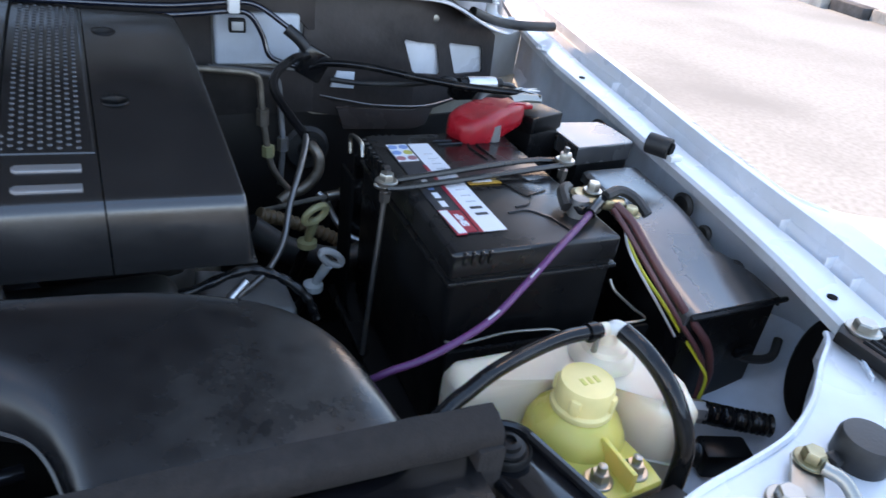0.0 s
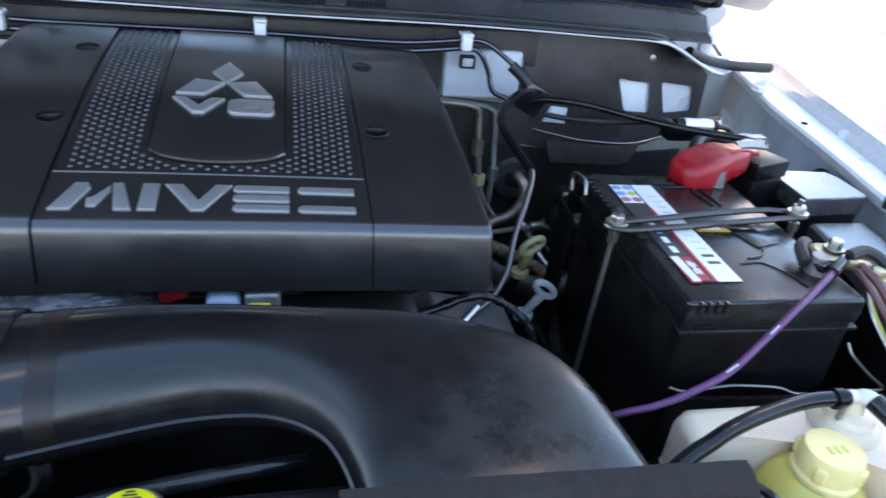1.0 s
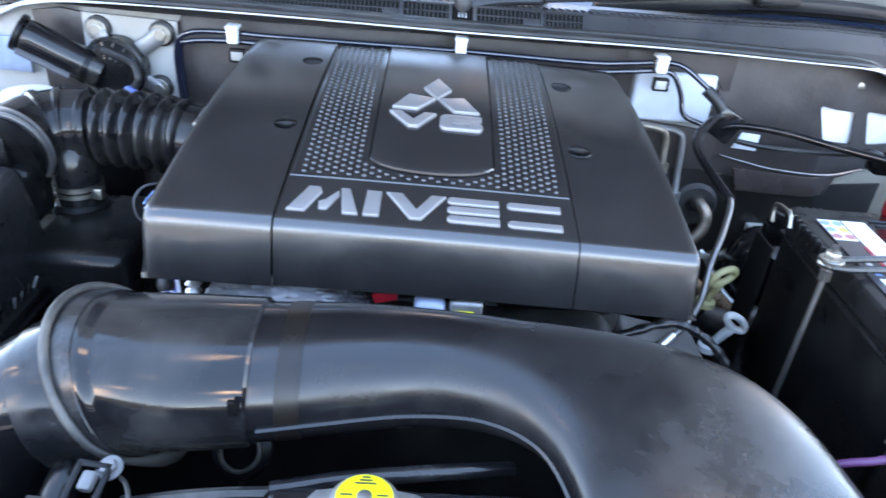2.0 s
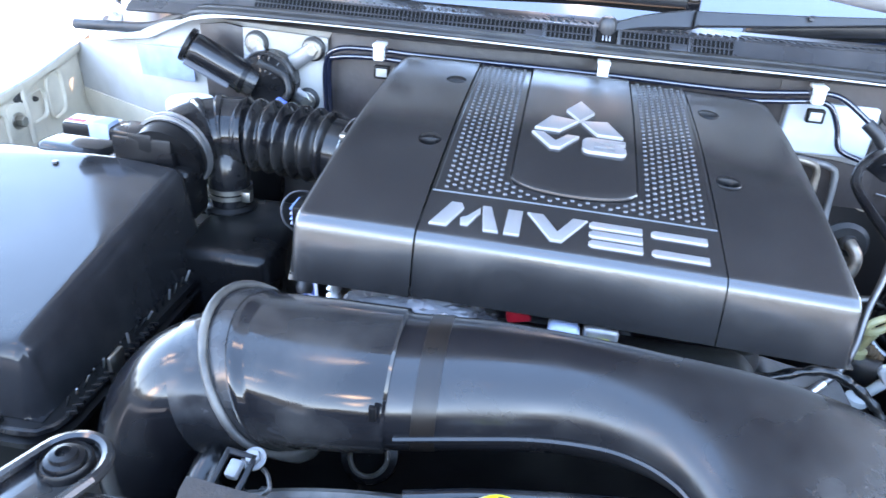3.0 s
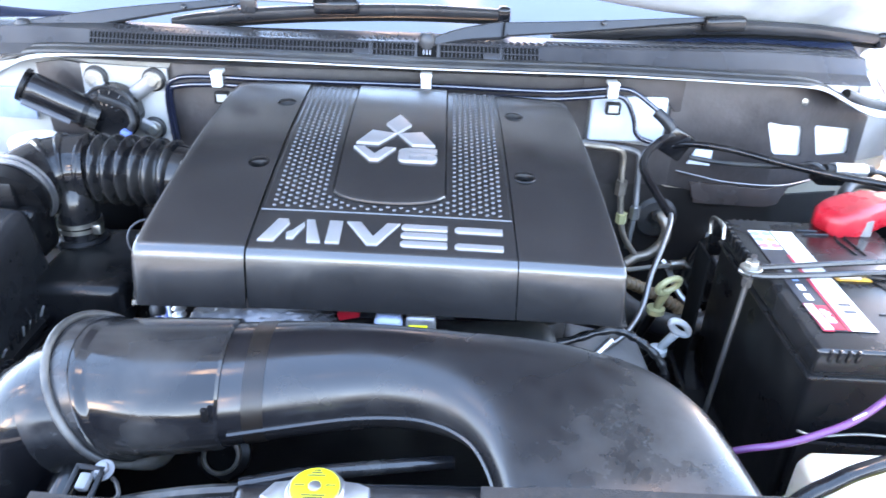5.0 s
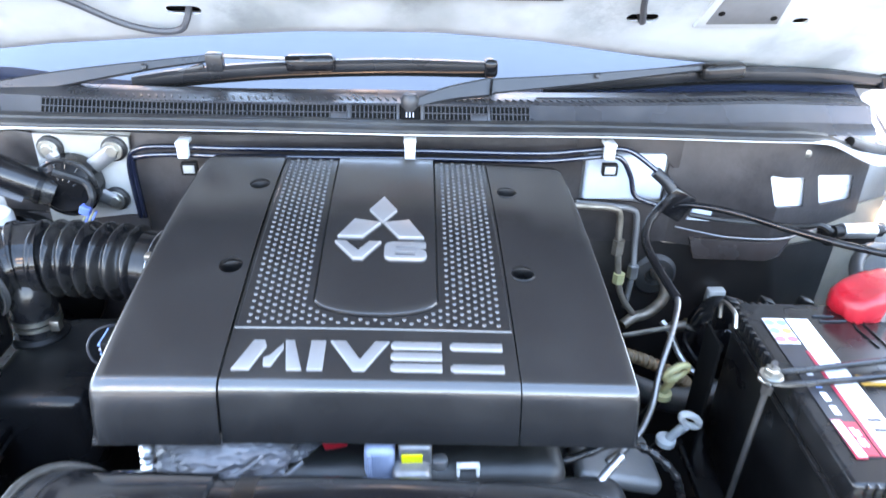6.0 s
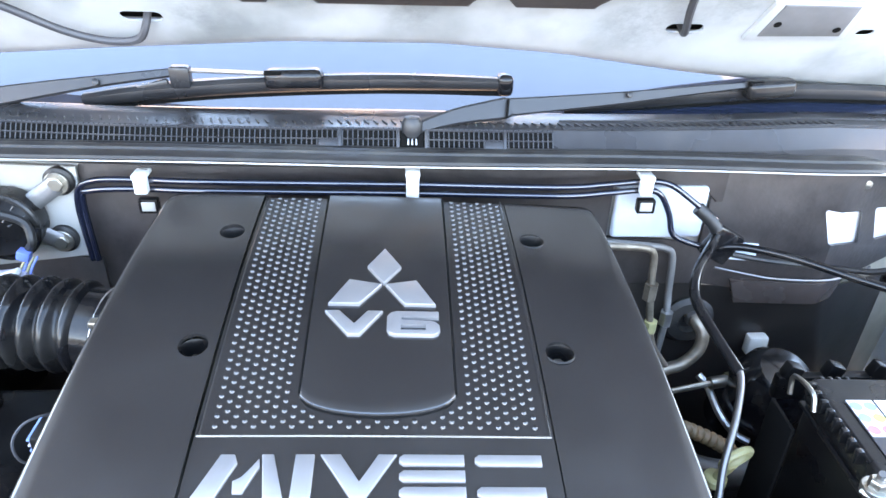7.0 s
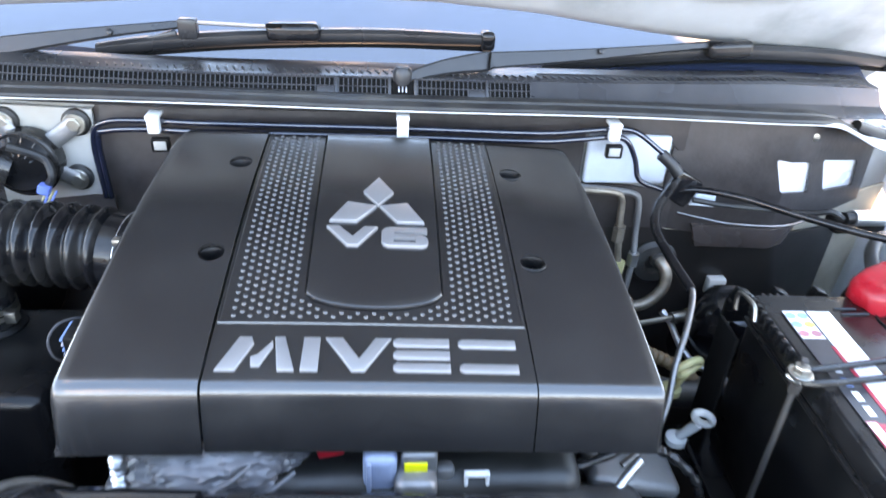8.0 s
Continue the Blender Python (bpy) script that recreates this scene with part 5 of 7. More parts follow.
for k in range(5):
    part("shroud_rib", tube([(-0.20 + 0.055 * k, -0.393, 0.882), (-0.20 + 0.055 * k, -0.36, 0.83), (-0.20 + 0.055 * k, -0.34, 0.74)], 0.005, 6, 4), M_BLACKGLOSS, fan)
part("shroud_sheet", slab([[(-0.27 + 0.37 * i / 12, -0.398 + 0.04 * v, 0.86 + 0.035 * math.sin(math.pi * i / 12) - 0.16 * v) for i in range(13)] for v in (0, 0.3, 1.0)], 0.003), M_BLACKGLOSS, fan)
part("tie", rbox((-0.075, -0.400, 0.905), (0.010, 0.006, 0.012), 0.002), M_CAST, fan)

# ---- firewall fittings ----
def fire_y(x, z=1.0):
    return 0.225 + 0.022 + 0.02 * (abs(x) > 0.5) + (0.10 * max(0, (abs(x) - 0.60) / 0.2))


def panel_on_firewall(name, outline, lift, mat, parent, label="", thick=0.004, sub=8):
    """A flat panel (x, z outline) that follows the firewall."""
    bm = prism(outline, 0, thick, 0.0015)
    bmesh.ops.bisect_plane(bm, geom=bm.verts[:] + bm.edges[:] + bm.faces[:], plane_co=(0.58, 0, 0), plane_no=(1, 0, 0))
    for v in bm.verts:
        x, z, d = v.co.x, v.co.y, v.co.z
        v.co = V(x, (0.243 if x < 0.58 else 0.243 + (x - 0.58) * 0.50) - lift - d, z)
    return part(name, bm, mat, parent, label)


insulation = thing("firewall_insulation", (0, 0.24, 0.9), "dark moulded insulation panels on the firewall", "insulation")
panel_on_firewall("insulation_panel", [(-0.340, 0.78), (0.265, 0.78), (0.280, 0.97), (0.280, 1.04), (0.27, 1.083), (-0.335, 1.083), (-0.347, 1.06), (-0.347, 0.95)], 0.0, M_FELT, insulation)
right = panel_on_firewall("insulation_panel", [(0.415, 0.90), (0.50, 0.885), (0.58, 0.885), (0.70, 0.895), (0.775, 0.90), (0.770, 0.992), (0.74, 1.010), (0.70, 1.030), (0.64, 1.060), (0.58, 1.075), (0.42, 1.081), (0.405, 1.04), (0.402, 0.93)], 0.0, M_FELT, insulation)


def chamfered(poly, r):
    out = []
    for i, p in enumerate(poly):
        p = Vector(p)
        for q in (Vector(poly[i - 1]), Vector(poly[(i + 1) % len(poly)])):
            d = (q - p).normalized()
            out += [p + d * r, p + d * r * 0.3] if q == Vector(poly[i - 1]) else [p + d * r * 0.3, p + d * r]
    return [tuple(p) for p in out]


for quad in ([(0.577, 0.957), (0.557, 1.009), (0.624, 0.996), (0.639, 0.944)], [(0.674, 0.939), (0.651, 0.994), (0.738, 0.976), (0.748, 0.931)]):
    cut(right, [prism(chamfered(quad, 0.013), 0.1, 0.5, 0, Matrix(((1, 0, 0, 0), (0, 0, 1, 0), (0, 1, 0, 0), (0, 0, 0, 1))))])
panel_on_firewall("lower_panel", [(0.28, 0.50), (0.74, 0.50), (0.75, 0.86), (0.60, 0.882), (0.42, 0.895), (0.30, 0.95), (0.28, 0.95)], -0.001, M_BROWNFELT, insulation)
part("ledge", tube([(0.43, 0.236, 0.926), (0.469, 0.234, 0.918), (0.516, 0.232, 0.910), (0.60, 0.240, 0.903), (0.675, 0.275, 0.902)], 0.0018, 6, 4), M_WORNSTEEL, insulation)
panel_on_firewall("pocket", [(0.455, 0.908), (0.468, 0.872), (0.612, 0.866), (0.630, 0.896)], 0.002, M_POCKET, insulation, thick=0.008)
panel_on_firewall("insulation_panel", [(-0.535, 0.955), (-0.420, 0.945), (-0.418, 0.96), (-0.455, 1.025), (-0.458, 1.066), (-0.50, 1.072), (-0.538, 1.066)], 0.0, M_FELT, insulation)
panel_on_firewall("insulation_panel", [(-0.62, 0.60), (-0.34, 0.60), (-0.34, 0.945), (-0.53, 0.952), (-0.56, 0.90), (-0.62, 0.80)], 0.004, M_FELT, insulation)
panel_on_firewall("insulation_panel", [(0.268, 0.90), (0.42, 0.90), (0.42, 0.958), (0.36, 0.966), (0.268, 0.972)], 0.001, M_FELT, insulation)
panel_on_firewall("insulation_panel", [(0.268, 1.044), (0.39, 1.044), (0.41, 1.02), (0.42, 1.02), (0.42, 1.075), (0.268, 1.075)], 0.001, M_FELT, insulation)
panel_on_firewall("stud_plate", [(0.445, 0.938), (0.482, 0.935), (0.482, 0.960), (0.455, 0.962)], 0.003, M_APRON, insulation)
part("stud", lathe([(0.006, 0), (0.006, 0.012), (0.003, 0.013)], (0.613, 0.266, 1.036), 12, pose(0, 0, 0, 90, 0, 0)), M_STEEL, insulation)
panel_on_firewall("pressed_recess", [(-0.645, 0.980), (-0.561, 0.976), (-0.559, 1.026), (-0.650, 1.026)], -0.012, M_PALEBLUE, insulation)
part("firewall_step", rbox((0.340, 0.236, 1.008), (0.115, 0.012, 0.070), 0.006, 4), M_APRON, insulation, "white pressed plate")

panel_on_firewall("access_plate", [(0.54, 0.925), (0.755, 0.915), (0.755, 0.985), (0.65, 1.015), (0.54, 1.015)], -0.006, M_PAINT, insulation, "white painted panel behind the openings", 0.003)

# brake pipes along the cowl with white clips
pipes = thing("brake_pipes", (0, 0.2, 1.06), "pair of black brake pipes clipped along the cowl", "pipes")
for k, dz in enumerate((0.0, -0.011)):
    pts = [(-0.345 + 0.006 * k, 0.222, 0.95), (-0.345 + 0.006 * k, 0.220, 1.03), (-0.325, 0.214, 1.056 + dz), (-0.27, 0.206, 1.062 + dz), (-0.2, 0.203, 1.061 + dz), (0.03, 0.200, 1.060 + dz), (0.2, 0.202, 1.056 + dz), (0.26, 0.206, 1.058 + dz), (0.305, 0.206, 1.062 + dz)]
    pts += [(0.335, 0.205, 1.058), (0.37, 0.196, 1.035), (0.392, 0.190, 1.02)] if k == 0 else [(0.325, 0.206, 1.045), (0.340, 0.205, 1.02), (0.348, 0.200, 0.995), (0.372, 0.196, 0.985), (0.398, 0.190, 0.98)]
    part("pipe", tube(pts, 0.0036, 12, 5), M_PIPE, pipes)
part("junction", tube([(0.370, 0.198, 1.032), (0.385, 0.192, 1.020), (0.395, 0.188, 1.008)], 0.008, 10, 4), M_RUBBER, pipes)
part("bracket", rbox((0.404, 0.188, 0.988), (0.040, 0.012, 0.042), 0.004, m=pose(0, 0, 0, 0, 30, 0)), M_BLACKGLOSS, pipes)


def pipe_clip(x, y, z, tall=0.03):
    t = thing("pipe_clip", (x, y, z - 0.02), "white plastic clip holding the brake pipes", "clip", "brake pipe clips")
    bm = rbox((x, y - 0.012, z), (0.014, 0.012, tall), 0.002)
    rbox((x, y - 0.006, z + tall / 2 - 0.002), (0.016, 0.024, 0.005), 0.0015, bm=bm)
    part("clip_body", bm, M_WHITE, t)
    if tall < 0.029:
        m = pose(x + 0.004, y - 0.010, z - 0.020, 0, 0, 0)
        bm = rbox((0, 0, 0), (0.020, 0.010, 0.003), 0.0008, m=None)
        rbox((0, 0, -0.014), (0.020, 0.010, 0.003), 0.0008, bm=bm)
        rbox((-0.009, 0, -0.007), (0.003, 0.010, 0.014), 0.0008, bm=bm)
        rbox((0.009, 0, -0.007), (0.003, 0.010, 0.014), 0.0008, bm=bm)
        bm.transform(m)
        part("clip_frame", bm, M_BLACK, t)
        part("clip_core", rbox((x + 0.004, y - 0.0125, z - 0.027), (0.0150, 0.005, 0.0115), 0.001), M_FIREWALL, t, "aged white socket")
    return t


pipe_clip(-0.262, 0.208, 1.062, 0.022)
pipe_clip(0.034, 0.202, 1.062, 0.034)
pipe_clip(0.302, 0.208, 1.062, 0.022)

# cowl grille: two rows of upright slots in the sloping face of the cowl
grille = thing("cowl_grille", (0, 0.23, 1.10), "dark slotted plastic air grille below the windscreen", "grille")
G0, G1, PIVOT = -0.456, 0.196, 0.034


def face_at(x, v, lift=0.0):
    """A point on the cowl's sloping face: v runs from its foot to its top edge."""
    return V(x, 0.2245 + cowl_y(x) + 0.014 * v - 0.8 * lift, 1.0915 - cowl_drop(x) + 0.0185 * v + 0.6 * lift)


gx_ = [G0 + (G1 - G0) * i / 40 for i in range(41)]
part("slot_bed", slab([[face_at(x, v, 0.0016) for x in gx_] for v in (0.97, 0.5, 0.03)], 0.001), M_DARK, grille)
for v, r in ((1.0, 0.0013), (0.52, 0.0009), (0.0, 0.0015)):
    part("rail", tube([face_at(x, v, 0.0028) for x in gx_[::3]] + [face_at(G1, v, 0.0028)], r, 6, 3), M_COWL, grille)
BOSSES = ((-0.060, 0.011), (0.127, 0.011))
bm = rbox((0, 0, 0), (0.0012, 0.0016, 0.0250), 0, m=pose(0, 0, 0, -37, 0, 0))
slat = finish("slat", bm, M_COWL)
for i in range(115):
    x = G0 + (G1 - G0) * i / 114
    if abs(x - PIVOT) < 0.016:
        continue
    ob = new("slat", slat)
    ob.parent, ob.matrix_parent_inverse = grille, grille.matrix_basis.inverted()
    ob.matrix_basis = Matrix.Translation(face_at(x, 0.56, 0.0022))
for x, w in BOSSES:
    part("boss", rbox(face_at(x, 0.22, 0.003), (2 * w, 0.004, 0.012), 0.001, m=pose(0, 0, 0, -37, 0, 0)), M_COWL, grille)
for x in (PIVOT - 0.016, PIVOT + 0.016, BOSSES[0][0] + 0.013, BOSSES[1][0] + 0.013):
    part("post", rbox(face_at(x, 0.5, 0.003), (0.004, 0.005, 0.024), 0.001, m=pose(0, 0, 0, -37, 0, 0)), M_COWL, grille)
part("pivot_box", rbox(face_at(PIVOT, 0.4, 0.003), (0.026, 0.006, 0.020), 0.002, m=pose(0, 0, 0, -37, 0, 0)), M_DARK, grille)
for dx in (-0.0045, 0.0, 0.0045):
    part("pivot_tooth", rbox(face_at(PIVOT + dx, 0.35, 0.0065), (0.0016, 0.002, 0.007), 0.0004, m=pose(0, 0, 0, -37, 0, 0)), M_ALU, grille)
for y, z in ((0.2425, 1.1130), (0.2470, 1.1134), (0.268, 1.1142)):
    part("cowl_ridge", tube([(x, y + cowl_y(x), z - cowl_drop(x)) for x in [0.21 + 0.49 * k / 12 for k in range(13)]], 0.0011, 6, 3), M_COWL, grille)
tooth = finish("rear_tooth", rbox((0, 0, 0), (0.0016, 0.012, 0.0022), 0, m=pose(0, 0, 0, 0, 0, 24)), M_COWL)
for i in range(96):
    x = -0.42 + 0.98 * i / 95
    ob = new("rear_tooth", tooth)
    ob.parent, ob.matrix_parent_inverse = grille, grille.matrix_basis.inverted()
    ob.matrix_basis = pose(x, 0.254 + cowl_y(x), 1.1138 - cowl_drop(x))


# wipers
def flat_bar(pts, sizes, face, k=5):
    """A pressed bar with a rectangular section: sizes are (height, thickness) along it, and its broad side looks along `face`."""
    bm = bmesh.new()
    p, f = path(pts, k), Vector(face).normalized()
    rings = []
    for i, q in enumerate(p):
        d = (p[min(i + 1, len(p) - 1)] - p[max(i - 1, 0)]).normalized()
        h, t = lerp(sizes, i / (len(p) - 1))
        up = d.cross(f).normalized()
        n = up.cross(d)
        if up.z < 0:
            up = -up
        c = 0.22 * min(h, t)
        out = [(h / 2, t / 2 - c), (h / 2 - c, t / 2), (-h / 2 + c, t / 2), (-h / 2, t / 2 - c), (-h / 2, -t / 2 + c), (-h / 2 + c, -t / 2), (h / 2 - c, -t / 2), (h / 2, -t / 2 + c)]
        rings.append([bm.verts.new(q + up * a + n * b) for a, b in out])
    return skin(bm, rings)


def wiper(arm_pts, arm_sizes, blade, head, turn, label):
    t = thing("wiper", arm_pts[0], label, "wiper", "windscreen wipers")
    part("arm", flat_bar(arm_pts, arm_sizes, (0, -1, 0.45)), M_WIPER, t, sharp=30)
    part("pivot_cap", lathe([(0.011, -0.012), (0.012, -0.004), (0.012, 0.006), (0.008, 0.012), (0.003, 0.013)], Vector(arm_pts[0]) + V(0, 0, 0.004), 20), M_WIPER, t)
    part("blade", tube(blade, lambda u: 0.0108 - 0.0025 * abs(2 * u - 1) ** 4, 10, 6, flat=1.1), M_WIPER, t)
    part("rubber_lip", tube([Vector(p) + V(0, 0.001, -0.012) for p in blade], 0.0038, 6, 5), M_DARK, t)
    m = pose(0, 0, 0, 0, -turn[0], turn[1])
    hd = part("head", rbox(head, (0.070, 0.024, 0.024), 0.008, 3, m=m), M_SLEEVE, t, "glossy black joint cover")
    part("head_slot", rbox(Vector(head) + V(-0.024, -0.009, 0.009), (0.020, 0.006, 0.005), 0.001, m=m), M_DARK, hd)
    part("end_cap", rbox(blade[-1], (0.020, 0.024, 0.027), 0.007, 3), M_SLEEVE, t)
    return t


w = wiper([(-0.57, 0.292, 1.102), (-0.45, 0.304, 1.122), (-0.34, 0.318, 1.137), (-0.245, 0.330, 1.147)], [(0.0, (0.026, 0.010)), (0.35, (0.022, 0.009)), (0.7, (0.013, 0.008)), (1.0, (0.010, 0.007))],
          [(-0.360, 0.331, 1.111), (-0.28, 0.329, 1.122), (-0.16, 0.327, 1.133), (0.0, 0.325, 1.140), (0.150, 0.324, 1.139)], (-0.105, 0.316, 1.145), (2, -2), "black windscreen wiper lying across the glass")
part("arm_knuckle", rbox((-0.240, 0.324, 1.143), (0.024, 0.016, 0.026), 0.003), M_WIPER, w)
part("knuckle_tab", rbox((-0.275, 0.326, 1.131), (0.040, 0.008, 0.010), 0.003, m=pose(0, 0, 0, 0, -14, 0)), M_WIPER, w)
part("arm_rivet", lathe([(0.004, 0), (0.004, 0.002), (0.002, 0.003)], (-0.335, 0.312, 1.139), 12, pose(0, 0, 0, 60, 0, 0)), M_WIPER, w)
part("arm_strap", rbox((-0.160, 0.322, 1.1495), (0.16, 0.009, 0.0035), 0.001, m=pose(0, 0, 0, 0, 1, -2)), M_WORNSTEEL, w, "bare metal hook strap")
w = wiper([(PIVOT, 0.238, 1.110), (0.085, 0.254, 1.121), (0.142, 0.270, 1.126), (0.150, 0.272, 1.127), (0.28, 0.296, 1.131), (0.40, 0.322, 1.136), (0.48, 0.338, 1.139)], [(0.0, (0.013, 0.012)), (0.32, (0.025, 0.010)), (0.48, (0.024, 0.010)), (0.5, (0.021, 0.008)), (0.78, (0.012, 0.007)), (1.0, (0.007, 0.006))],
          [(0.23, 0.338, 1.105), (0.33, 0.342, 1.115), (0.44, 0.350, 1.122), (0.54, 0.360, 1.124), (0.66, 0.374, 1.119), (0.79, 0.402, 1.104)], (0.498, 0.340, 1.133), (1, 10), "black windscreen wiper with a cranked arm")
part("arm_joint", rbox((0.146, 0.267, 1.1265), (0.0016, 0.012, 0.022), 0, m=pose(0, 0, 0, -24, 6, 0)), M_DARK, w)
part("arm_rivet", lathe([(0.004, 0), (0.004, 0.002), (0.002, 0.003)], (0.30, 0.295, 1.137), 12, pose(0, 0, 0, 60, 0, 0)), M_WIPER, w)

# wiper motor and linkage
motor = thing("wiper_motor", (-0.42, 0.22, 0.97), "black wiper motor on a white bolted plate with a blue plug", "motor")
panel_on_firewall("plate", [(-0.475, 0.935), (-0.352, 0.950), (-0.345, 1.065), (-0.470, 1.070)], 0.006, M_FIREWALL, motor, "white mounting plate")
part("gear_case", lathe([(0.012, 0.0), (0.036, 0.002), (0.040, 0.010), (0.040, 0.034), (0.030, 0.046), (0.014, 0.048)], (-0.425, 0.236, 1.005), 28, pose(0, 0, 0, 90, 0, 0)), M_BLACK, motor)
part("motor_can", tube([(-0.440, 0.200, 1.000), (-0.470, 0.194, 1.016), (-0.505, 0.188, 1.036), (-0.528, 0.184, 1.049)], lambda u: 0.0225 - 0.004 * max(0, u - 0.9) / 0.1, 20, 5), M_BLACKGLOSS, motor)
part("can_end", tube([(-0.526, 0.184, 1.048), (-0.531, 0.183, 1.051)], 0.0245, 20, 1), M_BLACK, motor)
part("can_end", tube([(-0.452, 0.197, 1.007), (-0.458, 0.196, 1.010)], 0.0245, 20, 1), M_BLACK, motor)
part("can_rib", tube([(-0.470, 0.171, 1.001), (-0.525, 0.160, 1.033)], 0.0045, 8, 2, flat=0.5), M_HOSEGREY, motor, "grey plug strip along the motor")
for bx_, bz in ((-0.449, 1.050), (-0.365, 1.049), (-0.376, 0.975)):
    arm = part("leg", tube([(-0.425, 0.218, 1.005), (bx_, 0.222, bz)], 0.011, 10, 2, flat=0.35, up=(0, 1, 0)), M_CAST, motor)
    lug = part("grommet", lathe([(0.016, 0), (0.017, 0.004), (0.017, 0.012), (0.012, 0.015)], (bx_, 0.240, bz), 22, pose(0, 0, 0, 90, 0, 0)), M_RUBBER, motor)
    part("bolt", bolt((bx_, 0.224, bz), 0.0085, 0.006, pose(0, 0, 0, 90, 0, 0)), M_STEEL, lug)
part("plug", rbox((-0.398, 0.180, 0.982), (0.014, 0.012, 0.012), 0.002, m=pose(0, 0, 0, 0, 20, 0)), M_BLUE, motor)
part("loom", tube([(-0.395, 0.186, 0.985), (-0.385, 0.18, 1.0), (-0.395, 0.190, 1.018), (-0.43, 0.185, 1.035)], 0.005, 8, 5), M_RUBBER, motor)

part("case_rim", lathe([(0.0402, 0.030), (0.042, 0.032), (0.042, 0.036), (0.0402, 0.038)], (-0.425, 0.236, 1.005), 32, pose(0, 0, 0, 90, 0, 0)), M_BLACKGLOSS, motor)
for k in range(7):
    an = 0.5 + 0.42 * k
    part("case_rib", tube([(-0.425 + 0.016 * math.cos(an), 0.1885, 1.005 + 0.016 * math.sin(an)), (-0.425 + 0.037 * math.cos(an), 0.195, 1.005 + 0.037 * math.sin(an))], 0.0013, 6, 2), M_BLACKGLOSS, motor)
for k in range(4):
    part("wire", tube([(-0.396 + 0.004 * k, 0.180, 0.980), (-0.402 + 0.004 * k, 0.172, 0.968), (-0.41 + 0.006 * k, 0.165, 0.955)], 0.0014, 6, 4), M_BLUE if k % 2 else M_OLIVE, motor)
loom_plug = thing("loom_connector", (-0.42, 0.165, 0.95), "pale lilac wiring connector below the wiper motor", "connector")
part("shell", rbox((-0.418, 0.168, 0.955), (0.050, 0.022, 0.020), 0.003, m=pose(0, 0, 0, 0, -4, 4)), M_LILAC, loom_plug)
part("latch", rbox((-0.408, 0.160, 0.968), (0.022, 0.012, 0.007), 0.002, m=pose(0, 0, 0, 0, -20, 4)), M_WHITE, loom_plug)

# ---- battery ----
BM = Matrix.Translation((0.386, -0.298, 0)) @ pose(0, 0, 0, 0, 0, -2.5)
BW, BL, BT = 0.173, 0.260, 0.976


def bat(bm):
    bm.transform(BM)
    return bm


battery = thing("battery", (0.47, -0.17, 0.77), "black car battery with a white, red and black label", "battery")
part("case", bat(rbox((BW / 2, BL / 2, 0.86), (BW - 0.004, BL - 0.004, 0.19), 0.006, 3)), M_BLACK, battery)
part("lid", bat(rbox((BW / 2, BL / 2, 0.962), (BW, BL, 0.027), 0.004, 3)), M_BATTERY, battery)
part("lid_rim", bat(rbox((BW / 2, BL / 2, 0.944), (BW + 0.003, BL + 0.003, 0.005), 0.002)), M_BATTERY, battery)
for y in (0.0, BL):
    for i in range(4):
        part("notch", bat(rbox((0.012 + 0.008 * i, y, 0.969), (0.004, 0.005, 0.012), 0.001)), M_BATTERY, battery)
for i in range(8):
    part("notch", bat(rbox((-0.001, 0.170 + 0.0118 * i, 0.968), (0.006, 0.0055, 0.014), 0.001)), M_BATTERY, battery)
# lid moulding: ribs, vent plug track
for pts in ([(0.075, 0.235), (0.098, 0.235)], [(0.078, 0.225), (0.108, 0.227)], [(0.096, 0.07), (0.113, 0.075), (0.128, 0.10), (0.120, 0.125), (0.085, 0.130)], [(0.083, 0.06), (0.105, 0.062), (0.12, 0.045)], [(0.118, 0.18), (0.113, 0.215), (0.12, 0.24)], [(0.128, 0.18), (0.125, 0.225)], [(0.12, 0.045), (0.126, 0.02)], [(0.118, 0.135), (0.128, 0.12), (0.15, 0.12)]):
    part("lid_rib", bat(tube([(x, y, BT) for x, y in pts], 0.0013, 6, 3)), M_BATTERY, battery)
part("vent_plate", bat(rbox((0.125, 0.115, BT), (0.03, 0.045, 0.003), 0.001, m=pose(0, 0, 0, 0, 0, 20))), M_BATTERY, battery)
part("label_patch", bat(rbox((0.088, 0.128, BT + 0.0006), (0.036, 0.014, 0.0008), 0)), M_ORANGE, battery)
part("label_patch", bat(rbox((0.086, 0.128, BT + 0.0012), (0.022, 0.006, 0.0006), 0)), M_LABEL, battery)
lab = part("label", bat(rbox((0.0405, 0.128, BT + 0.0006), (0.051, 0.198, 0.0008), 0)), M_LABELDARK, battery, "long printed label, white and black with red")
part("label_band", bat(rbox((0.0535, 0.128, BT + 0.0011), (0.024, 0.198, 0.0008), 0)), M_LABEL, lab)
part("label_band", bat(rbox((0.0400, 0.10, BT + 0.0012), (0.0035, 0.142, 0.0008), 0)), M_LABELRED, lab)
part("label_band", bat(rbox((0.0275, 0.205, BT + 0.0011), (0.023, 0.044, 0.0008), 0)), M_LABEL, lab)
for i, mt in enumerate((M_PALERED, M_SKYPRINT, M_SKYPRINT, M_PALERED, M_PALEYELLOW, M_SKYPRINT)):
    part("pictogram", bat(lathe([(0.0052, BT + 0.0014), (0.0052, BT + 0.0020)], (0.021 + 0.0125 * (i // 3), 0.190 + 0.0145 * (i % 3), 0), 14)), mt, lab)
part("label_band", bat(rbox((0.0295, 0.050, BT + 0.0013), (0.014, 0.040, 0.0008), 0)), M_LABELRED, lab)
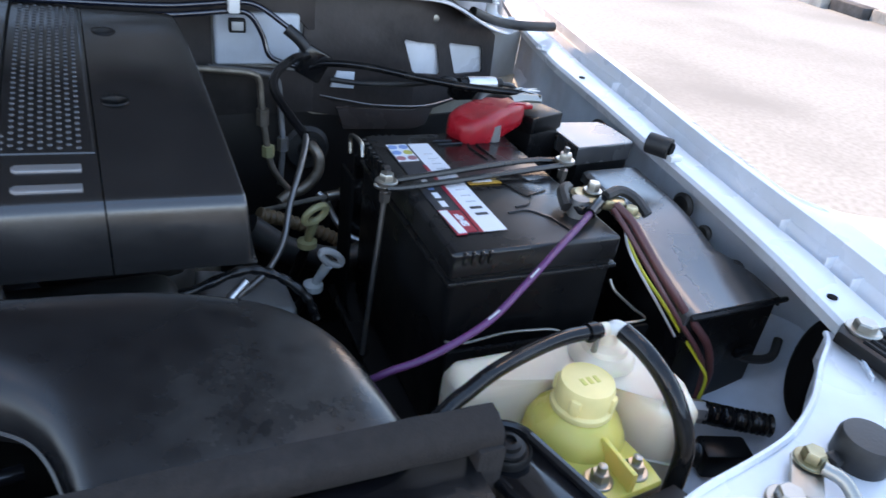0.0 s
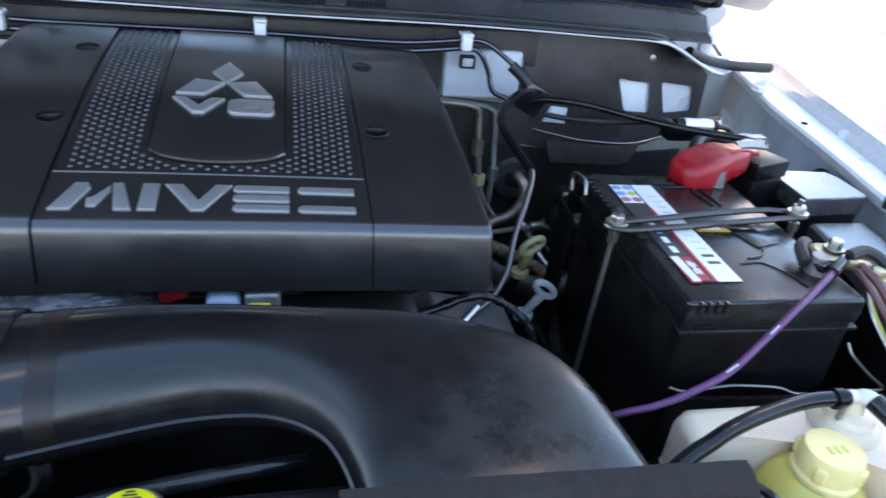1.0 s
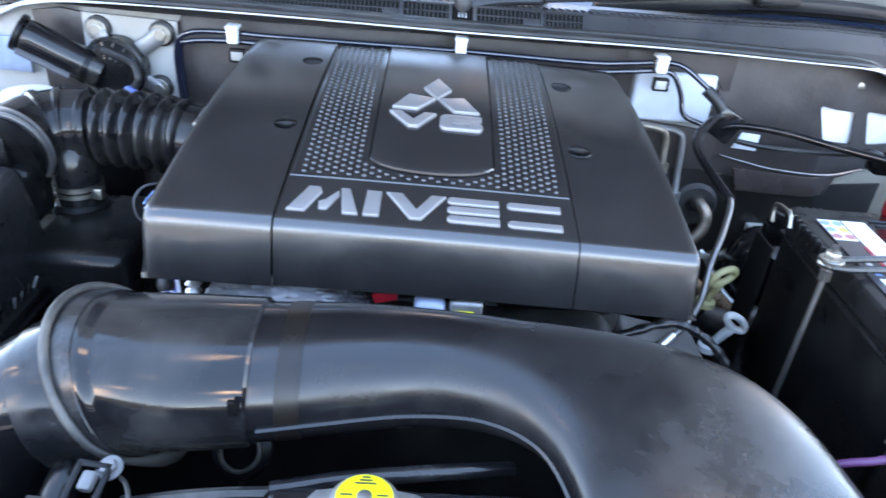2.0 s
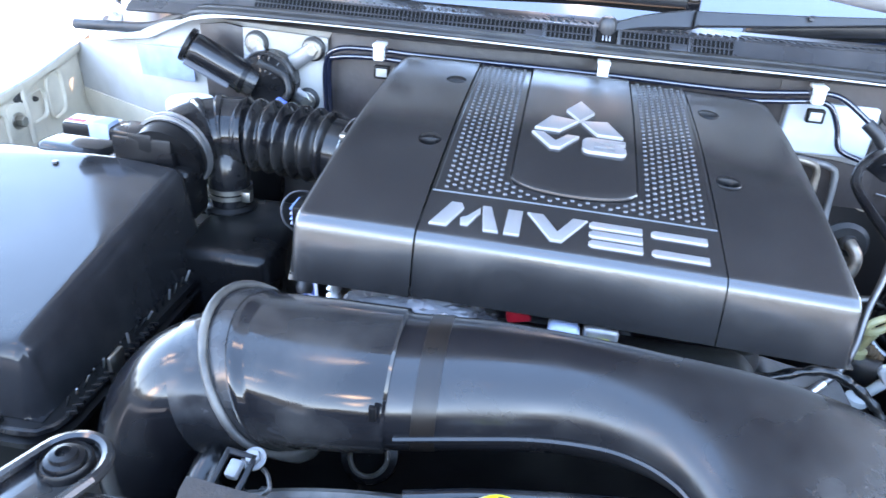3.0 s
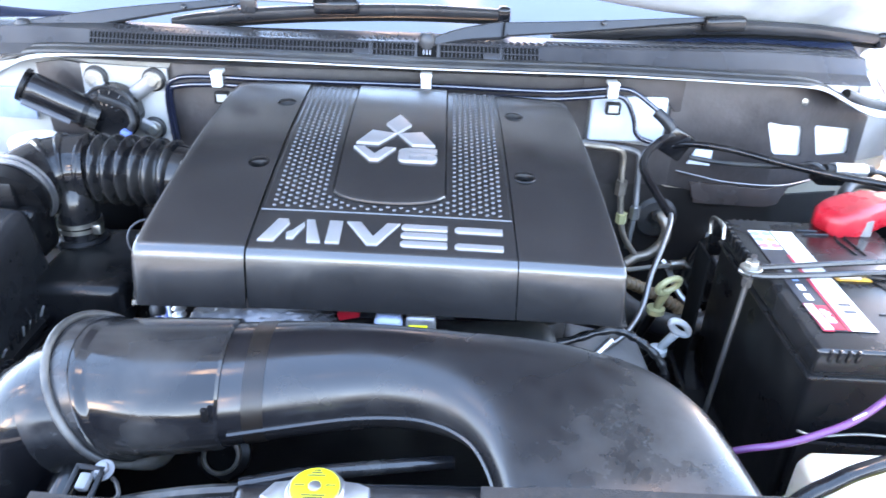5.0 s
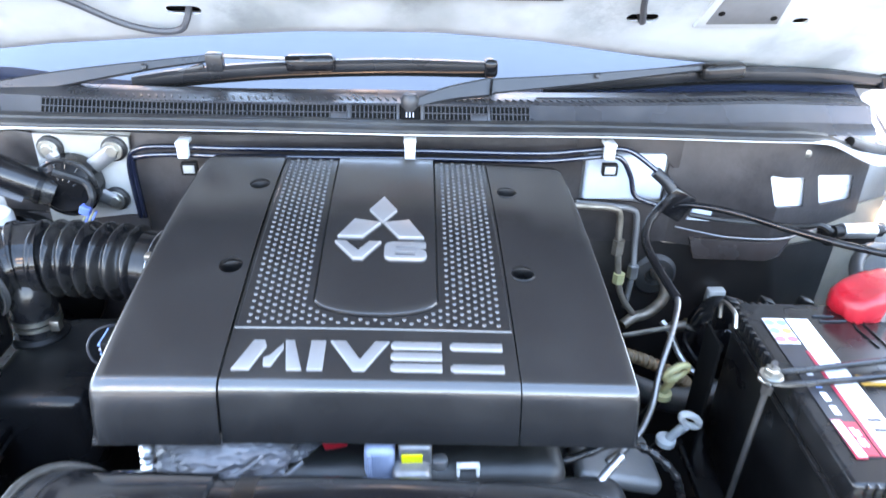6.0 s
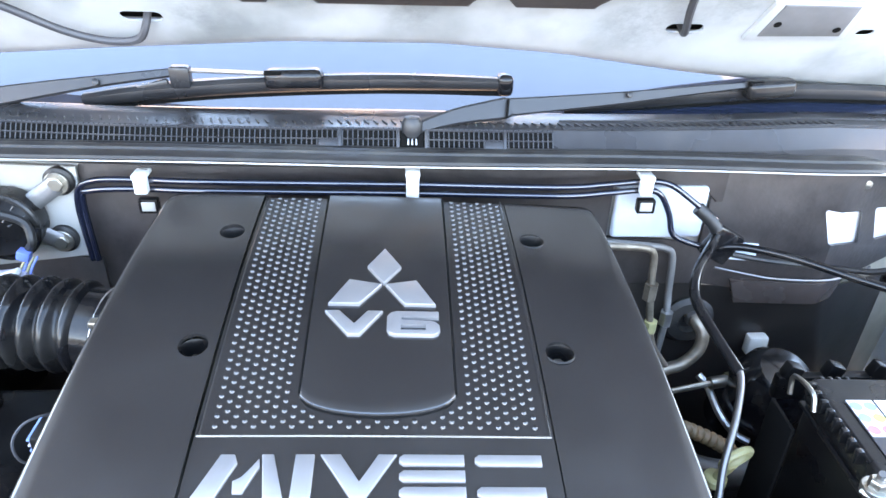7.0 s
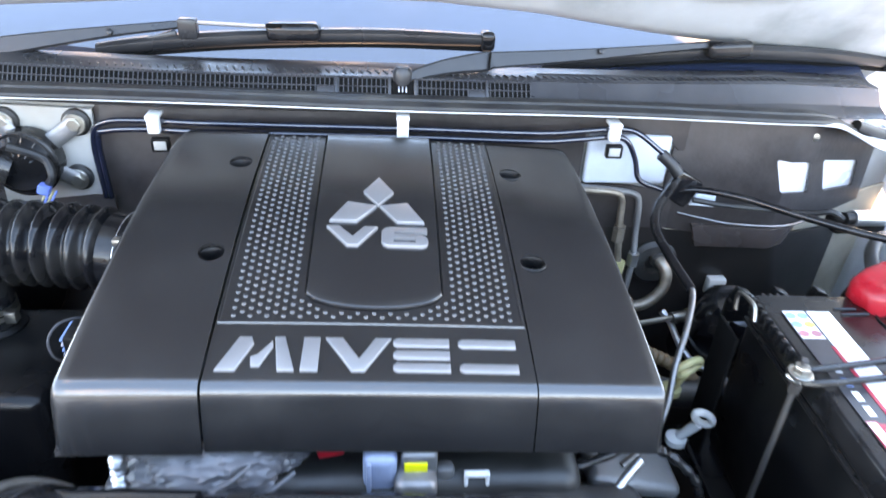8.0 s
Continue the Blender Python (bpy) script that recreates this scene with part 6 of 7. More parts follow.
part("wordmark_bar", bat(rbox((0.0205, 0.050, BT + 0.0018), (0.008, 0.042, 0.0006), 0, m=pose(0, 0, 0, 0, 0, 3))), M_LABEL, lab)
part("wordmark_bar", bat(rbox((0.0205, 0.050, BT + 0.0012), (0.010, 0.046, 0.0006), 0)), M_LABELRED, lab)
lettering("SMF", (0, 0), 0.022, 0.007, lab, M_LABEL, 0, "label_letters", 0.0006, BM @ Matrix.Translation((0.0325, 0.040, BT + 0.0018)) @ pose(0, 0, 0, 0, 0, 90) @ Matrix.Translation((0, -0.001, 0)))
for i in range(12):
    part("print_bar", bat(rbox((0.0545, 0.060 + 0.0125 * i, BT + 0.0018), (0.010 if i > 1 else 0.012, 0.0016 if i > 1 else 0.004, 0.0005), 0)), M_LABELDARK if i < 2 else M_GREYPRINT, lab)
for i in range(4):
    part("print_bar", bat(rbox((0.026, 0.085 + 0.018 * i, BT + 0.0013), (0.006, 0.011, 0.0006), 0)), M_LABELBLUE if i == 2 else M_LABEL, lab)
# terminals
for y, z in ((0.045, 0.0), (0.235, 0.0)):
    part("terminal_post", bat(lathe([(0.010, BT), (0.0085, BT + 0.018), (0.006, BT + 0.0185)], (0.150, y, 0), 18)), M_CAST, battery)

clamp = thing("battery_clamp", (0.48, -0.17, 0.97), "black steel hold-down bar with two threaded rods", "clamp")
bl_, br_ = V(0.372, -0.176, 0.983), V(0.588, -0.160, 0.983)
part("bar", tube([bl_ + V(-0.002, -0.008, 0), bl_ + V(0.03, -0.009, 0), br_ + V(-0.03, -0.008, 0.0), br_ + V(0.004, -0.006, 0)], 0.0034, 8, 3), M_BLACKGLOSS, clamp)
part("bar", tube([bl_ + V(0, 0.007, 0), bl_ + V(0.02, 0.008, 0), br_ + V(-0.05, 0.012, 0.0), br_ + V(0.002, 0.007, 0)], 0.0034, 8, 3), M_BLACKGLOSS, clamp)
part("bar", tube([bl_ + V(0.0, 0.007, 0), bl_ + V(-0.009, 0.0, 0), bl_ + V(-0.002, -0.008, 0)], 0.0036, 8, 4), M_STEEL, clamp)
for p, low in ((bl_, V(0.352, -0.20, 0.80)), (br_, V(0.60, -0.17, 0.80))):
    rod = part("rod", tube([p + V(0, 0, 0.018), p + V(0, 0, -0.01), low], 0.003, 8, 2), M_WORNSTEEL, clamp)
    part("nut", bolt(p + V(0, 0, 0.003), 0.0068, 0.009), M_STEEL, rod)
    part("washer", lathe([(0.011, 0), (0.011, 0.002), (0.006, 0.003)], p + V(0, 0, 0.001), 20), M_STEEL, rod)
    part("rod_nut", lathe([(0.0055, -0.018), (0.006, -0.008)], p, 6), M_WORNSTEEL, rod)
tray = thing("battery_tray", (0.47, -0.17, 0.74), "black steel battery tray with a bent front lip", "tray")
part("tray_floor", bat(rbox((BW / 2, BL / 2, 0.757), (BW + 0.05, BL + 0.05, 0.012), 0.004)), M_BLACK, tray)
part("tray_post", rbox((0.47, -0.17, 0.62), (0.14, 0.2, 0.26), 0.01), M_BLACK, tray)
part("heat_shield", bat(rbox((-0.016, 0.255, 0.84), (0.004, 0.045, 0.19), 0.0015)), M_DARK, tray)
part("shield_hook", bat(tube([(-0.013, 0.26, 0.955), (-0.013, 0.262, 0.975), (-0.010, 0.235, 0.978), (-0.010, 0.225, 0.965)], 0.0025, 6, 4)), M_STEEL, tray)

# ---- cables and boxes round the battery ----
pc = thing("positive_terminal_cover", (0.525, -0.04, 0.975), "soft red plastic cover over the positive terminal", "terminal cover")
bm = bmesh.new()
rings = []
for i in range(13):
    u = i / 12
    c = lerp([(0.0, (0.500, -0.062, 0.985)), (0.3, (0.525, -0.055, 0.988)), (0.7, (0.565, -0.042, 0.993)), (1.0, (0.600, -0.032, 0.996))], u)
    w = lerp([(0.0, 0.012), (0.08, 0.023), (0.35, 0.028), (0.7, 0.024), (0.93, 0.019), (1.0, 0.011)], u)
    h = lerp([(0.0, 0.008), (0.08, 0.016), (0.35, 0.020), (0.7, 0.020), (0.93, 0.014), (1.0, 0.007)], u)
    ring = []
    for a in range(20):
        an = 2 * math.pi * a / 20
        f = lambda q: math.copysign(abs(q) ** 0.5, q)
        ring.append(bm.verts.new(Vector(c) + V(-0.25, 1, 0).normalized() * w * f(math.cos(an)) + V(0, 0, h * f(math.sin(an)) + 0.004 * noise.noise(V(u * 7, an * 1.5, 1)))))
    rings.append(ring)
skin(bm, rings)
part("cover_shell", bm, M_RED, pc, sharp=60)
part("cover_fold", tube([(0.515, -0.080, 0.992), (0.55, -0.066, 1.002), (0.575, -0.055, 1.012), (0.60, -0.045, 1.008)], 0.0025, 6, 5), M_RED, pc)
part("cover_tab", rbox((0.606, -0.034, 1.002), (0.022, 0.012, 0.006), 0.002), M_RED, pc)

link = thing("fusible_link_box", (0.63, -0.03, 0.93), "tall black fuse link box with a lid joint", "fuse box")
part("body", rbox((0.632, -0.018, 0.948), (0.056, 0.050, 0.05), 0.004, 2, pose(0, 0, 0, 0, 0, 18)), M_BLACK, link)
part("lid", rbox((0.632, -0.018, 0.981), (0.060, 0.054, 0.022), 0.003, 2, pose(0, 0, 0, 0, 0, 18)), M_BLACK, link)
part("stem", rbox((0.640, -0.028, 0.85), (0.040, 0.04, 0.16), 0.004), M_BLACK, link)
part("lug", tube([(0.60, -0.015, 1.003), (0.62, -0.012, 1.004), (0.645, -0.012, 1.002)], 0.006, 8, 3, flat=0.5), M_STEEL, link)

relay = thing("relay_box", (0.71, -0.08, 0.84), "square black relay box with a glossy flat lid", "relay box")
out = [(0.667, -0.085), (0.750, -0.079), (0.756, -0.074), (0.757, -0.020), (0.750, -0.004), (0.680, 0.002), (0.672, -0.004)]
part("body", prism(out, 0.80, 0.941, 0.0), M_BLACK, relay)
part("lid", prism([(x + (0.003 if x > 0.7 else -0.003), y) for x, y in out], 0.941, 0.964, 0.002), M_FUSELID, relay, "", 20)
part("bracket", rbox((0.71, -0.075, 0.70), (0.08, 0.05, 0.21), 0.004), M_BLACK, relay)

fuse = thing("fuse_box", (0.67, -0.25, 0.75), "long black fuse box with a sloping stepped lid", "fuse box")
FZ = [(-0.362, 0.914), (-0.34, 0.916), (-0.31, 0.920), (-0.27, 0.929), (-0.23, 0.938), (-0.20, 0.9415), (-0.105, 0.942)]


def fuse_edge(y):
    return lerp([(-0.362, (0.613, 0.740)), (-0.325, (0.620, 0.741)), (-0.300, (0.625, 0.733)), (-0.282, (0.629, 0.722)), (-0.212, (0.643, 0.731)), (-0.105, (0.664, 0.748))], y)


grid = []
for i in range(30):
    y = -0.362 + 0.257 * i / 29
    a, b = fuse_edge(y)
    z = smooth_lerp(FZ, y, 0.008)
    grid.append([V(a - 0.002, y, z - 0.012), V(a, y, z - 0.003), V(a + 0.004, y, z)] + [V(a + 0.004 + (b - a - 0.008) * k / 8, y, z) for k in range(1, 9)] + [V(b, y, z - 0.003), V(b + 0.002, y, z - 0.012)])
part("lid", slab(grid, 0.003), M_FUSELID, fuse, "polished black lid")
part("lid_lip", tube([(0.616, -0.3635, 0.9105), (0.68, -0.3645, 0.9105), (0.747, -0.3635, 0.9105)], 0.003, 6, 3), M_BLACK, fuse)
part("body", prism([(0.618, -0.360), (0.737, -0.360), (0.730, -0.31), (0.719, -0.282), (0.728, -0.212), (0.744, -0.107), (0.668, -0.107), (0.632, -0.28)], 0.74, 0.909, 0.0), M_BLACK, fuse)
part("body_riser", prism([(0.638, -0.262), (0.720, -0.262), (0.744, -0.107), (0.668, -0.107), (0.646, -0.21)], 0.905, 0.928, 0.0), M_BLACK, fuse)
for x in (0.712, 0.728):
    part("catch", rbox((x, -0.362, 0.885), (0.006, 0.004, 0.010), 0.001), M_BLACK, fuse)
part("catch", rbox((0.712, -0.364, 0.850), (0.024, 0.008, 0.010), 0.002), M_BLACK, fuse)
part("mount_leg", rbox((0.67, -0.24, 0.66), (0.06, 0.12, 0.18), 0.005), M_BLACK, fuse)

neg = thing("negative_terminal", (0.556, -0.255, 0.976), "corroded brass clamp on the negative post", "terminal")
part("clamp_ring", lathe([(0.016, 0.978), (0.017, 0.981), (0.017, 0.992), (0.013, 0.994), (0.010, 0.993)], (0.553, -0.250, 0), 20), M_BRASS, neg)
part("clamp_ear", rbox((0.572, -0.262, 0.987), (0.030, 0.016, 0.012), 0.003, m=pose(0, 0, 0, 0, 0, -35)), M_BRASS, neg)
part("clamp_ear", rbox((0.540, -0.262, 0.986), (0.020, 0.014, 0.010), 0.003, m=pose(0, 0, 0, 0, 0, 25)), M_BLACKGLOSS, neg)
part("bolt", bolt((0.583, -0.282, 0.984), 0.0065, 0.008), M_BRASS, neg)
part("bolt", bolt((0.560, -0.248, 0.994), 0.006, 0.010), M_STEEL, neg)
part("lug", tube([(0.565, -0.262, 0.995), (0.585, -0.258, 0.997), (0.598, -0.268, 0.992), (0.603, -0.285, 0.982)], 0.0055, 8, 5), M_RUBBER, neg)
part("boot", tube([(0.525, -0.258, 0.985), (0.530, -0.240, 0.992), (0.545, -0.228, 0.99)], 0.006, 8, 4), M_RUBBER, neg)


def cable(name, pts, r, mat, label, n=10):
    return single(name, tube(pts, r, n, 7), mat, label, "cable")


purple = thing("purple_cable", (0.43, -0.34, 0.95), "purple earth cable curving down to the front", "cable")
part("sheath", tube([(0.552, -0.268, 0.990), (0.521, -0.289, 0.985), (0.474, -0.317, 0.975), (0.436, -0.337, 0.962), (0.395, -0.358, 0.950), (0.356, -0.368, 0.940), (0.327, -0.373, 0.935), (0.305, -0.372, 0.930), (0.28, -0.365, 0.915)], lambda q: 0.0034 - 0.0006 * q, 10, 7), M_PURPLE, purple)
part("crimp", tube([(0.568, -0.258, 0.990), (0.552, -0.268, 0.990), (0.536, -0.279, 0.988)], 0.0055, 10, 4), M_RUBBERGLOSS, purple)
for a, b in (((0.452, -0.3300, 0.9715), (0.441, -0.3360, 0.9680)), ((0.402, -0.3565, 0.9562), (0.390, -0.3610, 0.9530))):
    part("print_bar", tube([a, b], 0.0009, 6, 1), M_GREYPRINT, purple)
cable("maroon_cable", [(0.572, -0.272, 0.990), (0.578, -0.292, 0.982), (0.584, -0.314, 0.965), (0.597, -0.337, 0.940), (0.619, -0.354, 0.910), (0.644, -0.368, 0.880), (0.660, -0.369, 0.850), (0.662, -0.371, 0.830), (0.655, -0.37, 0.78)], 0.0042, M_MAROON, "dark red battery cable running down beside the fuse box")
cable("maroon_cable", [(0.566, -0.276, 0.988), (0.568, -0.292, 0.980), (0.575, -0.315, 0.962), (0.588, -0.338, 0.937), (0.610, -0.355, 0.905), (0.634, -0.369, 0.873), (0.650, -0.372, 0.845), (0.652, -0.375, 0.80)], 0.0026, M_MAROON, "thin dark red cable beside the battery cable")
cable("yellow_wire", [(0.584, -0.282, 0.965), (0.584, -0.292, 0.955), (0.591, -0.312, 0.935), (0.606, -0.338, 0.910), (0.622, -0.355, 0.885), (0.643, -0.372, 0.855), (0.652, -0.378, 0.835), (0.65, -0.378, 0.79)], 0.0018, M_YELLOWWIRE, "thin yellow wire beside the maroon cable", 8)
cable("grey_wire", [(0.580, -0.284, 0.968), (0.579, -0.296, 0.955), (0.584, -0.314, 0.938), (0.598, -0.340, 0.910), (0.612, -0.356, 0.885)], 0.0014, M_ALU, "thin grey wire beside the yellow wire", 8)
cable("battery_cable", [(0.645, -0.012, 1.002), (0.62, 0.010, 1.003), (0.57, 0.045, 1.000), (0.52, 0.090, 0.998), (0.465, 0.140, 0.998), (0.42, 0.175, 0.992), (0.39, 0.19, 0.98)], 0.0048, M_RUBBERGLOSS, "black cable sweeping from the battery to the firewall")
cable("earth_hose", [(0.575, 0.010, 0.955), (0.585, 0.045, 0.975), (0.62, 0.075, 0.980), (0.67, 0.08, 0.97)], 0.008, M_RUBBER, "grey black hose behind the battery")
frayed = thing("cable_end", (0.64, 0.0, 1.0), "frayed grey braid at the end of a cable", "cable end")
for i in range(9):
    a = V(0.618 + 0.002 * (i % 4), 0.000 + 0.0018 * i, 1.003 + 0.001 * (i % 3))
    part("strand", tube([a, a + V(0.012, -0.003 + 0.001 * (i % 5), 0.003), a + V(0.022 + 0.002 * (i % 3), -0.010 + 0.002 * (i % 6), 0.002 * (i % 4))], 0.0009, 5, 2), M_ALU, frayed)
shieldw = single("tray_wire", tube([(0.556, -0.308, 0.930), (0.560, -0.314, 0.920), (0.583, -0.320, 0.900), (0.601, -0.324, 0.885), (0.566, -0.322, 0.884), (0.514, -0.321, 0.884), (0.498, -0.314, 0.886), (0.480, -0.312, 0.888), (0.445, -0.310, 0.890), (0.405, -0.309, 0.886), (0.385, -0.309, 0.892)], 0.0014, 8, 4), M_STEEL, "bent bare wire edge in front of the battery", "wire")
shieldp = single("tray_guard", prism([(0.385, -0.316), (0.60, -0.332), (0.60, -0.328), (0.385, -0.311)], 0.70, 0.884, 0.001), M_BLACK, "black guard plate in front of the battery", "guard")

# sensor canister on the firewall
can = thing("inline_filter", (0.634, 0.15, 0.96), "pale metal cylinder in a fuel line", "filter")
part("body", tube([(0.612, 0.130, 0.976), (0.662, 0.138, 0.972)], 0.0105, 18, 1), M_ALU, can)
part("collar", tube([(0.600, 0.128, 0.976), (0.613, 0.130, 0.976)], 0.0085, 14, 1), M_BLACK, can)
part("collar", tube([(0.661, 0.138, 0.972), (0.674, 0.140, 0.971)], 0.0088, 14, 1), M_BLACK, can)
part("line", tube([(0.600, 0.128, 0.976), (0.585, 0.135, 0.982), (0.57, 0.15, 0.972), (0.53, 0.19, 0.956), (0.48, 0.21, 0.952), (0.44, 0.22, 0.955)], 0.004, 8, 5), M_RUBBER, can)
part("line", tube([(0.674, 0.140, 0.971), (0.70, 0.145, 0.965), (0.73, 0.15, 0.94)], 0.004, 8, 5), M_RUBBER, can)
part("saddle", rbox((0.635, 0.150, 0.958), (0.07, 0.03, 0.02), 0.004), M_BLACK, can)

# ---- coolant and steering reservoirs ----
tank = thing("coolant_reservoir", (0.455, -0.42, 0.78), "yellowed white plastic coolant reservoir with a hose on its cap", "reservoir")
out = [(0.354, -0.366), (0.366, -0.358), (0.50, -0.362), (0.530, -0.370), (0.541, -0.388), (0.540, -0.440), (0.528, -0.468), (0.508, -0.474), (0.490, -0.462), (0.478, -0.420), (0.462, -0.402), (0.366, -0.402), (0.354, -0.395)]
bm = prism(out, 0.74, 0.920, 0.012, seg=4)
body = part("bottle", bm, M_CREAM, tank, sharp=50)
part("seam", tube([(x, y, 0.868) for x, y in out + out[:1]], 0.0015, 6, 0), M_CREAM, tank)
capz = part("cap", lathe([(0.027, 0.914), (0.028, 0.918), (0.027, 0.925), (0.023, 0.929), (0.020, 0.930), (0.018, 0.934), (0.010, 0.937), (0.008, 0.945), (0.006, 0.95)], (0.486, -0.393, 0), 28), M_CREAM, tank)
part("spout", tube([(0.486, -0.393, 0.944), (0.482, -0.394, 0.949), (0.470, -0.395, 0.950)], 0.006, 10, 4), M_CREAM, capz)
part("spout", tube([(0.486, -0.393, 0.946), (0.488, -0.398, 0.952), (0.490, -0.405, 0.953)], 0.0065, 10, 4), M_WHITE, capz)
hose1 = thing("overflow_hose", (0.40, -0.40, 0.93), "black rubber overflow hose to the radiator", "hose")
part("hose", tube([(0.475, -0.395, 0.950), (0.440, -0.395, 0.950), (0.400, -0.402, 0.948), (0.367, -0.411, 0.945), (0.346, -0.418, 0.940), (0.328, -0.424, 0.935), (0.30, -0.435, 0.92)], 0.0062, 12, 6), M_RUBBERGLOSS, hose1)
part("hose_clip", tube([(0.470, -0.395, 0.950), (0.462, -0.395, 0.950)], 0.0083, 14, 1), M_BLACK, hose1)
part("clip_ears", rbox((0.468, -0.401, 0.942), (0.004, 0.004, 0.016), 0.001), M_STEEL, hose1)
hose2 = single("breather_hose", tube([(0.490, -0.404, 0.953), (0.495, -0.424, 0.949), (0.500, -0.444, 0.940), (0.506, -0.462, 0.923), (0.510, -0.478, 0.898), (0.506, -0.486, 0.870), (0.50, -0.49, 0.80)], 0.0078, 14, 7), M_RUBBERGLOSS, "thick glossy black hose over the reservoir", "hose")

steer = thing("steering_fluid_reservoir", (0.432, -0.455, 0.84), "yellowed round power steering reservoir with a pale yellow cap", "reservoir")
SX, SY = 0.440, -0.432
part("bottle", lathe([(0.030, 0.83), (0.038, 0.84), (0.0405, 0.860), (0.0405, 0.880), (0.0390, 0.892), (0.034, 0.902), (0.026, 0.909), (0.0215, 0.914)], (SX, SY, 0), 40), M_YELLOWTANK, steer, sharp=60)
cp = lathe([(0.0235, 0.912), (0.0245, 0.914), (0.0240, 0.917), (0.0218, 0.919), (0.0220, 0.934), (0.0205, 0.938), (0.012, 0.939)], (SX, SY, 0), 40)
sc = part("cap", cp, M_YELLOWCAP, steer, "pale yellow screw cap")
for i in range(4):
    an = radians(35 + 90 * i)
    part("cap_lug", rbox((SX + 0.0218 * math.cos(an), SY + 0.0218 * math.sin(an), 0.926), (0.006, 0.009, 0.014), 0.003, m=pose(0, 0, 0, 0, 0, 35 + 90 * i)), M_YELLOWCAP, sc)
for dx in (-0.006, 0.0, 0.006):
    part("print_bar", rbox((SX + dx, SY - 0.002, 0.9393), (0.003, 0.007, 0.0006), 0), M_YELLOWTANK, sc)
flange = part("bracket", prism([(0.405, -0.448), (0.470, -0.448), (0.474, -0.482), (0.472, -0.499), (0.410, -0.503)], 0.885, 0.891, 0.002), M_YELLOWTANK, steer)
part("bracket_rib", prism([(0.4395, -0.500), (0.4435, -0.500), (0.4435, -0.462), (0.4395, -0.462)], 0.890, 0.908, 0.001), M_YELLOWTANK, steer)
for x, y in ((0.4255, -0.4835), (0.4560, -0.4850)):
    nb = part("nut", bolt((x, y, 0.891), 0.0068, 0.009), M_STEEL, steer)
    part("stud", lathe([(0.0035, 0.900), (0.0035, 0.906), (0.0025, 0.9065)], (x, y, 0), 12), M_STEEL, nb)
part("stay", prism([(0.36, -0.510), (0.485, -0.500), (0.50, -0.54), (0.36, -0.56)], 0.86, 0.884, 0.002), M_BLACK, steer)
part("stay_lip", tube([(0.372, -0.470, 0.905), (0.385, -0.492, 0.902), (0.402, -0.512, 0.895), (0.41, -0.53, 0.90), (0.415, -0.545, 0.905)], 0.004, 8, 5), M_BLACKGLOSS, steer)

# hoses and loom in the headlamp corner
loom = thing("headlamp_loom", (0.65, -0.42, 0.80), "black corrugated loom with a silver taped plug", "wiring loom")
part("conduit", tube([(0.638, -0.395, 0.815), (0.665, -0.410, 0.812), (0.70, -0.430, 0.810)], lambda t: 0.011 + 0.0012 * math.sin(t * 90), 12, 24), M_RUBBERGLOSS, loom)
part("plug", tube([(0.600, -0.385, 0.822), (0.638, -0.395, 0.815)], 0.012, 8, 1), M_ALU, loom)
part("conduit", tube([(0.56, -0.40, 0.79), (0.60, -0.415, 0.795), (0.63, -0.42, 0.78)], lambda t: 0.012 + 0.0012 * math.sin(t * 80), 12, 20), M_RUBBERGLOSS, loom)
part("connector", rbox((0.645, -0.430, 0.785), (0.05, 0.03, 0.03), 0.004, m=pose(0, 0, 0, 0, 0, -20)), M_BLACK, loom)
part("wire", tube([(0.70, -0.35, 0.845), (0.725, -0.365, 0.838), (0.75, -0.372, 0.84), (0.77, -0.36, 0.85)], 0.005, 8, 5), M_RUBBER, loom)
# bracing bolts and fittings on the front corner
def panel_bolt(x, y, z, r, label="zinc plated bolt in the white panel", mat=None):
    return single("bolt", bolt((x, y, z), r, r * 1.1), mat or M_STEEL, label, "bolt", "body bolts")


latch = thing("pipe_bracket", (0.50, -0.565, 0.93), "steel pipe bracket bolted to the front corner", "bracket")
part("bolt", bolt((0.503, -0.567, 0.932), 0.009, 0.011), M_STEEL, latch)
part("bolt", bolt((0.5415, -0.5500, 0.940), 0.0075, 0.010), M_BRASS, latch)
part("pipe", tube([(0.538, -0.560, 0.945), (0.545, -0.572, 0.943), (0.546, -0.585, 0.936), (0.544, -0.60, 0.932)], 0.0048, 10, 6), M_STEEL, latch)
part("strap", rbox((0.530, -0.558, 0.9365), (0.04, 0.022, 0.004), 0.002, m=pose(0, 0, 0, 0, 0, 40)), M_STEEL, latch)
stop = thing("bonnet_stop", (0.582, -0.562, 0.93), "grey rubber bonnet stop on the front corner", "rubber stop")
part("buffer", lathe([(0.019, 0.930), (0.020, 0.932), (0.020, 0.950), (0.018, 0.954), (0.010, 0.9545)], (0.588, -0.556, 0), 28), M_RUBBER, stop)
part("tab", rbox((0.567, -0.552, 0.935), (0.014, 0.012, 0.008), 0.003), M_RUBBER, stop)
lamp = thing("headlamp_bracket", (0.72, -0.47, 0.94), "ribbed black plastic bracket bolted to the fender edge", "bracket")
part("arm", prism([(0.690, -0.452), (0.715, -0.440), (0.735, -0.452), (0.735, -0.56), (0.70, -0.60), (0.69, -0.58)], 0.936, 0.948, 0.004), M_BLACK, lamp)
for k in range(4):
    part("rib", tube([(0.698 + 0.009 * k, -0.472, 0.948), (0.700 + 0.009 * k, -0.56, 0.948)], 0.0022, 6, 2), M_BLACK, lamp)
part("bolt", bolt((0.713, -0.460, 0.948), 0.0095, 0.010), M_STEEL, lamp)
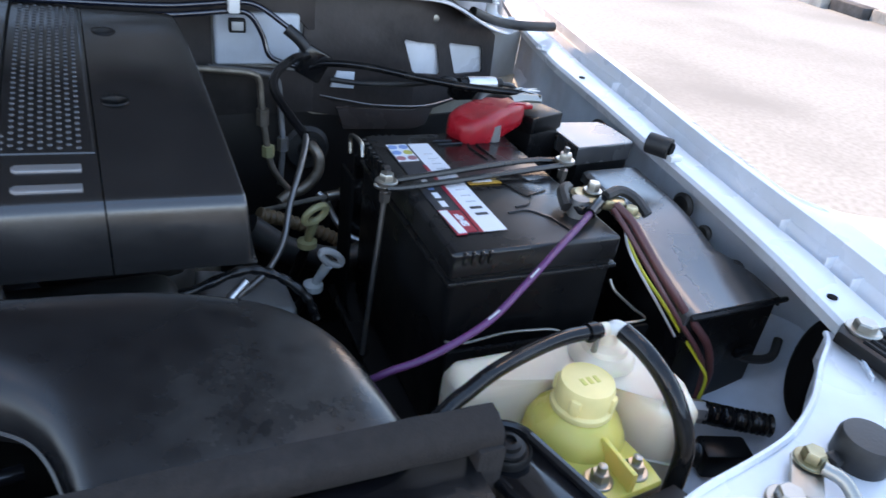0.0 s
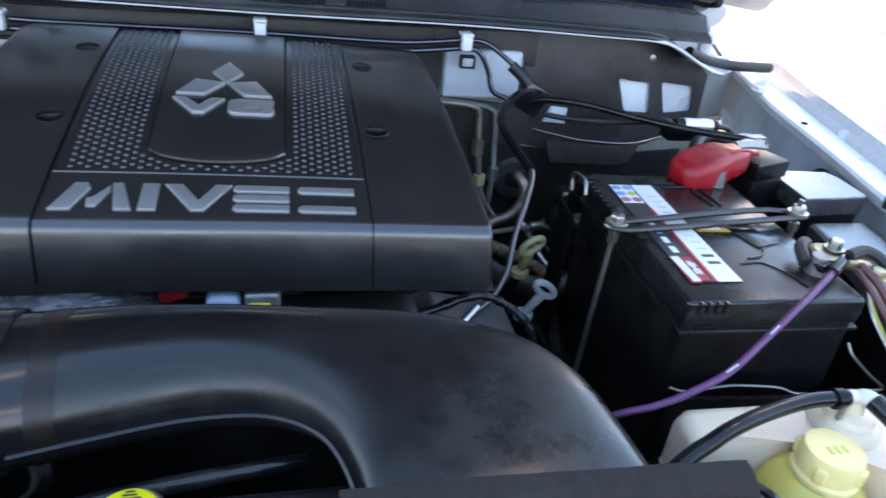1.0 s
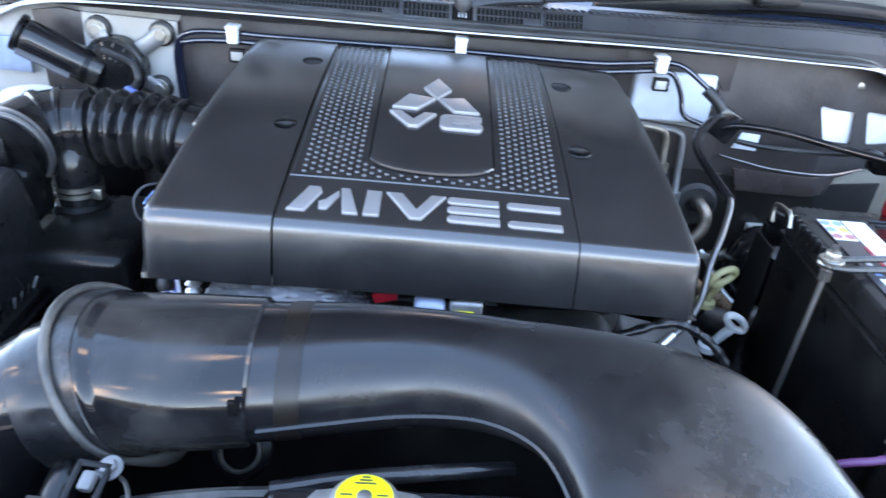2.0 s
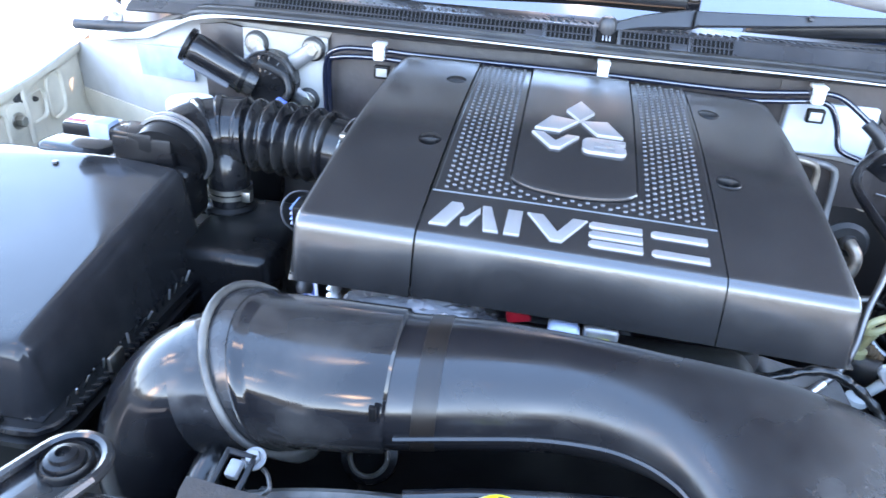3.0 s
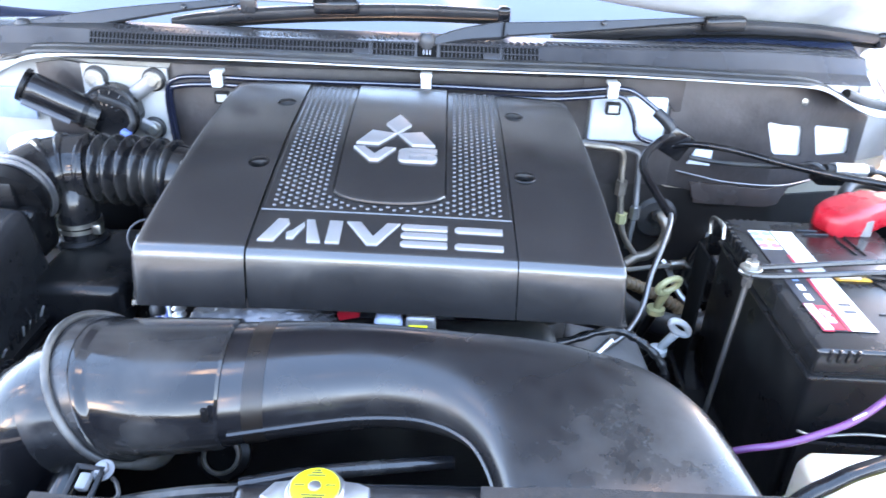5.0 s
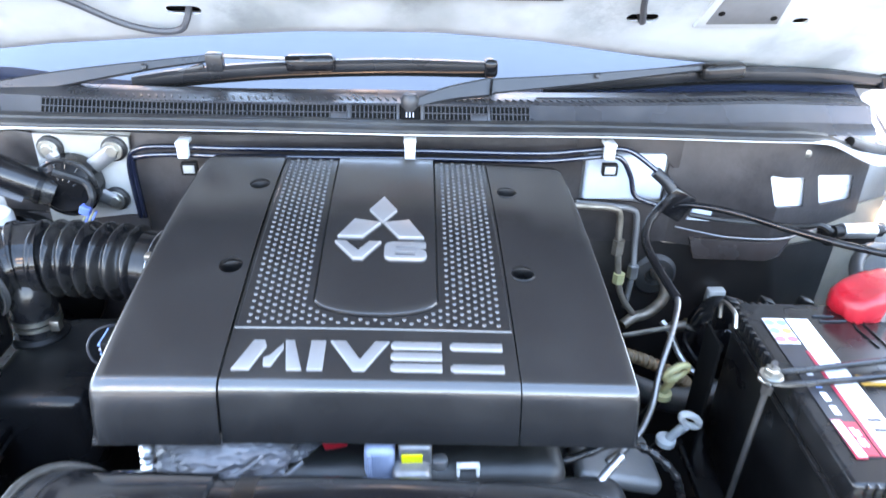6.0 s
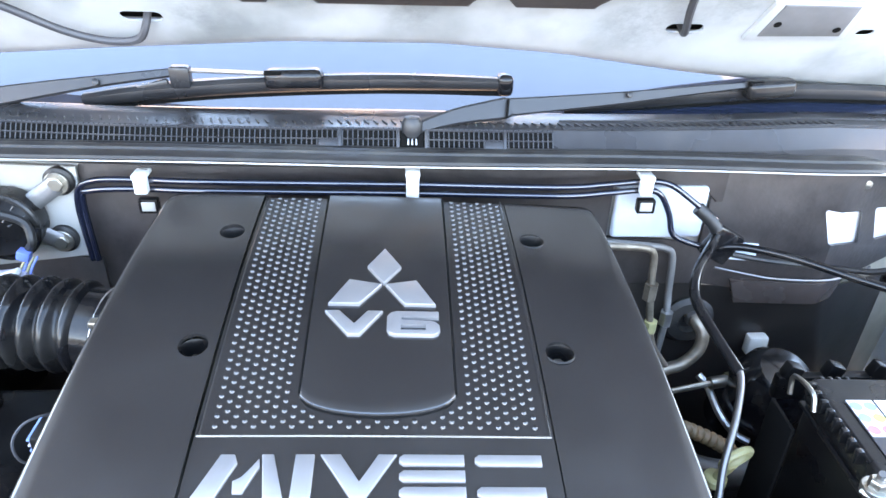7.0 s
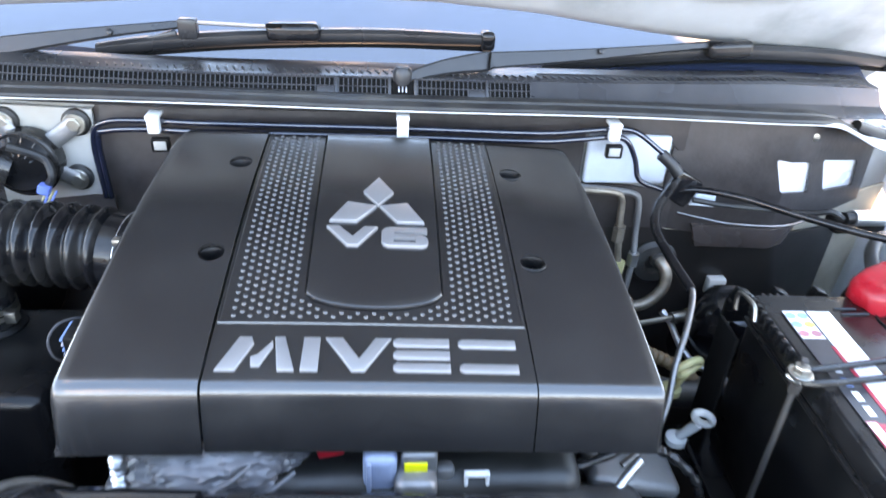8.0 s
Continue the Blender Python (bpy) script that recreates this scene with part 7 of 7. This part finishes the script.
for x, y, r in ((0.832, 0.278, 0.007), (0.735, -0.415, 0.0)):
    if r:
        panel_bolt(x, y, rail_z(y) + 0.001, r, "white painted bolt on the fender rail", M_PAINT)
for y in (-0.415, 0.14):
    single("rail_hole", lathe([(0.005, 0), (0.005, 0.0012)], (rail_x(y) + 0.018, y, rail_z(y) + 0.0006), 14), M_DARK, "small drain hole in the fender rail", "hole")
fc = thing("bonnet_bumper", (0.745, -0.135, 0.97), "black rubber bumper clipped to the fender rail", "rubber stop")
part("sleeve", tube([(0.735, -0.125, 0.985), (0.748, -0.150, 0.985)], 0.013, 18, 1), M_RUBBER, fc)
part("sleeve_core", tube([(0.746, -0.146, 0.985), (0.7495, -0.153, 0.985)], 0.008, 14, 1), M_DARK, fc)
part("clip", rbox((0.752, -0.157, 0.976), (0.018, 0.010, 0.008), 0.002), M_WHITE, fc)

# holes and clips on the right apron
for y, z, r in ((0.04, 0.925, 0.022), (-0.185, 0.925, 0.016), (-0.235, 0.915, 0.010), (-0.30, 0.905, 0.013)):
    single("grommet", lathe([(r, 0), (r * 1.05, 0.003), (r * 0.8, 0.006), (r * 0.3, 0.005)], (rail_x(y) + 0.008, y, z), 20, pose(0, 0, 0, 0, -90, 0)), M_RUBBER, "black rubber grommet in the inner fender", "grommet", "grommets")
for y, z, r in ((0.075, 0.925, 0.004), (0.205, 0.938, 0.004), (0.165, 0.952, 0.010)):
    single("grommet", lathe([(r, 0), (r * 1.05, 0.003), (r * 0.8, 0.006), (r * 0.3, 0.005)], (-rail_x(y) + 0.010, y, z), 20, pose(0, 0, 0, 0, 90, 0)), M_RUBBER, "black rubber grommet in the beige inner fender", "grommet", "grommets")

apron_bolt = thing("apron_bolt", (-0.79, 0.150, 0.93), "rusty bolt on a small plate in the beige inner fender", "bolt")
part("plate", prism(rounded(0.050, 0.036, 0.008, 4), 0, 0.003, 0.001, pose(-rail_x(0.15) + 0.011, 0.150, 0.922, 0, 90, 0)), M_BEIGE, apron_bolt)
part("bolt", bolt((-rail_x(0.15) + 0.014, 0.150, 0.922), 0.008, 0.012, pose(0, 0, 0, 0, 90, 0)), M_STEEL, apron_bolt)


def swage(y0, y1, z0, z1):
    """A rounded ridge pressed into the beige inner fender."""
    pts = [V(-rail_x(y) + 0.0125, y, z) for y, z in [((y0 + y1) / 2 + p, (z0 + z1) / 2 + q) for p, q in rounded(y1 - y0, z1 - z0, min(y1 - y0, z1 - z0) * 0.3, 4)]]
    return part("swage", tube(pts + pts[:1], 0.0032, 6, 0, flat=0.6), M_BEIGE, car, "pressed ridge of the inner fender")


swage(0.035, 0.125, 0.890, 0.942)
swage(0.182, 0.235, 0.905, 0.948)
swage(0.245, 0.300, 0.890, 0.960)
part("panel_joint", tube([V(-rail_x(0.172) + 0.016, 0.172, 0.972), V(-rail_x(0.172) + 0.016, 0.174, 0.93), V(-rail_x(0.172) + 0.016, 0.176, 0.88)], 0.006, 8, 3, flat=0.4, up=(1, 0, 0)), M_BEIGE, car, "folded sheet joint in the inner fender")

# ---- pipes and dipsticks beside the engine ----
def pipe_thing(name, pts, r, mat, label, cat="pipe", k=6):
    return single(name, tube(pts, r, 10, k), mat, label, cat)


pipe_thing("heater_pipe", [(0.330, -0.010, 0.980), (0.334, -0.033, 0.974), (0.318, -0.070, 0.955), (0.300, -0.100, 0.930), (0.286, -0.130, 0.905), (0.262, -0.160, 0.89), (0.23, -0.18, 0.88)], 0.0034, M_WORNSTEEL, "long bent bare steel pipe beside the engine")
pipe_thing("heater_hose", [(0.398, 0.190, 0.998), (0.366, 0.140, 1.010), (0.332, 0.090, 1.008), (0.320, 0.055, 0.999), (0.326, 0.010, 0.986), (0.334, -0.030, 0.975)], 0.0056, M_RUBBERGLOSS, "black rubber sleeve on the heater pipe", "hose")
ac = thing("air_conditioning_pipes", (0.33, 0.2, 0.8), "pair of dull alloy air conditioning pipes with hex unions", "pipes")
part("pipe", tube([(0.24, 0.205, 0.978), (0.29, 0.212, 0.972), (0.326, 0.217, 0.966), (0.338, 0.218, 0.955), (0.340, 0.214, 0.92), (0.346, 0.206, 0.86), (0.355, 0.200, 0.825), (0.380, 0.198, 0.790)], 0.0048, 10, 6), M_TAN, ac)
part("pipe", tube([(0.27, 0.218, 0.975), (0.33, 0.224, 0.966), (0.356, 0.227, 0.960), (0.366, 0.226, 0.948), (0.369, 0.222, 0.90), (0.370, 0.214, 0.86), (0.365, 0.208, 0.80)], 0.0046, 10, 6), M_CAST, ac)
part("union", lathe([(0.009, -0.012), (0.009, 0.012)], (0.341, 0.213, 0.905), 6), M_TAN, ac)
part("union", lathe([(0.0085, -0.010), (0.0085, 0.010)], (0.370, 0.214, 0.862), 6), M_ALU, ac)
part("union", lathe([(0.009, -0.008), (0.009, 0.008)], (0.347, 0.205, 0.856), 6), M_OLIVE, ac)
hb = thing("heater_connection", (0.42, 0.24, 0.80), "curled alloy heater pipe through a black rubber grommet", "pipe")
part("grommet", lathe([(0.034, 0), (0.036, 0.006), (0.030, 0.012), (0.016, 0.012), (0.012, 0.004)], (0.410, 0.238, 0.845), 28, pose(0, 0, 0, 90, 0, 0)), M_RUBBER, hb)
part("stub", tube([(0.412, 0.238, 0.853), (0.416, 0.222, 0.852), (0.424, 0.210, 0.838), (0.420, 0.204, 0.815), (0.400, 0.200, 0.795), (0.378, 0.198, 0.788), (0.36, 0.19, 0.78)], 0.0085, 12, 6), M_TAN, hb)
part("hose_clip", tube([(0.4135, 0.230, 0.853), (0.4155, 0.224, 0.852)], 0.0118, 16, 1), M_WORNSTEEL, hb)
sens = thing("pressure_sensor", (0.44, 0.15, 0.80), "steel line with a brass sensor", "sensor")
part("line", tube([(0.32, 0.13, 0.80), (0.38, 0.145, 0.80), (0.42, 0.155, 0.80)], 0.004, 8, 4), M_STEEL, sens)
part("body", tube([(0.42, 0.155, 0.80), (0.445, 0.160, 0.80)], 0.008, 12, 1), M_STEEL, sens)
part("hex", tube([(0.445, 0.160, 0.80), (0.457, 0.163, 0.80)], 0.0105, 6, 1), M_BRASS, sens)
part("line", tube([(0.415, 0.178, 0.795), (0.425, 0.165, 0.785), (0.430, 0.13, 0.77), (0.445, 0.11, 0.755), (0.46, 0.10, 0.75)], 0.005, 8, 5), M_ALU, sens)
pipe_thing("corrugated_loom", [(0.30, 0.05, 0.84), (0.35, 0.06, 0.815), (0.40, 0.055, 0.79), (0.42, 0.05, 0.77)], lambda t: 0.0085 + 0.0013 * math.sin(t * 120), M_COPPER, "brown corrugated wiring conduit", "conduit", 26)
pipe_thing("coolant_hose", [(0.28, 0.02, 0.84), (0.33, 0.02, 0.80), (0.40, 0.03, 0.77), (0.46, 0.06, 0.76)], 0.018, M_RUBBER, "thick black coolant hose", "hose")
pipe_thing("black_loom", [(0.10, -0.215, 0.90), (0.18, -0.200, 0.905), (0.235, -0.185, 0.912), (0.265, -0.19, 0.905), (0.29, -0.20, 0.885), (0.30, -0.205, 0.86)], lambda t: 0.0045 + 0.0007 * math.sin(t * 70), M_RUBBERGLOSS, "taped black wiring loom", "wiring loom", 12)
pipe_thing("grey_hose", [(0.195, -0.236, 0.885), (0.215, -0.216, 0.90), (0.235, -0.20, 0.91)], 0.0042, M_ALU, "short pale grey pipe")


def dipstick(at, mat, label, ring_r, lean, tip, wide=1.0, tall=0.72):
    t = thing("dipstick", (at[0], at[1], at[2] - 0.06), label, "dipstick")
    c = Vector(at)
    m = Matrix.Translation(c) @ lean
    part("handle", tube([m @ tip @ V(ring_r * wide * math.cos(a), 0, ring_r * tall * math.sin(a)) for a in [2 * math.pi * i / 20 for i in range(21)]], 0.0042, 8, 0), mat, t)
    part("stem", tube([m @ V(0, 0, -ring_r * 0.7), m @ V(-0.004, 0, -0.042)], lambda u: 0.006 - 0.001 * u, 10, 2), mat, t)
    part("collar", lathe([(0.005, -0.004), (0.0115, -0.002), (0.0115, 0.005), (0.006, 0.008)], m @ V(-0.004, 0, -0.05), 18), mat, t)
    part("guide_tube", tube([m @ V(-0.004, 0, -0.05), m @ V(-0.02, 0.0, -0.12), m @ V(-0.06, 0.02, -0.22)], 0.006, 10, 4), M_BLACK, t)
    return t


dipstick((0.341, -0.055, 0.890), M_OLIVE, "aged yellow plastic oil dipstick with a ring handle", 0.0140, pose(0, 0, 0, 18, 0, 0), pose(0, 0, 0, -4, -22, 18), 1.05, 0.70)
dipstick((0.347, -0.101, 0.859), M_PAINTDIRTY, "white plastic transmission dipstick with a loop handle", 0.0150, pose(0, 0, 0, 16, 14, 0), pose(0, 0, 0, -6, -58, 12), 0.44, 1.15)

canister = single("black_canister", lathe([(0.02, -0.09), (0.045, -0.08), (0.05, 0.0), (0.047, 0.03), (0.035, 0.045), (0.012, 0.05)], (0.490, 0.14, 0.800), 28, pose(0, 0, 0, 20, 10, 0)), M_BLACKGLOSS, "round glossy black canister behind the battery", "canister")
hook = single("harness_bracket", rbox((0.516, 0.232, 0.803), (0.028, 0.016, 0.030), 0.003), M_PAINTDIRTY, "small square steel clip on the firewall", "bracket")
rail = thing("rear_tray_bracket", (0.53, 0.02, 0.93), "black serrated bracket behind the battery", "bracket")
part("plate", rbox((0.50, 0.030, 0.905), (0.17, 0.012, 0.03), 0.003), M_BLACK, rail)
for x in (0.43, 0.475, 0.525, 0.57):
    part("hook", rbox((x, 0.030, 0.925), (0.018, 0.014, 0.018), 0.003, m=pose(0, 0, 0, 0, 20, 0)), M_BLACK, rail)

# ---- what shows under the front of the cover ----
foil = thing("crumpled_heat_wrap", (-0.125, -0.20, 0.90), "crumpled dusty translucent wrap round a pipe under the engine cover", "wrap")
bm = bmesh.new()
bmesh.ops.create_icosphere(bm, subdivisions=5, radius=1)
for v in bm.verts:
    d = v.co.copy()
    k = 1 + 0.20 * noise.noise(d * 2.3) + 0.16 * abs(noise.noise(d * 6 + V(3, 1, 0))) + 0.08 * abs(noise.noise(d * 15))
    v.co = V(-0.128 + d.x * 0.064 * k + 0.02 * d.z, -0.195 + d.y * 0.034 * k, 0.918 - 0.10 * d.x * 0.064 + d.z * 0.032 * k)
part("wrap", bm, M_FOIL, foil, sharp=25)
for dx, dz in ((0.0, 0.0), (0.034, -0.008)):
    part("fold", tube([(-0.180 + dx, -0.232, 0.905 + dz), (-0.150 + dx, -0.236, 0.914 + dz), (-0.115 + dx, -0.233, 0.931 + dz), (-0.095 + dx, -0.226, 0.944 + dz)], lambda u: 0.0035 - 0.002 * u, 6, 5, flat=0.7), M_FOIL, foil)
hook_arm = single("bent_bracket", tube([(-0.140, -0.245, 0.885), (-0.115, -0.246, 0.897), (-0.092, -0.246, 0.912), (-0.080, -0.244, 0.915), (-0.072, -0.242, 0.900), (-0.070, -0.24, 0.870)], 0.009, 8, 5, flat=0.45, up=(0, 1, 0)), M_BLACK, "black bent strap in front of the wrap", "bracket")
red = single("red_connector", rbox((-0.034, -0.206, 0.942), (0.022, 0.014, 0.010), 0.002, m=pose(0, 0, 0, 0, -14, 0)), M_RED, "small red wiring plug under the cover", "plug")
blue = thing("blue_connector", (0.006, -0.21, 0.89), "dusty pale blue sensor body under the cover", "sensor")
part("barrel", rbox((0.006, -0.212, 0.915), (0.028, 0.026, 0.060), 0.007, 3), M_PALEBLUE, blue)
part("rib", rbox((-0.003, -0.2255, 0.922), (0.004, 0.004, 0.040), 0.0015), M_PALEBLUE, blue)
part("wing", rbox((-0.012, -0.220, 0.902), (0.016, 0.014, 0.016), 0.005), M_CAST, blue)
part("collar", rbox((0.006, -0.212, 0.890), (0.034, 0.030, 0.010), 0.004), M_CAST, blue)
lab2 = thing("coil_plug", (0.042, -0.21, 0.88), "grey alloy housing with a yellow tag", "plug")
part("plug_body", rbox((0.038, -0.210, 0.915), (0.030, 0.024, 0.064), 0.005, 3), M_CAST, lab2)
part("lug", rbox((0.060, -0.214, 0.912), (0.016, 0.014, 0.030), 0.005), M_CAST, lab2)
part("tag", rbox((0.035, -0.2228, 0.930), (0.019, 0.002, 0.017), 0.0005), M_YELLOW, lab2)
frame_clip = thing("white_bracket", (0.086, -0.22, 0.88), "small white plastic loom clip", "clip")
for dx, dz, w, h in ((-0.009, 0.005, 0.003, 0.03), (0.009, 0.005, 0.003, 0.03), (0, 0.0185, 0.02, 0.003), (0, 0.001, 0.018, 0.003)):
    part("bar", rbox((0.086 + dx, -0.222, 0.905 + dz), (w, 0.006, h), 0.0008), M_WHITE, frame_clip)
single("throttle_cover", rbox((0.165, -0.235, 0.880), (0.14, 0.05, 0.05), 0.02, 4, pose(0, 0, 0, 0, 4, 4)), M_RUBBER, "rounded black rubber cover under the engine cover", "rubber cover")
single("coolant_cable", tube([(-0.10, -0.212, 0.925), (-0.07, -0.222, 0.905), (-0.02, -0.225, 0.90), (0.03, -0.222, 0.91)], 0.004, 8, 5), M_RUBBER, "black wire loop under the cover", "wire")
single("vacuum_spring", tube([(-0.205, -0.195, 0.965), (-0.205, -0.205, 0.915), (-0.205, -0.21, 0.87)], lambda t: 0.0062 + 0.0014 * math.sin(t * 100), 10, 30), M_ALU, "ribbed silver flexible pipe", "pipe")
side_loom = thing("injector_loom", (-0.24, -0.04, 0.95), "taped loom with white clips beside the cover", "wiring loom")
part("sleeve", tube([(-0.250, 0.03, 0.985), (-0.258, -0.02, 0.968), (-0.270, -0.06, 0.945), (-0.268, -0.10, 0.92), (-0.26, -0.13, 0.88)], lambda t: 0.008 + 0.0012 * math.sin(t * 60), 10, 16), M_RUBBER, side_loom)
for p in ((-0.262, -0.03, 0.972), (-0.272, -0.075, 0.948)):
    part("tie", rbox(p, (0.012, 0.010, 0.010), 0.002), M_WHITE, side_loom)
for k in range(5):
    part("wire", tube([(-0.272 + 0.003 * k, -0.095, 0.925), (-0.270 + 0.004 * k, -0.115, 0.900), (-0.262 + 0.004 * k, -0.13, 0.87)], 0.0022, 6, 4), M_BLUE if k % 2 else M_LABEL, side_loom)

# ---- throttle sensor plug beside the cover ----
plug = thing("sensor_plug", (-0.288, -0.055, 0.925), "black sensor plug with pale blue ribs and a looped wire", "plug")
part("plug_shell", rbox((-0.284, -0.055, 0.938), (0.018, 0.034, 0.026), 0.003), M_BLACK, plug)
for k in range(4):
    part("rib", rbox((-0.2942, -0.055, 0.929 + 0.006 * k), (0.003, 0.030, 0.0024), 0.0006), M_SKYPRINT if k % 2 else M_LILAC, plug, "pale blue rib")
part("wire", tube([(-0.290, -0.076, 0.925), (-0.298, -0.082, 0.938), (-0.300, -0.080, 0.955), (-0.294, -0.070, 0.965), (-0.282, -0.060, 0.966), (-0.27, -0.045, 0.955)], 0.0012, 6, 5), M_HOSEGREY, plug)
part("plug_stem", rbox((-0.270, -0.050, 0.915), (0.022, 0.022, 0.06), 0.003), M_BLACK, plug)
